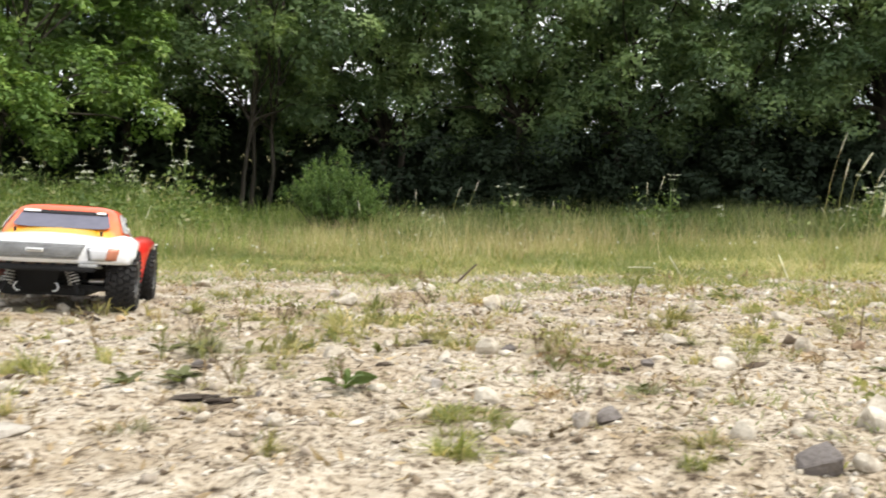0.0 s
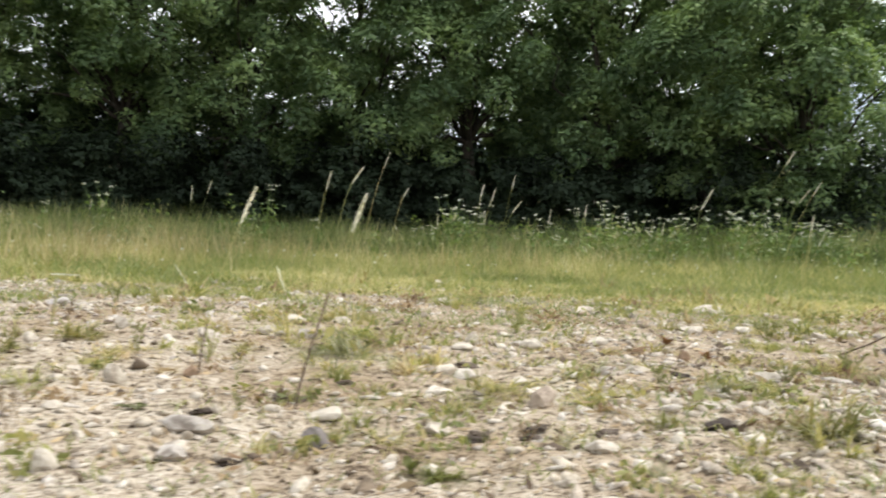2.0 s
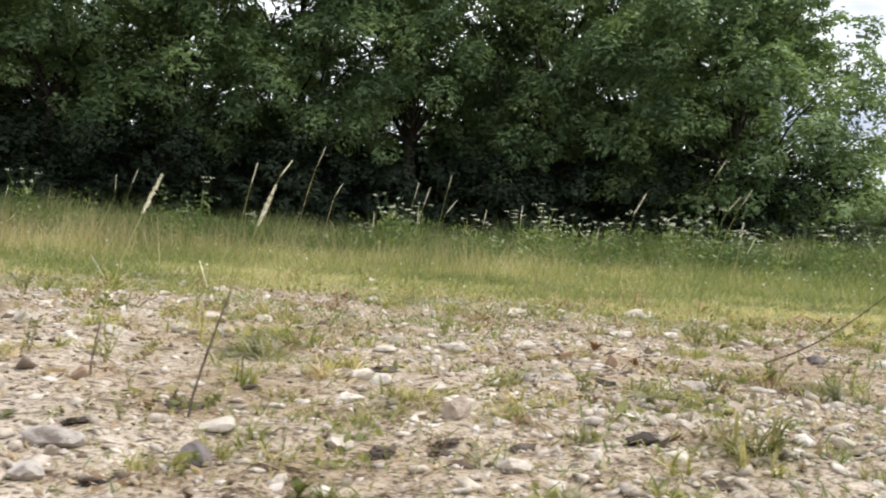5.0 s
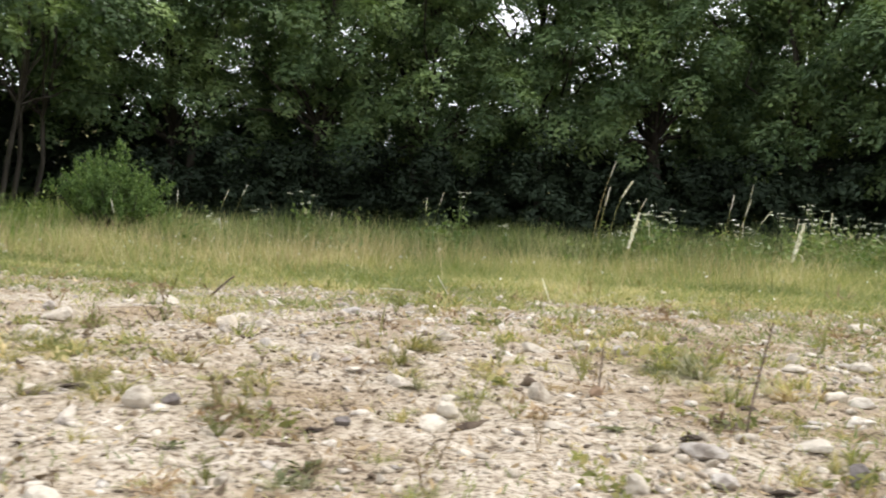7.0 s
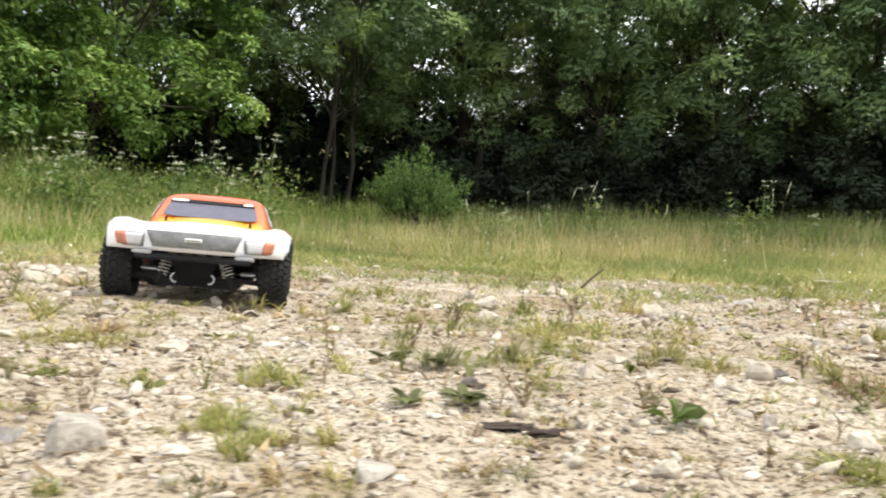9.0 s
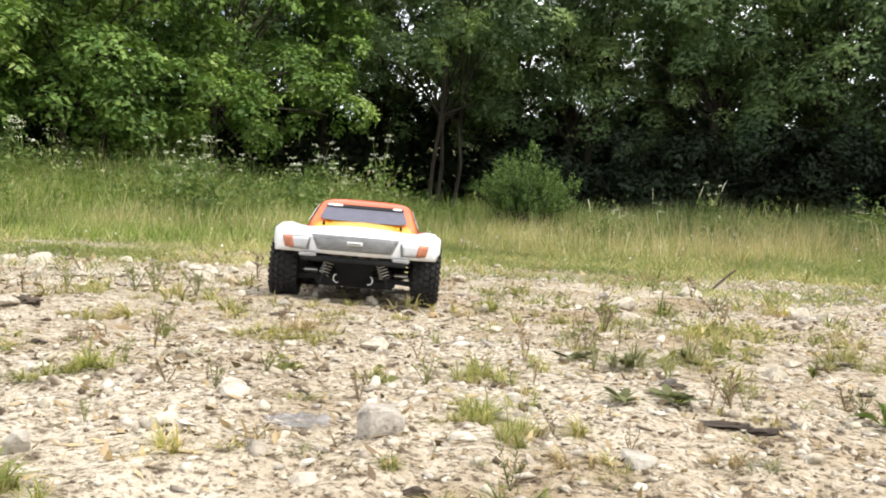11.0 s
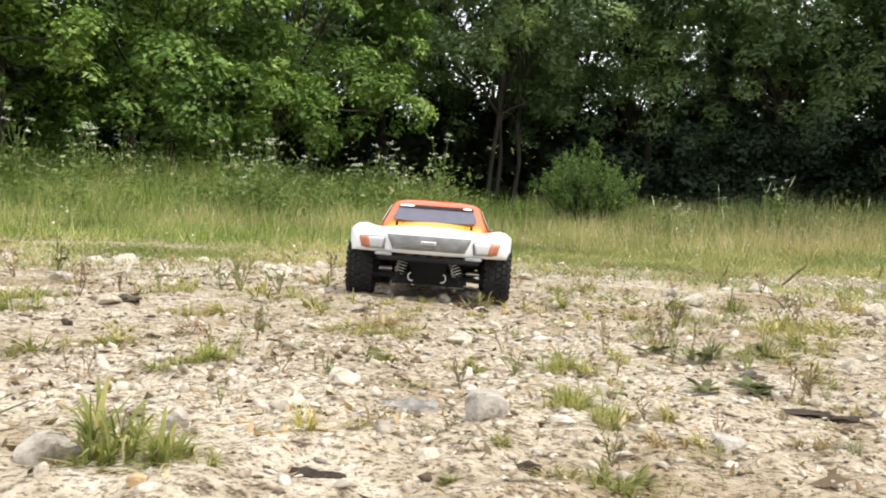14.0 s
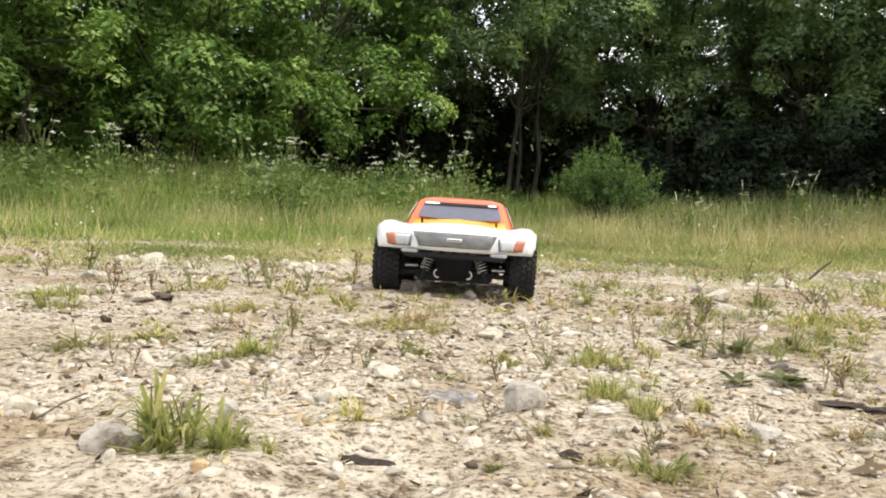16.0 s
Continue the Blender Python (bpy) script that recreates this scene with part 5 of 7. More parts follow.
def build_tufts():
    rng = random.Random(8)
    more = []
    for kind, spots in (("green", TUFT_GREEN), ("green", TUFT_GREEN_B), ("yellow", TUFT_YELLOW), ("yellow", TUFT_YELLOW_B), ("yellow", TUFT_YELLOW_C), ("brown", TUFT_BROWN),
                        ("green", TUFT_GREEN_NEAR), ("broad", TUFT_BROAD_NEAR), ("yellow", TUFT_YELLOW_NEAR), ("greyish", TUFT_GREYISH_NEAR), ("brown", TUFT_BROWN_NEAR)):
        for x, y, w, h in spots:
            put_tuft(kind, x, y, min(w * 1.15, 0.03 + 0.03 * math.hypot(x, y)), h, rng)
            if kind == "green" and math.hypot(x, y) < 0.8:
                for _ in range(4):
                    more.append((kind, x + rng.uniform(-0.4, 0.4) * w, y + rng.uniform(-0.5, 0.5) * w, w * rng.uniform(0.5, 0.85), h * rng.uniform(0.5, 1.0)))
            if w > 0.035:
                for _ in range(6 if w > 0.05 else 3):
                    more.append((kind, x + rng.uniform(-0.5, 0.5) * w, y + rng.uniform(-0.9, 0.9) * w, w * rng.uniform(0.25, 0.45), h * rng.uniform(0.4, 0.9)))
            for _ in range(2 if math.hypot(x, y) > 1.3 else 1):
                more.append((rng.choice(("green" if kind == "broad" else kind, "yellow", "yellow")), x + rng.uniform(-0.9, 0.9) * w, y + rng.uniform(-1.1, 1.1) * w, w * rng.uniform(0.4, 0.9), h * rng.uniform(0.25, 0.7)))
    for _ in range(170):
        r, az = rng.uniform(0.42, 1.5), radians(rng.uniform(-50, 62))
        w = r * rng.uniform(0.02, 0.055)
        more.append((rng.choice(("green", "yellow", "yellow", "greyish", "brown")), r * math.sin(az), r * math.cos(az), w, w * rng.uniform(0.3, 0.7)))
    for _ in range(230):
        r = rng.uniform(0.9, 4.8) if rng.random() < 0.7 else rng.uniform(1.0, 3.0)
        az = radians(rng.uniform(-52, 68) if rng.random() < 0.6 else rng.uniform(12, 68))
        w = r * rng.uniform(0.014, 0.05)
        more.append((rng.choice(("green", "yellow", "yellow", "yellow", "brown")), r * math.sin(az), r * math.cos(az), w, w * rng.uniform(0.35, 0.8)))
    for kind in SMALL_TUFTS:
        parts = []
        for k, x, y, w, h in more:
            if k != kind or not clear_of_rocks(x, y):
                continue
            me = rng.choice(SMALL_TUFTS[kind])
            co = np.empty(len(me.vertices) * 3, np.float32)
            me.vertices.foreach_get("co", co)
            ix = np.empty(len(me.loops), np.int32)
            me.loops.foreach_get("vertex_index", ix)
            co = co.reshape(-1, 3) * np.array([w, w, h])
            a = rng.uniform(0, 6.28)
            co = np.stack([co[:, 0] * math.cos(a) - co[:, 1] * math.sin(a) + x, co[:, 0] * math.sin(a) + co[:, 1] * math.cos(a) + y, co[:, 2] + float(gz(x, y))], 1)
            parts.append((co, ix.reshape(-1, 3)))
        v, f = join_arrays(parts)
        tagged(new("scattered_tufts", mesh_np("scattered_tufts", v, f, TUFTS[kind][0].materials[0])), {"green": "scattered small green grass tufts", "yellow": "scattered small yellowing grass tufts", "greyish": "scattered dry grey-green grass tufts", "brown": "scattered small dried grass tufts"}[kind], "grass", kind="stuff")


build_tufts()


def sprig_mesh(name, seed, mat):
    """A dry branching weed one unit high."""
    rng = np.random.default_rng(seed)
    bits, leaves = [], []
    for s in range(3 + seed % 3):
        a = rng.uniform(0, 6.28)
        lean = rng.uniform(0.1, 0.55)
        t = np.linspace(0, 1, 5)[:, None]
        top = np.array([lean * math.cos(a), lean * math.sin(a), rng.uniform(0.55, 1.0)])
        p = top * t + rng.normal(size=(5, 3)) * 0.02 * t
        p[0] = (0, 0, -0.04)
        bits.append(tube_arrays(p, np.linspace(0.022, 0.010, 5), 4))
        for b in range(4):
            q = rng.uniform(0.3, 0.95)
            foot = top * q
            e = foot + np.array([rng.normal() * 0.13, rng.normal() * 0.13, rng.uniform(0.05, 0.22)])
            bits.append(tube_arrays([foot, (foot + e) / 2 + rng.normal(size=3) * 0.01, e], [0.012, 0.010, 0.006], 4))
            c = foot + (e - foot) * rng.uniform(0.2, 1.0, (6, 1)) + rng.normal(size=(6, 3)) * 0.02
            leaves.append(leaf_arrays(c, unit(rng.normal(size=(6, 3)) * np.array([1, 1, 0.4])), rng.uniform(0.07, 0.17, 6), rng, 0.10, along=np.repeat(unit(e - foot)[None], 6, 0)))
    v, f = join_arrays(bits + leaves)
    return mesh_np(name, v, f, mat)


SPRIGS = [sprig_mesh("dry_weed", 300 + i, M_DRY if i % 3 == 0 else M_WEED_LEAF) for i in range(6)]


def build_sprigs():
    rng = random.Random(9)
    spots = list(SPRIG_DRY_NEAR) + list(SPRIG_ALL) + list(SPRIG_ALL_B) + list(SPRIG_ALL_C)
    for _ in range(60):
        r = rng.uniform(0.5, 2.2)
        az = radians(rng.uniform(-50, 66))
        if math.hypot(r * math.sin(az) + 0.7, r * math.cos(az) - 1.55) < 0.36:
            continue
        spots.append((r * math.sin(az), r * math.cos(az), r * 0.03, r * rng.uniform(0.015, 0.04)))
    for x, y, w, h in spots:
        if not clear_of_rocks(x, y):
            continue
        i = rng.choice((0, 3)) if (x, y, w, h) in SPRIG_DRY_NEAR else rng.randrange(len(SPRIGS))
        ob = new("dry_weed", SPRIGS[i])
        ob.matrix_basis = Matrix.LocRotScale((x, y, float(gz(x, y))), Euler((0, 0, rng.uniform(0, 6.28))), (w * 1.0, w * 1.0, h * 1.05))
        tagged(ob, "small dry branching weed rooted in gravel" if i % 3 == 0 else "small green branching weed rooted in gravel", "weed", "small weeds")


build_sprigs()


def broad_leaf(name, length, width, lift, mat, seed):
    """One broad leaf from its foot at the origin along +x: folded midrib, wavy edge, drooping tip."""
    rng = random.Random(seed)
    bm = bmesh.new()
    n = 9
    rows = []
    ph = rng.uniform(0, 6.28)
    for i in range(n + 1):
        t = i / n
        w = width * 0.5 * (max(math.sin(math.pi * min(t * 1.02, 1)), 0.0) ** 0.75) * (0.25 + 0.75 * smooth01(0.05, 0.4, t)) + 0.02 * width
        x = length * t * (1 - 0.12 * lift)
        z = length * (lift * (t - 0.75 * t * t) + 0.01)
        row = []
        for j, s in enumerate((-1, -0.5, 0, 0.5, 1)):
            fold = 0.22 * w * abs(s)
            wave = 0.10 * w * math.sin(9 * t + ph + 2 * s) * abs(s)
            row.append(bm.verts.new((x, s * w * (1 + 0.10 * math.sin(14 * t + ph)), z + fold + wave)))
        rows.append(row)
    for a, b in zip(rows, rows[1:]):
        for j in range(4):
            bm.faces.new((a[j], a[j + 1], b[j + 1], b[j]))
    bmesh.ops.solidify(bm, geom=bm.faces[:], thickness=max(0.0005, 0.012 * width))
    me = bpy.data.meshes.new(name)
    bm.to_mesh(me)
    bm.free()
    me.polygons.foreach_set("use_smooth", np.ones(len(me.polygons), bool))
    me.materials.append(mat)
    return me


LEAF_KINDS = {"small": [broad_leaf("leaf", 1, 0.36, 0.9, M_WEED_LEAF, 1), broad_leaf("leaf", 1, 0.28, 0.6, M_WEED_LEAF, 2)],
              "big": [broad_leaf("leaf", 1, 0.56, 0.5, M_DOCK_LEAF, 3), broad_leaf("leaf", 1, 0.44, 0.7, M_DOCK_LEAF, 4), broad_leaf("leaf", 1, 0.24, 0.9, M_DOCK_LEAF, 9)],
              "flat": [broad_leaf("leaf", 1, 0.34, 0.2, M_DARK_LEAF, 5), broad_leaf("leaf", 1, 0.26, 0.3, M_DARK_LEAF, 6)],
              "red": [broad_leaf("leaf", 1, 0.3, 0.7, M_RED_LEAF, 7), broad_leaf("leaf", 1, 0.24, 0.9, M_RED_LEAF, 8)]}
LEAF_KINDS["leafy"] = [broad_leaf("leaf", 1, 0.46, 0.8, M_DARK_LEAF, 11), broad_leaf("leaf", 1, 0.34, 1.0, M_DARK_LEAF, 12)]
ROSETTE_LABELS = {"leafy": "dusty green weed with upright broad leaves", "small": "low green weed with narrow upright leaves", "big": "broad-leaved green weed spread on the gravel",
                  "flat": "dark green weed lying flat on gravel", "red": "reddened low weed among dry grass"}


def build_rosettes():
    rng = random.Random(10)
    for kind, spots in (("small", ROSETTE_SMALL + ROSETTE_SMALL_NEAR), ("flat", ROSETTE_FLAT + ROSETTE_FLAT_NEAR), ("red", ROSETTE_RED + ROSETTE_RED_NEAR), ("leafy", ROSETTE_LEAFY_NEAR)):
        for x, y, w, h in spots:
            plant = new("weed_plant")
            plant.matrix_basis = pose(x, y, float(gz(x, y)) + 0.001, 0, 0, rng.uniform(0, 360))
            tagged(plant, ROSETTE_LABELS[kind], "weed", "broad-leaved weeds")
            n = {"small": 7, "flat": 9, "red": 12, "leafy": 11}[kind]
            for i in range(n):
                ob = new("leaf", rng.choice(LEAF_KINDS[kind]))
                ob.parent = plant
                ln = (0.54 if kind == "flat" else 0.46) * w * rng.uniform(0.55, 1.1)
                tilt = -rng.uniform(5, 50) if kind in ("small", "red", "leafy") else -rng.uniform(0, 22)
                ob.matrix_basis = pose(0, 0, 0, rng.uniform(-15, 15), tilt, 360 * i / n + rng.uniform(-20, 20)) @ Matrix.Diagonal((ln, ln * 1.15, min(ln, max(h, 0.012)) * 1.0, 1))


build_rosettes()


def build_dock():
    """A dock seedling: one broad leaf held to the light, a second to the other side and narrow upright ones between."""
    plant = new("dock_plant")
    plant.matrix_basis = pose(-0.066, 0.555, float(gz(-0.066, 0.555)) + 0.001, 0, 0, 28)
    tagged(plant, ROSETTE_LABELS["big"], "weed", "broad-leaved weeds")
    for turn, tilt, roll, ln, broad, kind in ((12, -4, 30, 0.029, 0.9, 1), (172, -2, 20, 0.026, 0.75, 1), (150, -58, 20, 0.018, 1.3, 2), (60, -40, 15, 0.018, 1.2, 2), (-60, -4, 0, 0.017, 0.9, 1), (-25, -20, 10, 0.019, 1.2, 2), (235, -6, -10, 0.015, 1.0, 1)):
        ob = new("leaf", LEAF_KINDS["big"][kind])
        ob.parent = plant
        ob.matrix_basis = pose(0, 0, 0, 0, 0, turn) @ pose(0, 0, 0, roll, tilt, 0) @ Matrix.Diagonal((ln, ln * broad, ln, 1))


build_dock()


def build_clods():
    rng = random.Random(11)
    kinds = [stone_mesh("soil_clod", 400 + i, M_CLOD, 0.8, 0, 3) for i in range(5)]
    for x, y, w, h in list(CLOD_ALL) + list(CLOD_ALL_B) + list(CLOD_ALL_NEAR):
        ob = new("soil_clod", rng.choice(kinds))
        ob.matrix_basis = Matrix.LocRotScale((x, y, float(gz(x, y)) + 0.12 * h), Euler((rng.uniform(-0.1, 0.1), rng.uniform(-0.1, 0.1), rng.uniform(-0.3, 0.3))), (w * 0.8, w * 0.4, h * 0.7))
        tagged(ob, "dark flat lump of humus and bark", "soil", "dark clods")


build_clods()


def stalk(x, y, tip, head, droop, seed, mat=None, thick=0.0010, dark=0.0, bend=1.7):
    """A flowering grass stalk: a thin bent stem and a soft seed head."""
    rng = np.random.default_rng(seed)
    thing = new("grass_stalk")
    z0 = float(gz(x, y))
    tip = np.array(tip) - np.array([x, y, z0])
    t = np.linspace(0, 1, 12)[:, None]
    p = np.array([tip[0], tip[1], 0]) * t ** bend + np.array([0, 0, tip[2]]) * t
    p = p + np.array([0, 0, -droop]) * tip[2] * np.clip(t - 0.7, 0, 1) ** 2 * 8 + np.array([tip[0], tip[1], 0]) * droop * np.clip(t - 0.6, 0, 1) * 2
    p[0, 2] = -0.005
    v, f = tube_arrays(p, np.linspace(thick, thick * 0.6, 12), 5)
    part("stem", mesh_np("stem", v, f, mat or M_FIELD_GRASS, True), None, thing)
    if dark:
        n = int(12 * dark)
        v, f = tube_arrays(p[:n], np.linspace(0.0010, 0.0007, n), 6)
        part("lower_stem", mesh_np("lower_stem", v, f, M_TWIG, True), None, thing, "dark withered lower stem")
    k = 170
    q = rng.uniform(0, 1, k)
    end, back = p[-1], unit(p[-1] - p[-3])
    c = end + back * ((q - 0.75) * head)[:, None]
    d = unit(rng.normal(size=(k, 3)))
    wide = head * (0.055 if thick < 0.0009 else 0.036) * np.sin(np.pi * np.clip(q * 0.9 + 0.08, 0, 1)) ** 0.7
    c = c + d * wide[:, None]
    v, f = leaf_arrays(c, d, head * 0.10 * rng.uniform(0.6, 1.2, k), rng, 0.17, along=np.repeat(back[None], k, 0))
    part("seed_head", mesh_np("seed_head", v, f, M_STRAW), None, thing, "pale straw seed head")
    thing.matrix_basis = pose(x, y, z0)
    tagged(thing, "tall thin grass stalk with pale seed head", "grass", "grass stalks")


STALKS = [(1.31, 2.55, 1.37, 2.56, 0.43, 0.045), (1.42, 2.20, 1.46, 2.2, 0.385, 0.05), (1.38, 2.09, 1.43, 2.08, 0.36, 0.05),
          (1.55, 1.45, 1.59, 1.43, 0.34, 0.05), (0.785, 3.17, 0.79, 3.17, 0.41, 0.05), (0.80, 3.2, 0.86, 3.21, 0.44, 0.05),
          (-0.10, 3.12, -0.105, 3.12, 0.40, 0.04), (0.0, 3.05, 0.06, 3.05, 0.38, 0.04), (0.05, 2.92, 0.12, 2.92, 0.39, 0.04), (0.86, 1.78, 0.92, 1.78, 0.37, 0.045),
          (0.785, 1.665, 0.815, 1.65, 0.311, 0.04), (1.345, 0.975, 1.355, 0.965, 0.222, 0.03), (1.49, 1.17, 1.54, 1.14, 0.315, 0.03), (1.80, 2.69, 1.84, 2.66, 0.49, 0.05)]
STALKS_FAR = [(1.42, 3.1, 1.52, 3.1, 0.60, 0.07), (1.55, 2.28, 1.62, 2.27, 0.38, 0.05), (2.16, 1.75, 2.27, 1.71, 0.42, 0.05), (2.50, 2.2, 2.64, 2.13, 0.60, 0.06),
              (2.0, 0.99, 2.05, 0.93, 0.58, 0.05), (2.06, 0.93, 2.09, 0.89, 0.46, 0.05), (2.14, 0.96, 2.15, 0.95, 0.40, 0.05), (1.36, 2.0, 1.36, 2.0, 0.31, 0.04),
              (2.1, 2.6, 2.12, 2.6, 0.40, 0.05), (0.45, 3.5, 0.47, 3.5, 0.36, 0.04), (-0.32, 3.3, -0.34, 3.3, 0.36, 0.05), (1.8, 2.4, 1.83, 2.4, 0.35, 0.05)]


def build_stalks():
    for i, (x, y, tx, ty, tz, head) in enumerate(STALKS + STALKS_FAR):
        stalk(x, y, (tx, ty, tz), head, 0.05 if i % 3 else 0.15, 500 + i)
    stalk(0.489, 0.704, (0.542, 0.716, 0.164), 0.034, 0.0, 530, thick=0.0007, dark=0.6, bend=1.2)
    stalk(0.448, 0.880, (0.498, 0.912, 0.181), 0.042, 0.0, 531, thick=0.0007, dark=0.35, bend=1.6)
    stalk(0.331, 1.436, (0.35, 1.43, 0.112), 0.04, 0.3, 540, thick=0.0015)
    stalk(0.79, 1.93, (0.80, 1.925, 0.115), 0.06, 0.6, 541, thick=0.0018)
    stalk(0.60, 2.2, (0.62, 2.2, 0.12), 0.055, 0.6, 542, thick=0.0016)
    rng = random.Random(12)
    for i in range(12):
        r = rng.uniform(4.5, 8.5)
        az = radians(rng.uniform(-45, 62))
        x, y = r * math.sin(az), r * math.cos(az)
        z = float(gz(x, y)) + rng.uniform(0.28, 0.5)
        stalk(x, y, (x + rng.uniform(-0.08, 0.1), y, z), rng.uniform(0.05, 0.09), rng.uniform(0, 0.5), 600 + i, thick=0.0012)


build_stalks()


def build_sticks():
    """The dark rod, thin dead stems and the twig that arches out of the turf."""
    def rod(name, pts, radii, mat, label, cat):
        v, f = tube_arrays(pts, radii, 8)
        ob = new(name, mesh_np(name, v, f, mat, True))
        tagged(ob, label, cat)
    a, b = np.array([0.772, 0.370, float(gz(0.772, 0.370)) + 0.004]), np.array([0.873, 0.316, float(gz(0.873, 0.316)) + 0.004])
    t = np.linspace(-0.02, 1.6, 9)[:, None]
    rod("stick", a + (b - a) * t + np.array([0, 0, 0.0006]) * np.sin(9 * t), np.linspace(0.0034, 0.0028, 9), M_TWIG, "dark straight stick lying on the gravel", "stick")
    for i, (x, y, tx, ty, tz, r) in enumerate(((0.03, 2.43, 0.10, 2.42, 0.09, 0.004), (-0.546, 0.257, -0.526, 0.275, 0.03, 0.0006))):
        z = float(gz(x, y))
        t = np.linspace(0, 1, 7)[:, None]
        p = np.array([x, y, z - 0.003]) * (1 - t) + np.array([tx, ty, tz]) * t + np.array([0.0012, 0, 0.0]) * np.sin(7 * t)
        rod("dead_stem", p, np.linspace(r, r * 0.6, 7), M_TWIG, "thin brown dead stem standing in gravel", "twig")
    t = np.linspace(0, 1, 14)[:, None]
    foot, tip = np.array([1.33, 0.897, 0.018]), np.array([1.36, 0.735, 0.127])
    rod("arching_twig", foot * (1 - t) + tip * t + np.array([0, 0, -0.012]) * np.sin(np.pi * t), np.linspace(0.0012, 0.0007, 14), M_TWIG, "thin arching brown twig above the turf", "twig")


build_sticks()


def build_scrap():
    """A crumpled bit of clear film trodden into the gravel."""
    m, nodes, links, b = material("clear_film", 0.18, 0.0, 0.6)
    b.inputs["Base Color"].default_value = (0.58, 0.58, 0.62, 1)
    b.inputs["Transmission Weight"].default_value = 0.9
    b.inputs["Alpha"].default_value = 0.55
    rng = random.Random(13)
    bm = bmesh.new()
    n = 14
    g = [[bm.verts.new(((i / n - 0.5) * 0.036 + rng.uniform(-1, 1) * 0.001, (j / n - 0.5) * 0.036 + rng.uniform(-1, 1) * 0.001,
                        0.0012 + rng.uniform(0, 0.0016) + 0.0008 * math.sin(i * 1.3 + j))) for j in range(n + 1)] for i in range(n + 1)]
    for i in range(n):
        for j in range(n):
            if (i - 7) ** 2 + (j - 7) ** 2 < 44 + rng.uniform(-12, 8):
                bm.faces.new((g[i][j], g[i + 1][j], g[i + 1][j + 1], g[i][j + 1]))
    bmesh.ops.delete(bm, geom=[v for v in bm.verts if not v.link_faces], context="VERTS")
    bmesh.ops.solidify(bm, geom=bm.faces[:], thickness=0.0003)
    ob = part("plastic_scrap", bm, m, None)
    ob.matrix_basis = pose(-0.386, 0.408, float(gz(-0.386, 0.408)) - 0.001)
    tagged(ob, "crumpled clear plastic film on the gravel", "litter")


build_scrap()


def build_umbels():
    """White-flowered weeds along the edge of the tall growth."""
    rng = np.random.default_rng(81)
    kinds = []
    for i in range(4):
        thing = new("cow_parsley")
        bits = [tube_arrays([(0, 0, -0.05), (0.01, 0.01, 0.45), (0.0, 0.03, 0.85)], [0.007, 0.006, 0.004], 5)]
        heads = []
        for h in range(4 + i % 3):
            a = rng.uniform(0, 6.28)
            e = np.array([0.22 * math.cos(a) * rng.uniform(0.3, 1), 0.22 * math.sin(a) * rng.uniform(0.3, 1), rng.uniform(0.8, 1.05)])
            foot = np.array([0, 0.02, rng.uniform(0.4, 0.7)])
            bits.append(tube_arrays([foot, (foot + e) / 2 + np.array([0.02, 0, 0]), e], [0.004, 0.003, 0.002], 4))
            k = 18
            d = rng.normal(size=(k, 3)) * np.array([0.022, 0.022, 0.007])
            heads.append(leaf_arrays(e + d, unit(np.array([0, 0, 1.0]) + 0.5 * rng.normal(size=(k, 3))), rng.uniform(0.012, 0.022, k), rng, 0.45))
        k = 160
        q = rng.uniform(0.1, 0.8, (k, 1))
        c = np.array([0, 0.02, 0.95]) * q + rng.normal(size=(k, 3)) * np.array([0.10, 0.10, 0.03])
        leaf = leaf_arrays(c, unit(np.array([0, 0, 1.0]) + 0.7 * rng.normal(size=(k, 3))), rng.uniform(0.04, 0.10, k), rng, 0.22)
        v, f = join_arrays(bits + [leaf])
        part("stem", mesh_np("stem", v, f, M_LEAFY), None, thing, "green stem with feathery leaves")
        for v, f in heads:
            tagged(part("flower_head", mesh_np("flower_head", v, f, M_UMBEL), None, thing), "flat white flower head", kind="stuff")
        kinds.append(thing)
    pr = random.Random(14)
    first = set()
    for i in range(140):
        az = pr.choice((pr.uniform(-52, -15), pr.uniform(-3, 60), pr.uniform(28, 56)))
        r = pr.uniform(8.6, 12.4) if az < -14 else pr.uniform(9.6, 13.2)
        size = pr.uniform(0.55, 1.2) * (1.0 if az < -14 else 0.8)
        x, y, z = polar(az, r)
        k = i % 4
        if k in first:
            ob = copy_thing(kinds[k], pose(x, y, z, 0, 0, pr.uniform(0, 360)))
        else:
            ob = kinds[k]
            ob.matrix_basis = pose(x, y, z)
            first.add(k)
        ob.scale = (size, size, size)
        tagged(ob, "tall green weed with white flower umbels", "wildflower", "white umbels")


build_umbels()


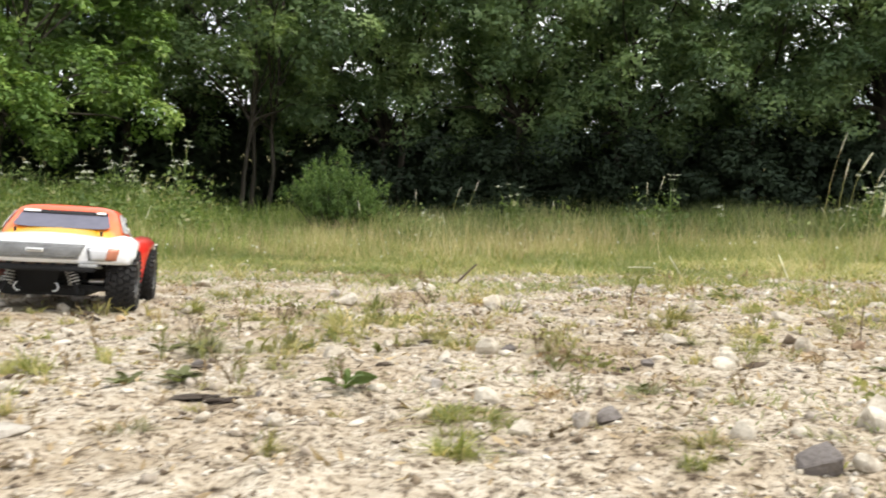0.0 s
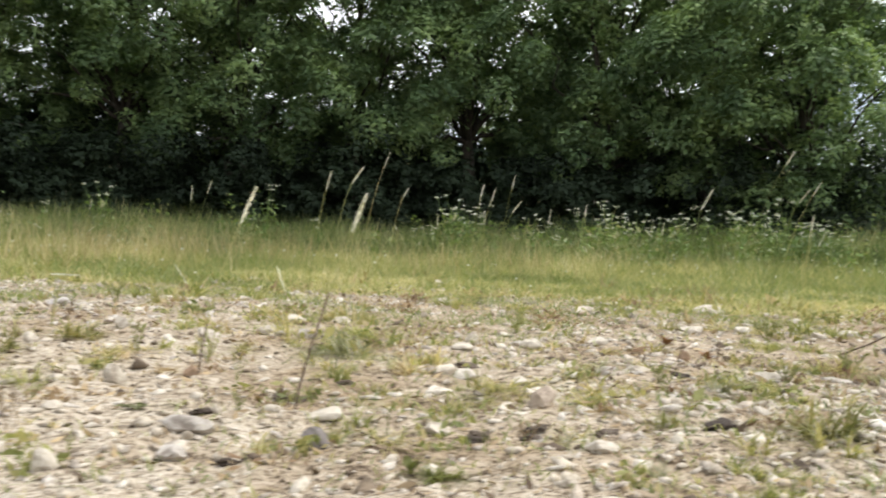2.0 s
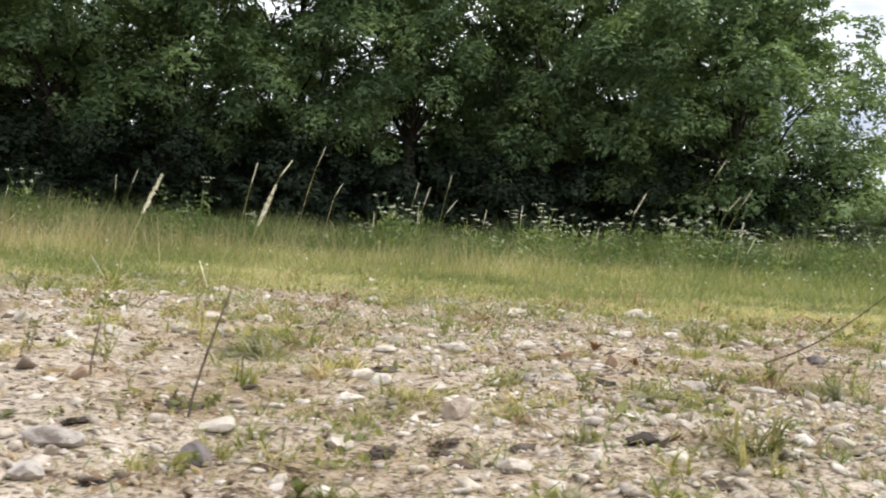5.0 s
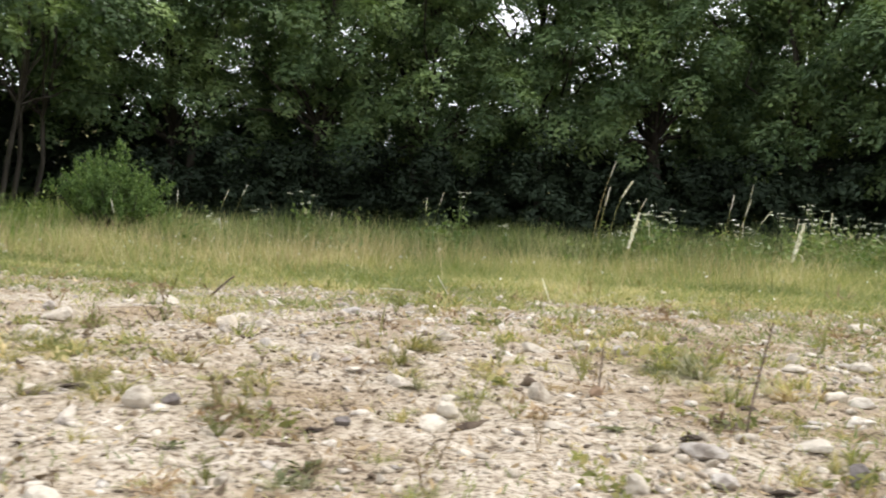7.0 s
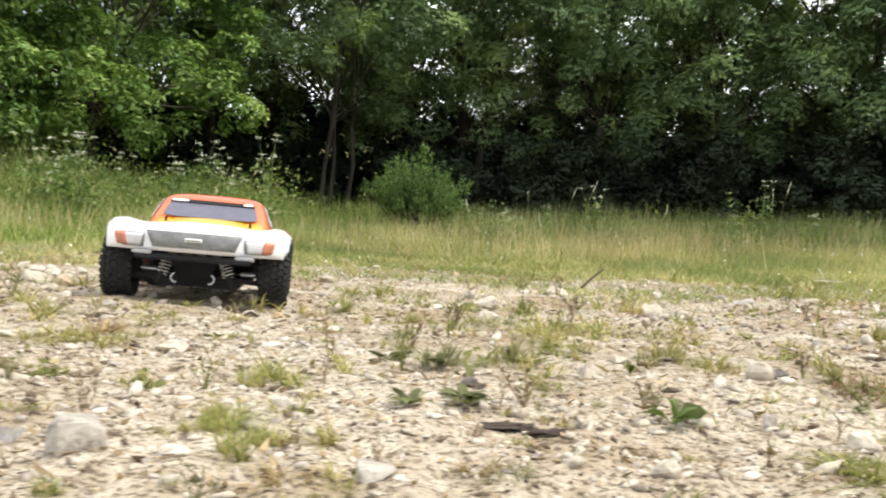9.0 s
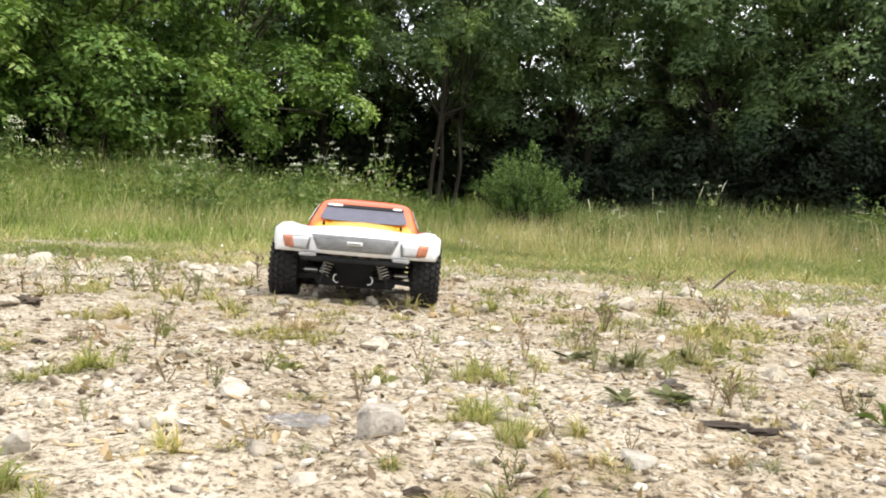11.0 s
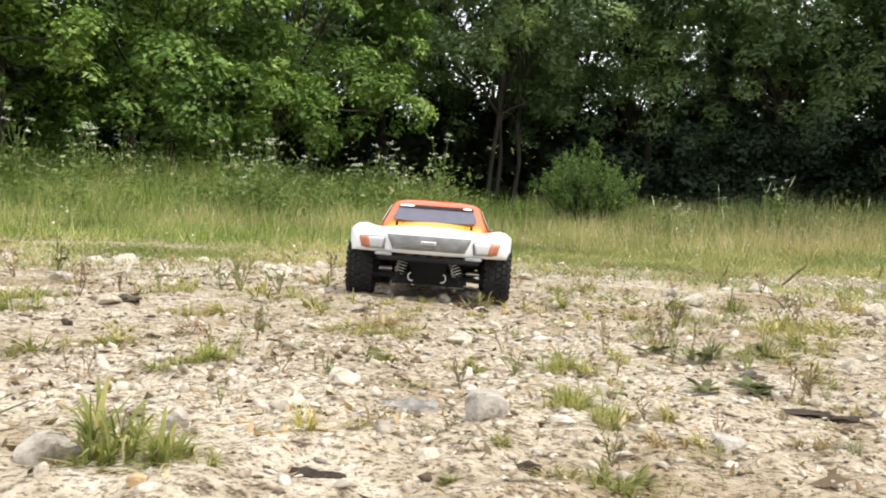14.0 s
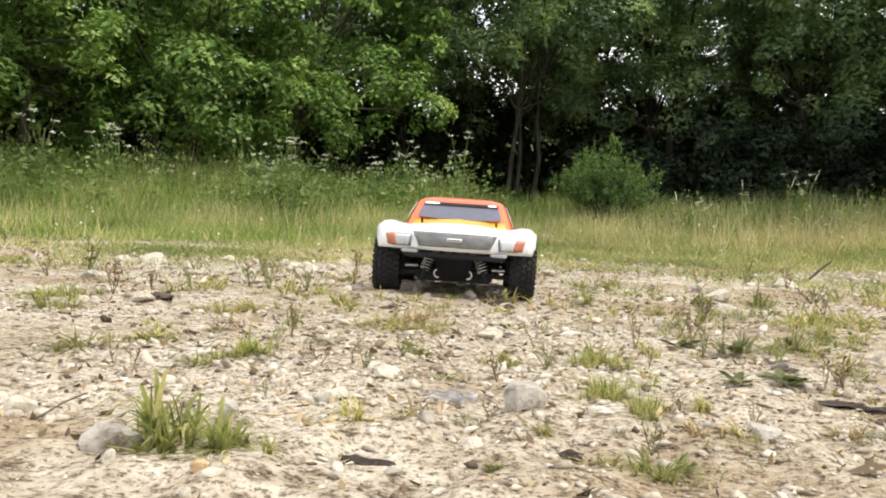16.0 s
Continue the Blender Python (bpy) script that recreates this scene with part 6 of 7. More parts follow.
# ---------------------------------------------------------------- the model truck
def paint_material():
    """Sprayed shell: white nose, then yellow through orange and red to a dark wine tail."""
    m, nodes, links, b = material("sprayed_shell", 0.28, 0.0, 0.5)
    b.inputs["Coat Weight"].default_value = 0.4
    b.inputs["Coat Roughness"].default_value = 0.12
    tc = nodes.new("ShaderNodeTexCoord")
    sep = nodes.new("ShaderNodeSeparateXYZ")
    links.new(tc.outputs["Object"], sep.inputs[0])
    n = noise_node(nodes, links, tc.outputs["Object"], 14.0, 3.0)
    wob = nodes.new("ShaderNodeMath")
    wob.operation = "MULTIPLY_ADD"
    links.new(n.outputs["Fac"], wob.inputs[0])
    wob.inputs[1].default_value = 0.03
    links.new(sep.outputs["Y"], wob.inputs[2])
    mr = nodes.new("ShaderNodeMapRange")
    mr.inputs["From Min"].default_value, mr.inputs["From Max"].default_value = -0.26, 0.12
    links.new(wob.outputs[0], mr.inputs["Value"])
    r = ramp_node(nodes, [(0.0, (0.09, 0.012, 0.02)), (0.25, (0.26, 0.014, 0.022)), (0.52, (0.66, 0.028, 0.018)), (0.72, (0.78, 0.09, 0.025)), (0.88, (0.83, 0.17, 0.03)), (0.912, (0.88, 0.48, 0.02)), (1.0, (0.90, 0.58, 0.03))])
    links.new(mr.outputs["Result"], r.inputs["Fac"])
    step = nodes.new("ShaderNodeMapRange")
    step.inputs["From Min"].default_value, step.inputs["From Max"].default_value = 0.0815, 0.0825
    side = nodes.new("ShaderNodeMath")
    side.operation = "ABSOLUTE"
    links.new(sep.outputs["X"], side.inputs[0])
    brow = nodes.new("ShaderNodeMapRange")
    brow.inputs["From Min"].default_value, brow.inputs["From Max"].default_value = 0.080, 0.094
    brow.inputs["To Min"].default_value, brow.inputs["To Max"].default_value = -0.068, 0.0
    links.new(side.outputs[0], brow.inputs["Value"])
    front = nodes.new("ShaderNodeMath")
    links.new(sep.outputs["Y"], front.inputs[0])
    links.new(brow.outputs["Result"], front.inputs[1])
    links.new(front.outputs[0], step.inputs["Value"])
    col = mix_colour(nodes, links, step.outputs["Result"], r.outputs["Color"], (0.85, 0.865, 0.90))
    dust = noise_node(nodes, links, tc.outputs["Object"], 55.0, 5.0, 0.7)
    dr = ramp_node(nodes, [(0.45, (0.0, 0.0, 0.0)), (0.8, (0.10, 0.10, 0.10))])
    links.new(dust.outputs["Fac"], dr.inputs["Fac"])
    col = mix_colour(nodes, links, dr.outputs["Color"], col, (0.5, 0.45, 0.37))
    links.new(col, b.inputs["Base Color"])
    return m


def plain(name, colour, rough=0.5, metal=0.0, spec=0.5, wear=0.25, scale=60.0):
    """A plain colour, worn and dusty at two scales."""
    m, nodes, links, b = material(name, rough, metal, spec)
    tc = nodes.new("ShaderNodeTexCoord")
    n1 = noise_node(nodes, links, tc.outputs["Object"], scale, 4.0, 0.65)
    r = ramp_node(nodes, [(0.3, tuple(c * (1 - wear) for c in colour)), (0.7, tuple(min(1, c * (1 + wear)) for c in colour))])
    links.new(n1.outputs["Fac"], r.inputs["Fac"])
    links.new(r.outputs["Color"], b.inputs["Base Color"])
    rr = nodes.new("ShaderNodeMapRange")
    rr.inputs["To Min"].default_value, rr.inputs["To Max"].default_value = max(0.02, rough - 0.1), min(1, rough + 0.15)
    links.new(n1.outputs["Fac"], rr.inputs["Value"])
    links.new(rr.outputs["Result"], b.inputs["Roughness"])
    return m


M_PAINT = paint_material()
M_WHITE = plain("white_shell", (0.85, 0.865, 0.90), 0.3, wear=0.05)
M_BLACK = plain("black_plastic", (0.015, 0.015, 0.016), 0.6, 0.0, 0.25)
M_TYRE = plain("dusty_rubber", (0.026, 0.025, 0.025), 0.85, 0.0, 0.25, wear=0.45, scale=90.0)
M_RIM = plain("black_rim", (0.025, 0.025, 0.027), 0.35)
M_STEEL = plain("bright_steel", (0.62, 0.62, 0.62), 0.3, 1.0, wear=0.1)
M_SPRING = plain("white_spring", (0.58, 0.58, 0.56), 0.45, wear=0.2)
M_GLASS = plain("smoked_window", (0.13, 0.13, 0.17), 0.3, 0.0, 0.3, 0.1)
# the side windows are clear; this pale grey stands in for their reflection
M_SIDE_GLASS = plain("reflection_pale_window", (0.55, 0.57, 0.58), 0.25, 0.0, 0.5, 0.1)
M_GRILLE = plain("grey_grille", (0.22, 0.225, 0.23), 0.5, 0.2)
M_GRILLE_BAR = plain("light_grille_mesh", (0.42, 0.425, 0.43), 0.45, 0.3)
M_LAMP = plain("headlight_print", (0.60, 0.615, 0.65), 0.3, wear=0.12)
M_ORANGE = plain("orange_print", (0.52, 0.20, 0.12), 0.35, wear=0.2)
M_RED_LAMP = plain("red_lens", (0.5, 0.02, 0.02), 0.25)
M_STICKER = plain("white_sticker", (0.78, 0.78, 0.78), 0.4, wear=0.05)


def curve_of(pairs, y):
    return float(np.interp(y, [p[0] for p in pairs], [p[1] for p in pairs]))


HALF_WIDTH = ((-0.265, 0.126), (-0.22, 0.138), (-0.163, 0.142), (-0.11, 0.137), (-0.065, 0.123), (0.05, 0.119), (0.085, 0.122), (0.115, 0.138), (0.165, 0.146), (0.225, 0.145), (0.262, 0.138))
SHOULDER = ((-0.265, 0.128), (-0.163, 0.139), (-0.09, 0.131), (0.0, 0.127), (0.085, 0.128), (0.13, 0.133), (0.17, 0.1355), (0.22, 0.1335), (0.25, 0.129), (0.262, 0.123))
MIDDLE = ((-0.265, 0.120), (-0.1, 0.121), (0.0, 0.138), (0.06, 0.1460), (0.085, 0.1435), (0.15, 0.1355), (0.22, 0.1295), (0.25, 0.126), (0.262, 0.123))
SILL = ((-0.265, 0.080), (-0.235, 0.068), (-0.225, 0.066), (-0.10, 0.042), (0.0, 0.040), (0.10, 0.046), (0.222, 0.084), (0.262, 0.087))
FRONT_AXLE, REAR_AXLE, HUB, RADIUS = 0.165, -0.163, 0.054, 0.054


def nose_back(x, y):
    """How far the front sweeps back towards its corners."""
    return y - 0.045 * (x / 0.146) ** 2 * float(smooth01(0.17, 0.262, y))


def shell_ring(y):
    w, zt, zc, z0 = (curve_of(c, y) for c in (HALF_WIDTH, SHOULDER, MIDDLE, SILL))
    for axle, rad in ((FRONT_AXLE, 0.066), (REAR_AXLE, 0.068)):
        d = abs(y - axle)
        if d < rad:
            z0 = max(z0, HUB + math.sqrt(rad * rad - d * d) * 0.82)
    z0 = min(z0, zt - 0.018)
    return [(w - 0.002, z0), (w, z0 + 0.3 * (zt - z0)), (w, z0 + 0.65 * (zt - z0)), (w - 0.004, zt - 0.007), (w - 0.012, zt - 0.001), (w - 0.026, zt + 0.001),
            (w - 0.042, zt - 0.003), (w - 0.056, 0.5 * (zt + zc) - 0.004), (0.058, zc - 0.002), (0.03, zc), (0.0, zc + 0.001)]


def build_truck():
    truck = new("radio_controlled_truck")

    # shell
    bm = bmesh.new()
    rows = []
    ys = sorted(set([0.262 - 0.524 * i / 60 for i in range(61)] + [0.08, 0.083]))
    for y in ys:
        half = shell_ring(y)
        pts = [(x, z) for x, z in half] + [(-x, z) for x, z in reversed(half[:-1])]
        rows.append([bm.verts.new((x, nose_back(x, y), z)) for x, z in pts])
    for a, b in zip(rows, rows[1:]):
        for j in range(len(a) - 1):
            bm.faces.new((a[j], a[j + 1], b[j + 1], b[j]))
    bmesh.ops.recalc_face_normals(bm, faces=bm.faces)
    bmesh.ops.solidify(bm, geom=bm.faces[:], thickness=0.0014)
    part("body_shell", bm, M_PAINT, truck, "white nose fading through yellow, orange and red", True)

    # a panel that follows the nose
    def nose_patch(name, xt0, xt1, xb0, xb1, z0, z1, mat, proud, parent, label="", nx=14, nz=4):
        bm = bmesh.new()
        g = []
        for k in range(nz + 1):
            s = k / nz
            row = []
            for i in range(nx + 1):
                x = (xb0 + (xb1 - xb0) * i / nx) * (1 - s) + (xt0 + (xt1 - xt0) * i / nx) * s
                z = z0 + (z1 - z0) * s
                bulge = 0.006 * math.sin(math.pi * min(max((z - 0.086) / 0.042, 0), 1))
                row.append(bm.verts.new((x, nose_back(x, 0.2625) + bulge - 0.0028 * s * s * (proud == 0) + proud, z)))
            g.append(row)
        for a, b in zip(g, g[1:]):
            for i in range(nx):
                bm.faces.new((a[i], a[i + 1], b[i + 1], b[i]))
        bmesh.ops.recalc_face_normals(bm, faces=bm.faces)
        bmesh.ops.solidify(bm, geom=bm.faces[:], thickness=0.0012)
        return part(name, bm, mat, parent, label, True)

    nose_patch("nose_panel", -0.1375, 0.1375, -0.1378, 0.1378, 0.086, 0.1235, M_WHITE, 0.0, truck, "white front panel", 28, 6)
    grille = nose_patch("grille", -0.074, 0.074, -0.062, 0.062, 0.0925, 0.1180, M_GRILLE, 0.0022, truck, "grey mesh grille")
    bm = bmesh.new()
    for s in range(-1, 2, 2):
        for i in range(34):
            x0 = -0.085 + i * 0.005
            pts = []
            for q in (0.0, 1.0):
                z = 0.093 + 0.0245 * q
                x = x0 + s * 0.020 * (q - 0.5)
                lim = 0.062 + 0.012 * q - 0.002
                pts.append((max(-lim, min(lim, x)), z))
            if abs(pts[0][0] - pts[1][0]) < 0.008:
                continue
            vs = []
            for x, z in pts:
                bulge = 0.006 * math.sin(math.pi * (z - 0.086) / 0.042)
                yy = nose_back(x, 0.2625) + bulge + 0.0038
                vs += [bm.verts.new((x - 0.0005, yy, z)), bm.verts.new((x + 0.0005, yy, z))]
            bm.faces.new((vs[0], vs[1], vs[3], vs[2]))
    bmesh.ops.solidify(bm, geom=bm.faces[:], thickness=0.0006)
    part("grille_mesh", bm, M_GRILLE_BAR, grille, "light crossing bars")
    nose_patch("emblem", -0.013, 0.013, -0.013, 0.013, 0.1030, 0.1090, M_STICKER, 0.0052, grille, "plain pale grey badge", 4, 2)
    nose_patch("emblem_bar", -0.011, 0.011, -0.011, 0.011, 0.1050, 0.1070, M_GRILLE, 0.0068, grille, "grey bar", 4, 2)
    for s in (-1, 1):
        a, b, c = sorted((s * 0.078, s * 0.110)), sorted((s * 0.080, s * 0.108)), sorted((s * 0.106, s * 0.124))
        lamp = nose_patch("headlight", s * 0.078 if s > 0 else -0.112, 0.112 if s > 0 else -0.078, a[0] + 0.004 * (s > 0), a[1] - 0.004 * (s < 0), 0.0925, 0.1115, M_LAMP, 0.0034, truck, "pale printed headlight", 8, 4)
        nose_patch("indicator", min(s * 0.107, s * 0.124), max(s * 0.107, s * 0.124), min(s * 0.103, s * 0.119), max(s * 0.103, s * 0.119), 0.0925, 0.1122, M_ORANGE, 0.0046, lamp, "orange corner print", 4, 4)
        nose_patch("lamp_outline", min(s * 0.0755, s * 0.1145), max(s * 0.0755, s * 0.1145), min(s * 0.0775, s * 0.1115), max(s * 0.0775, s * 0.1115), 0.0910, 0.1130, M_GRILLE, 0.0016, lamp, "dark outline", 8, 4)

    # cab
    levels = ((0.122, 0.080, -0.088, 0.107), (0.140, 0.068, -0.085, 0.1045), (0.158, 0.046, -0.080, 0.097), (0.174, 0.0255, -0.077, 0.091), (0.1815, 0.0155, -0.074, 0.0865), (0.1865, 0.005, -0.069, 0.078), (0.190, -0.008, -0.060, 0.060), (0.1918, -0.025, -0.045, 0.030))

    def cab_ring(z, yf, yr, hw, n=44, power=0.30):
        out = []
        for i in range(n):
            a = 2 * math.pi * i / n
            c, s = math.cos(a), math.sin(a)
            out.append((hw * math.copysign(abs(c) ** power, c), (yf + yr) / 2 + (yf - yr) / 2 * math.copysign(abs(s) ** power, s), z))
        return out
    bm = bmesh.new()
    rows = [[bm.verts.new(p) for p in cab_ring(*lv)] for lv in levels]
    for a, b in zip(rows, rows[1:]):
        for j in range(len(a)):
            k = (j + 1) % len(a)
            bm.faces.new((a[j], a[k], b[k], b[j]))
    bm.faces.new(rows[-1])
    cab = part("cab", bm, M_PAINT, truck, "orange to red cab with pillars", True)

    def pane(name, corners, mat, parent, label="", push=(0, 0, 0), n=6):
        bm = bmesh.new()
        a, b, c, d = (Vector(p) + Vector(push) for p in corners)
        g = []
        for i in range(n + 1):
            g.append([bm.verts.new(a.lerp(b, j / n).lerp(d.lerp(c, j / n), i / n)) for j in range(n + 1)])
        for i in range(n):
            for j in range(n):
                bm.faces.new((g[i][j], g[i][j + 1], g[i + 1][j + 1], g[i + 1][j]))
        rim = [v for v in bm.verts if len(v.link_edges) == 2]
        for v in rim:
            v.co = v.co.lerp(sum((e.other_vert(v).co for e in v.link_edges), Vector()) / 2, 0.5)
        bmesh.ops.recalc_face_normals(bm, faces=bm.faces)
        bmesh.ops.solidify(bm, geom=bm.faces[:], thickness=0.001)
        return part(name, bm, mat, parent, label)
    wind = pane("windscreen", ((-0.084, 0.0665, 0.1440), (0.084, 0.0665, 0.1440), (0.074, 0.0265, 0.1745), (-0.074, 0.0265, 0.1745)), M_GLASS, truck, "smoked grey windscreen", (0, 0.0022, 0.0022))
    pane("sunstrip", ((-0.075, 0.0330, 0.1695), (0.075, 0.0330, 0.1695), (0.0735, 0.0255, 0.1755), (-0.0735, 0.0255, 0.1755)), M_BLACK, wind, "black band along the top", (0, 0.0035, 0.0035))
    pane("sticker", ((0.043, 0.0320, 0.1700), (0.073, 0.0320, 0.1700), (0.072, 0.0275, 0.1738), (0.043, 0.0275, 0.1738)), M_STICKER, wind, "white sticker", (0, 0.005, 0.005), 3)
    pane("sticker", ((-0.072, 0.0320, 0.1700), (-0.053, 0.0320, 0.1700), (-0.055, 0.0275, 0.1738), (-0.070, 0.0275, 0.1738)), M_STICKER, wind, "white sticker", (0, 0.005, 0.005), 3)
    for s in (-1, 1):
        pane("side_window", ((s * 0.1045, 0.048, 0.140), (s * 0.1045, -0.035, 0.140), (s * 0.0895, -0.030, 0.1765), (s * 0.0895, 0.008, 0.1765)), M_SIDE_GLASS, truck, "clear side window, pale grey painted for its reflection", (s * 0.002, 0, 0.001))
        for k in range(4):
            z = 0.136 + k * 0.010
            xx = 0.1050 - (z - 0.138) * 0.40
            pane("sticker", ((s * xx, -0.044, z), (s * xx, -0.066, z), (s * (xx - 0.0038), -0.066, z + 0.008), (s * (xx - 0.0038), -0.044, z + 0.008)), (M_GRILLE, M_STICKER, M_BLACK, M_GRILLE_BAR)[k], cab, "small sponsor sticker", (s * 0.0022, 0, 0.001), 2)
    # posts on the bonnet
    for s in (-1, 1):
        bm = bmesh.new()
        bmesh.ops.create_cone(bm, cap_ends=True, segments=10, radius1=0.003, radius2=0.0022, depth=0.011, matrix=Matrix.Translation((s * 0.072, 0.092, 0.1375)))
        part("body_post", bm, M_BLACK, truck, "black body post with clip")

    # bed: sloping louvres, side boards, tailgate, lamps
    def box(name, size, m, mat, parent, label="", bevel=0.0015):
        bm = bmesh.new()
        bmesh.ops.create_cube(bm, size=1, matrix=m @ Matrix.Diagonal((*size, 1)))
        bmesh.ops.bevel(bm, geom=bm.edges[:], offset=min(bevel, min(size) * 0.3), segments=2, affect="EDGES")
        return part(name, bm, mat, parent, label)
    cover = box("bed_cover", (0.15, 0.14, 0.003), pose(0, -0.142, 0.158, 18), M_BLACK, truck, "black sloping bed cover")
    for k in range(6):
        box("louvre", (0.14 - 0.004 * k, 0.006, 0.006), pose(0, -0.088 - 0.021 * k, 0.178 - 0.0068 * k, 18), M_BLACK, cover, "black cross slat")
    box("rear_deck", (0.20, 0.075, 0.004), pose(0, -0.225, 0.131, 4), M_BLACK, truck, "black rear deck")
    tail = box("tailgate", (0.19, 0.006, 0.052), pose(0, -0.262, 0.103, -6), M_BLACK, truck, "black tailgate")
    for k in range(4):
        box("rib", (0.18, 0.004, 0.004), pose(0, -0.267, 0.086 + 0.011 * k), M_BLACK, tail)
    for s in (-1, 1):
        box("side_board", (0.003, 0.048, 0.046), pose(s * 0.088, -0.112, 0.152, 0, s * -8), M_STICKER, truck, "white board beside the bed")
        box("tail_light", (0.032, 0.010, 0.040), pose(s * 0.113, -0.260, 0.108), M_RED_LAMP, truck, "red tail light", 0.003)
        badge = box("badge", (0.0012, 0.034, 0.034), pose(s * 0.1425, -0.205, 0.108, 0, 0, s * 4), M_STICKER, truck, "white rounded square badge", 0.0003)
        box("badge_inset", (0.0012, 0.024, 0.026), pose(s * 0.1435, -0.205, 0.108, 0, 0, s * 4), M_BLACK, badge, "black inset", 0.0003)
    bar = box("rear_bumper", (0.20, 0.010, 0.010), pose(0, -0.272, 0.066), M_BLACK, truck, "black rear bumper bar", 0.004)
    for s in (-1, 1):
        box("bracket", (0.010, 0.05, 0.008), pose(s * 0.05, -0.25, 0.064), M_BLACK, bar)

    # chassis, bumper and skid plate
    box("chassis", (0.14, 0.40, 0.016), pose(0, -0.01, 0.037), M_BLACK, truck, "black chassis tub", 0.004)
    box("gearbox", (0.07, 0.30, 0.045), pose(0, -0.01, 0.062), M_BLACK, truck, "dark electronics under the shell", 0.006)
    # two added black blocks stand in for the shade under the shell
    box("rear_dark_block", (0.15, 0.05, 0.052), pose(0, -0.10, 0.060), M_BLACK, truck, "added black block for the shade under the rear", 0.006)
    box("front_dark_block", (0.11, 0.05, 0.050), pose(0, 0.135, 0.060), M_BLACK, truck, "added black block for the shade behind the bumper", 0.006)
    bumper = box("front_bumper", (0.180, 0.014, 0.010), pose(0, 0.252, 0.0775), M_BLACK, truck, "scuffed black bumper bar", 0.004)
    for s in (-1, 1):
        box("bumper_pad", (0.030, 0.008, 0.006), pose(s * 0.078, 0.256, 0.0835), M_GRILLE_BAR, bumper, "scuffed grey end", 0.002)
    for k in range(4):
        box("bracket", (0.012, 0.012, 0.012), pose(-0.033 + 0.022 * k, 0.240, 0.0835), plain("tan_bracket", (0.20, 0.13, 0.09), 0.6) if k == 0 else bpy.data.materials["tan_bracket"], bumper, "brown bracket")
    bm = bmesh.new()
    vs = [bm.verts.new(p) for p in ((-0.034, 0.246, 0.073), (0.034, 0.246, 0.073), (0.029, 0.240, 0.052), (0.021, 0.230, 0.036), (-0.021, 0.230, 0.036), (-0.029, 0.240, 0.052))]
    bm.faces.new(vs)
    bmesh.ops.solidify(bm, geom=bm.faces[:], thickness=0.008)
    skid = part("skid_plate", bm, M_BLACK, truck, "black skid plate")
    for s in (-1, 1):
        pts = [(s * (0.027 + 0.006 * math.cos(a)), 0.246, 0.046 + 0.007 * math.sin(a)) for a in np.linspace(-2.0, 1.4, 10)]
        v, f = tube_arrays(pts, [0.0012] * 10, 6)
        part("tow_hook", mesh_np("tow_hook", v, f, M_STEEL, True), None, skid, "bright steel tow hook")

    # suspension
    for axle, sy in ((FRONT_AXLE, 1), (REAR_AXLE, -1)):
        for s in (-1, 1):
            box("lower_arm", (0.075, 0.022, 0.008), pose(s * 0.068, axle + 0.012 * sy, 0.044, 0, s * 4), M_BLACK, truck, "black lower arm", 0.003)
            box("upper_link", (0.060, 0.006, 0.006), pose(s * 0.072, axle, 0.074, 0, s * -3), M_BLACK, truck, "black upper link", 0.002)
            box("hub_carrier", (0.016, 0.024, 0.040), pose(s * 0.102, axle, 0.056), M_BLACK, truck, "black hub carrier", 0.004)
            lo, hi = Vector((s * 0.058, axle + 0.052 * sy, 0.034)), Vector((s * 0.040, axle + 0.044 * sy, 0.086))
            v, f = tube_arrays([lo, lo.lerp(hi, 0.5), hi], [0.003, 0.004, 0.004], 8)
            shock = part("shock_absorber", mesh_np("shock_absorber", v, f, M_BLACK, True), None, truck, "black damper")
            way = (hi - lo).normalized()
            side = way.cross(Vector((0, 1, 0))).normalized()
            fore = way.cross(side)
            pts = [lo.lerp(hi, 0.30 + 0.48 * q) + 0.0088 * (math.cos(2 * math.pi * 5 * q) * side + math.sin(2 * math.pi * 5 * q) * fore) for q in np.linspace(0, 1, 70)]
            v, f = tube_arrays(pts, [0.0010] * 70, 5)
            part("spring", mesh_np("spring", v, f, M_SPRING, True), None, shock, "white coil spring")
        v, f = tube_arrays([(-0.10, axle, HUB), (0, axle, HUB), (0.10, axle, HUB)], [0.004] * 3, 8)
        shaft = part("axle", mesh_np("axle", v, f, M_BLACK, True), None, truck, "black drive shaft")
        for s in (-1, 1):
            v, f = tube_arrays([(s * 0.068, axle + 0.004 * sy, HUB), (s * 0.080, axle + 0.004 * sy, HUB), (s * 0.092, axle + 0.004 * sy, HUB)], [0.0042] * 3, 8)
            part("shaft_cup", mesh_np("shaft_cup", v, f, M_STEEL, True), None, shaft, "bright steel shaft cup")
            box("tie_rod_end", (0.014, 0.005, 0.004), pose(s * 0.083, axle + 0.018 * sy, 0.0785), M_SPRING, shaft, "white rod end", 0.001)
            # added black filler, in place of the shade between wheels and chassis
            box("side_dark_block", (0.034, 0.19, 0.046), pose(s * 0.068, -0.005 * sy, 0.060), M_BLACK, truck, "added black block for the shade beside the chassis", 0.006) if sy > 0 else None
        box("shock_tower", (0.10, 0.005, 0.05), pose(0, axle + 0.018 * sy, 0.088), M_BLACK, truck, "black shock tower", 0.002)

    # wheels: one of each part, shared four times
    def lathe(profile, n):
        bm = bmesh.new()
        rows = []
        for i in range(n):
            a = 2 * math.pi * i / n
            rows.append([bm.verts.new((x, r * math.cos(a), r * math.sin(a))) for x, r in profile])
        for i in range(n):
            a, b = rows[i], rows[(i + 1) % n]
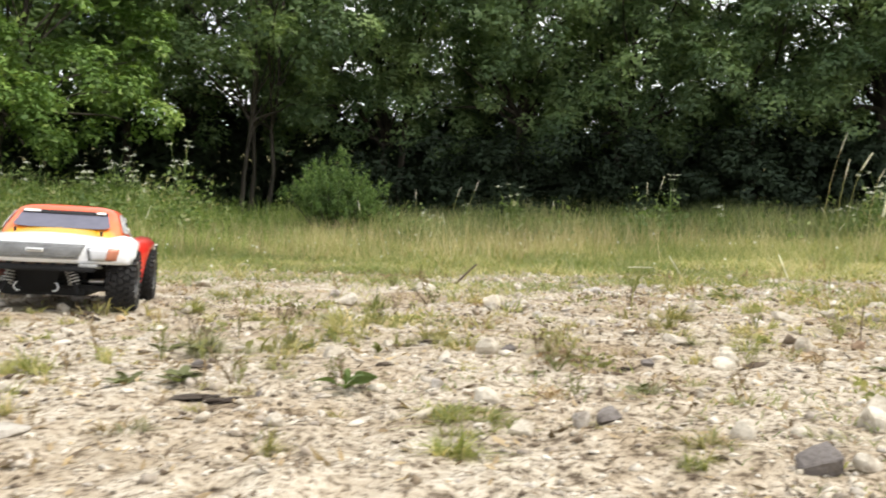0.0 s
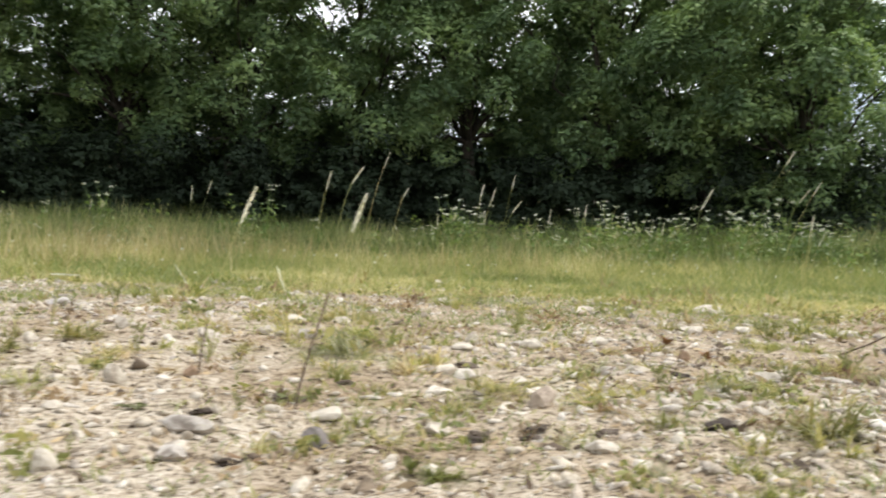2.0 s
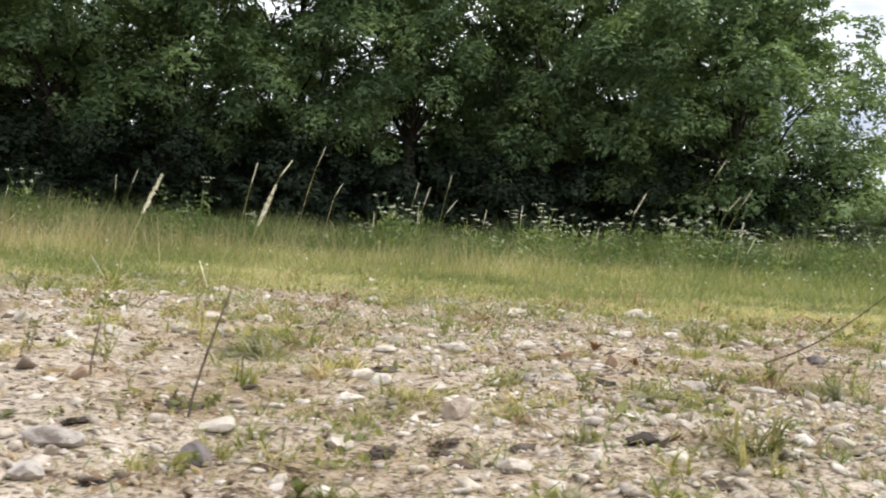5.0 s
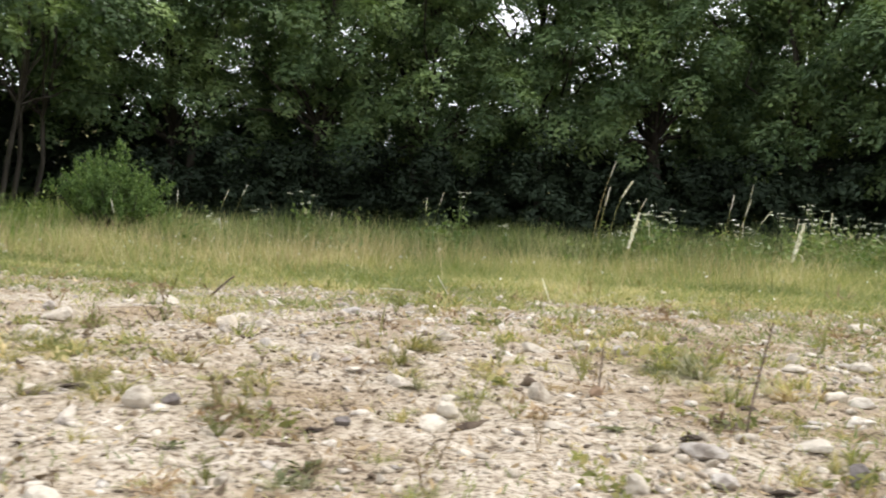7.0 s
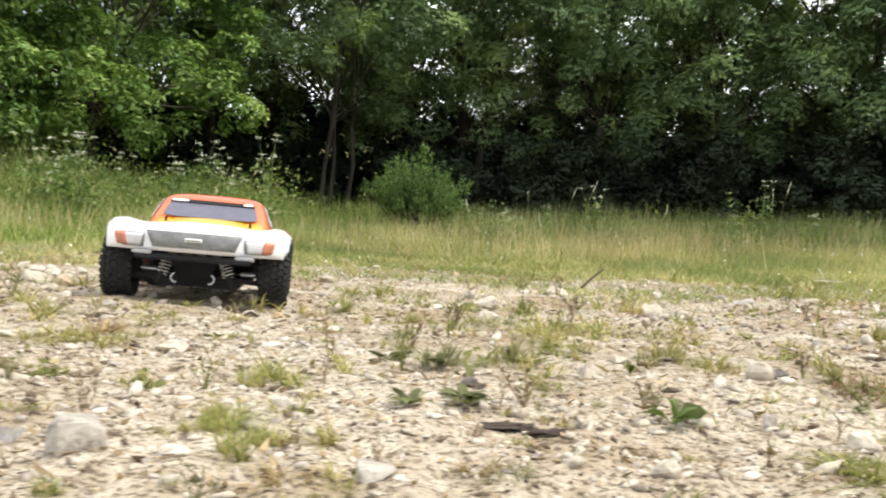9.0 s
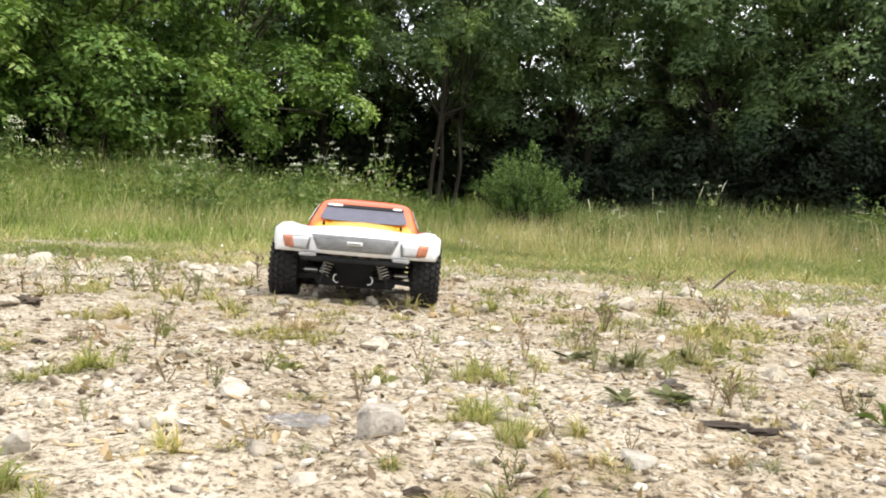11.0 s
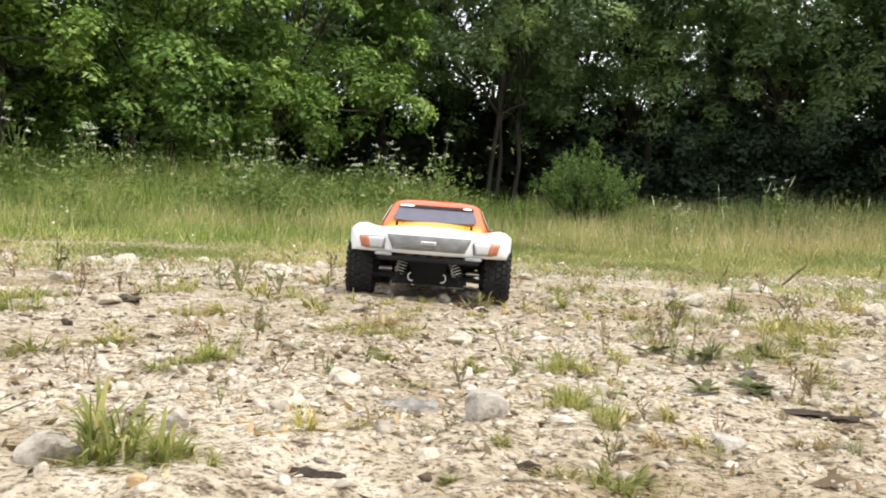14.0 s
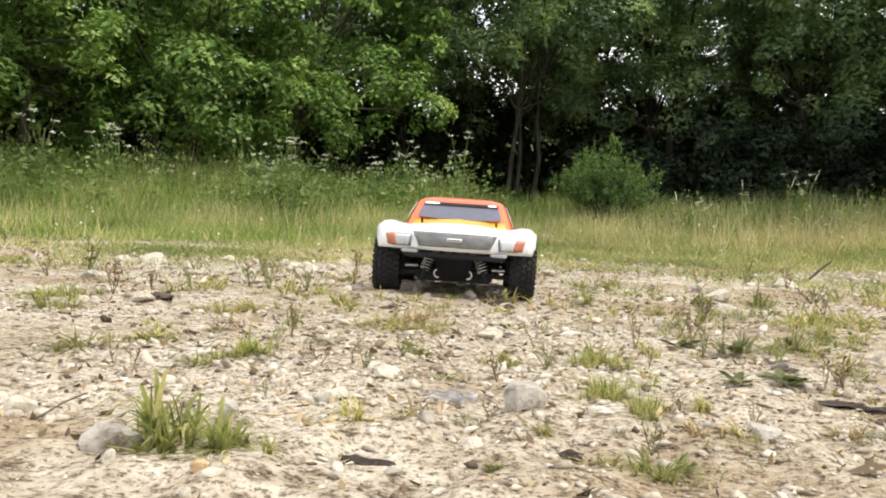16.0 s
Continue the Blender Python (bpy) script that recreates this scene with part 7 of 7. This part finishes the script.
            for j in range(len(profile) - 1):
                bm.faces.new((a[j], a[j + 1], b[j + 1], b[j]))
        return bm

    def finish(name, bm, mat, smooth=True):
        me = bpy.data.meshes.new(name)
        bmesh.ops.recalc_face_normals(bm, faces=bm.faces)
        bm.to_mesh(me)
        bm.free()
        me.materials.append(mat)
        if smooth:
            me.polygons.foreach_set("use_smooth", np.ones(len(me.polygons), bool))
        return me
    tyre_me = finish("tyre", lathe(((-0.019, 0.029), (-0.021, 0.034), (-0.0232, 0.041), (-0.0225, 0.047), (-0.019, 0.0505), (-0.012, 0.0518), (0, 0.0522), (0.012, 0.0518), (0.019, 0.0505), (0.0225, 0.047), (0.0232, 0.041), (0.021, 0.034), (0.019, 0.029), (0, 0.026), (-0.019, 0.029)), 48), M_TYRE)
    bm = bmesh.new()
    n = 30
    for row, (x, wid, rad, skew) in enumerate(((-0.019, 0.0085, 0.0505, 10), (-0.0085, 0.008, 0.0524, -14), (0.0015, 0.008, 0.0528, 14), (0.0105, 0.007, 0.0524, -14), (0.0195, 0.0085, 0.0505, 10))):
        for i in range(n):
            a = 360 * (i + 0.5 * (row % 2)) / n
            m = pose(0, 0, 0, a) @ Matrix.Translation((x, 0, rad)) @ pose(0, 0, 0, 0, (x / 0.02) * 22, skew)
            bmesh.ops.create_cube(bm, size=1, matrix=m @ Matrix.Diagonal((wid, 0.0068, 0.0042, 1)))
    tread_me = finish("tread", bm, M_TYRE, False)
    rim_me = finish("rim", lathe(((0.0205, 0.0315), (0.0215, 0.0305), (0.0195, 0.0285), (0.006, 0.0265), (0.002, 0.020), (0.004, 0.009), (0.009, 0.008), (0.0095, 0.0), ), 40), M_RIM)
    bead_me = finish("bead_ring", lathe(((0.0205, 0.0330), (0.0222, 0.0320), (0.0222, 0.0312), (0.0205, 0.0306)), 40), plain("dusty_bead", (0.30, 0.29, 0.27), 0.5, 0.4))
    bm = bmesh.new()
    for i in range(6):
        bmesh.ops.create_cube(bm, size=1, matrix=pose(0, 0, 0, 60 * i) @ Matrix.Translation((0.0065, 0, 0.0165)) @ Matrix.Diagonal((0.008, 0.006, 0.019, 1)))
    spoke_me = finish("spokes", bm, M_RIM, False)
    bm = bmesh.new()
    bmesh.ops.create_cone(bm, cap_ends=True, segments=6, radius1=0.004, radius2=0.0036, depth=0.006, matrix=Matrix.Translation((0.013, 0, 0)) @ pose(0, 0, 0, 0, 90))
    nut_me = finish("wheel_nut", bm, M_STEEL, False)
    for axle in (FRONT_AXLE, REAR_AXLE):
        for s in (1, -1):
            tyre = part("tyre", tyre_me, None, truck, "dusty black rubber tyre")
            tyre.matrix_basis = pose(s * 0.1235, axle, HUB + 0.001, 17 * s, 0, 0 if s > 0 else 180)
            for nm, me in (("tread", tread_me), ("rim", rim_me), ("bead_ring", bead_me), ("spokes", spoke_me), ("wheel_nut", nut_me)):
                part(nm, me, None, tyre)
    # the springs are half compressed
    for ob in truck.children:
        if not ob.name.startswith("tyre"):
            ob.matrix_basis = pose(0, 0, -0.004) @ ob.matrix_basis
    return tagged(truck, "white, yellow and red model truck with big tyres", "toy car")


TRUCK = build_truck()
HEADING = 194.5
front_mid, back_way = Vector((-0.683, 1.412)), Vector((-math.sin(radians(HEADING)), math.cos(radians(HEADING)))) * -1
mid = front_mid + back_way * 0.165


def ground_at(along, across):
    """Ground under a point of the truck: metres ahead of and to the right of its middle."""
    ahead = -back_way
    right = Vector((ahead.y, -ahead.x))
    p = mid + ahead * along + right * across
    return float(gz(p.x, p.y))


z_f, z_b, z_r, z_l = (sum(ground_at(a, b) for a, b in q) / 2 for q in (((0.165, 0.12), (0.165, -0.12)), ((-0.163, 0.12), (-0.163, -0.12)), ((0.165, 0.12), (-0.163, 0.12)), ((0.165, -0.12), (-0.163, -0.12))))
TRUCK.matrix_basis = pose(mid.x, mid.y, (z_f + z_b) / 2 - 0.003, math.degrees(math.atan2(z_f - z_b, 0.328)), math.degrees(math.atan2(z_l - z_r, 0.24)), HEADING)
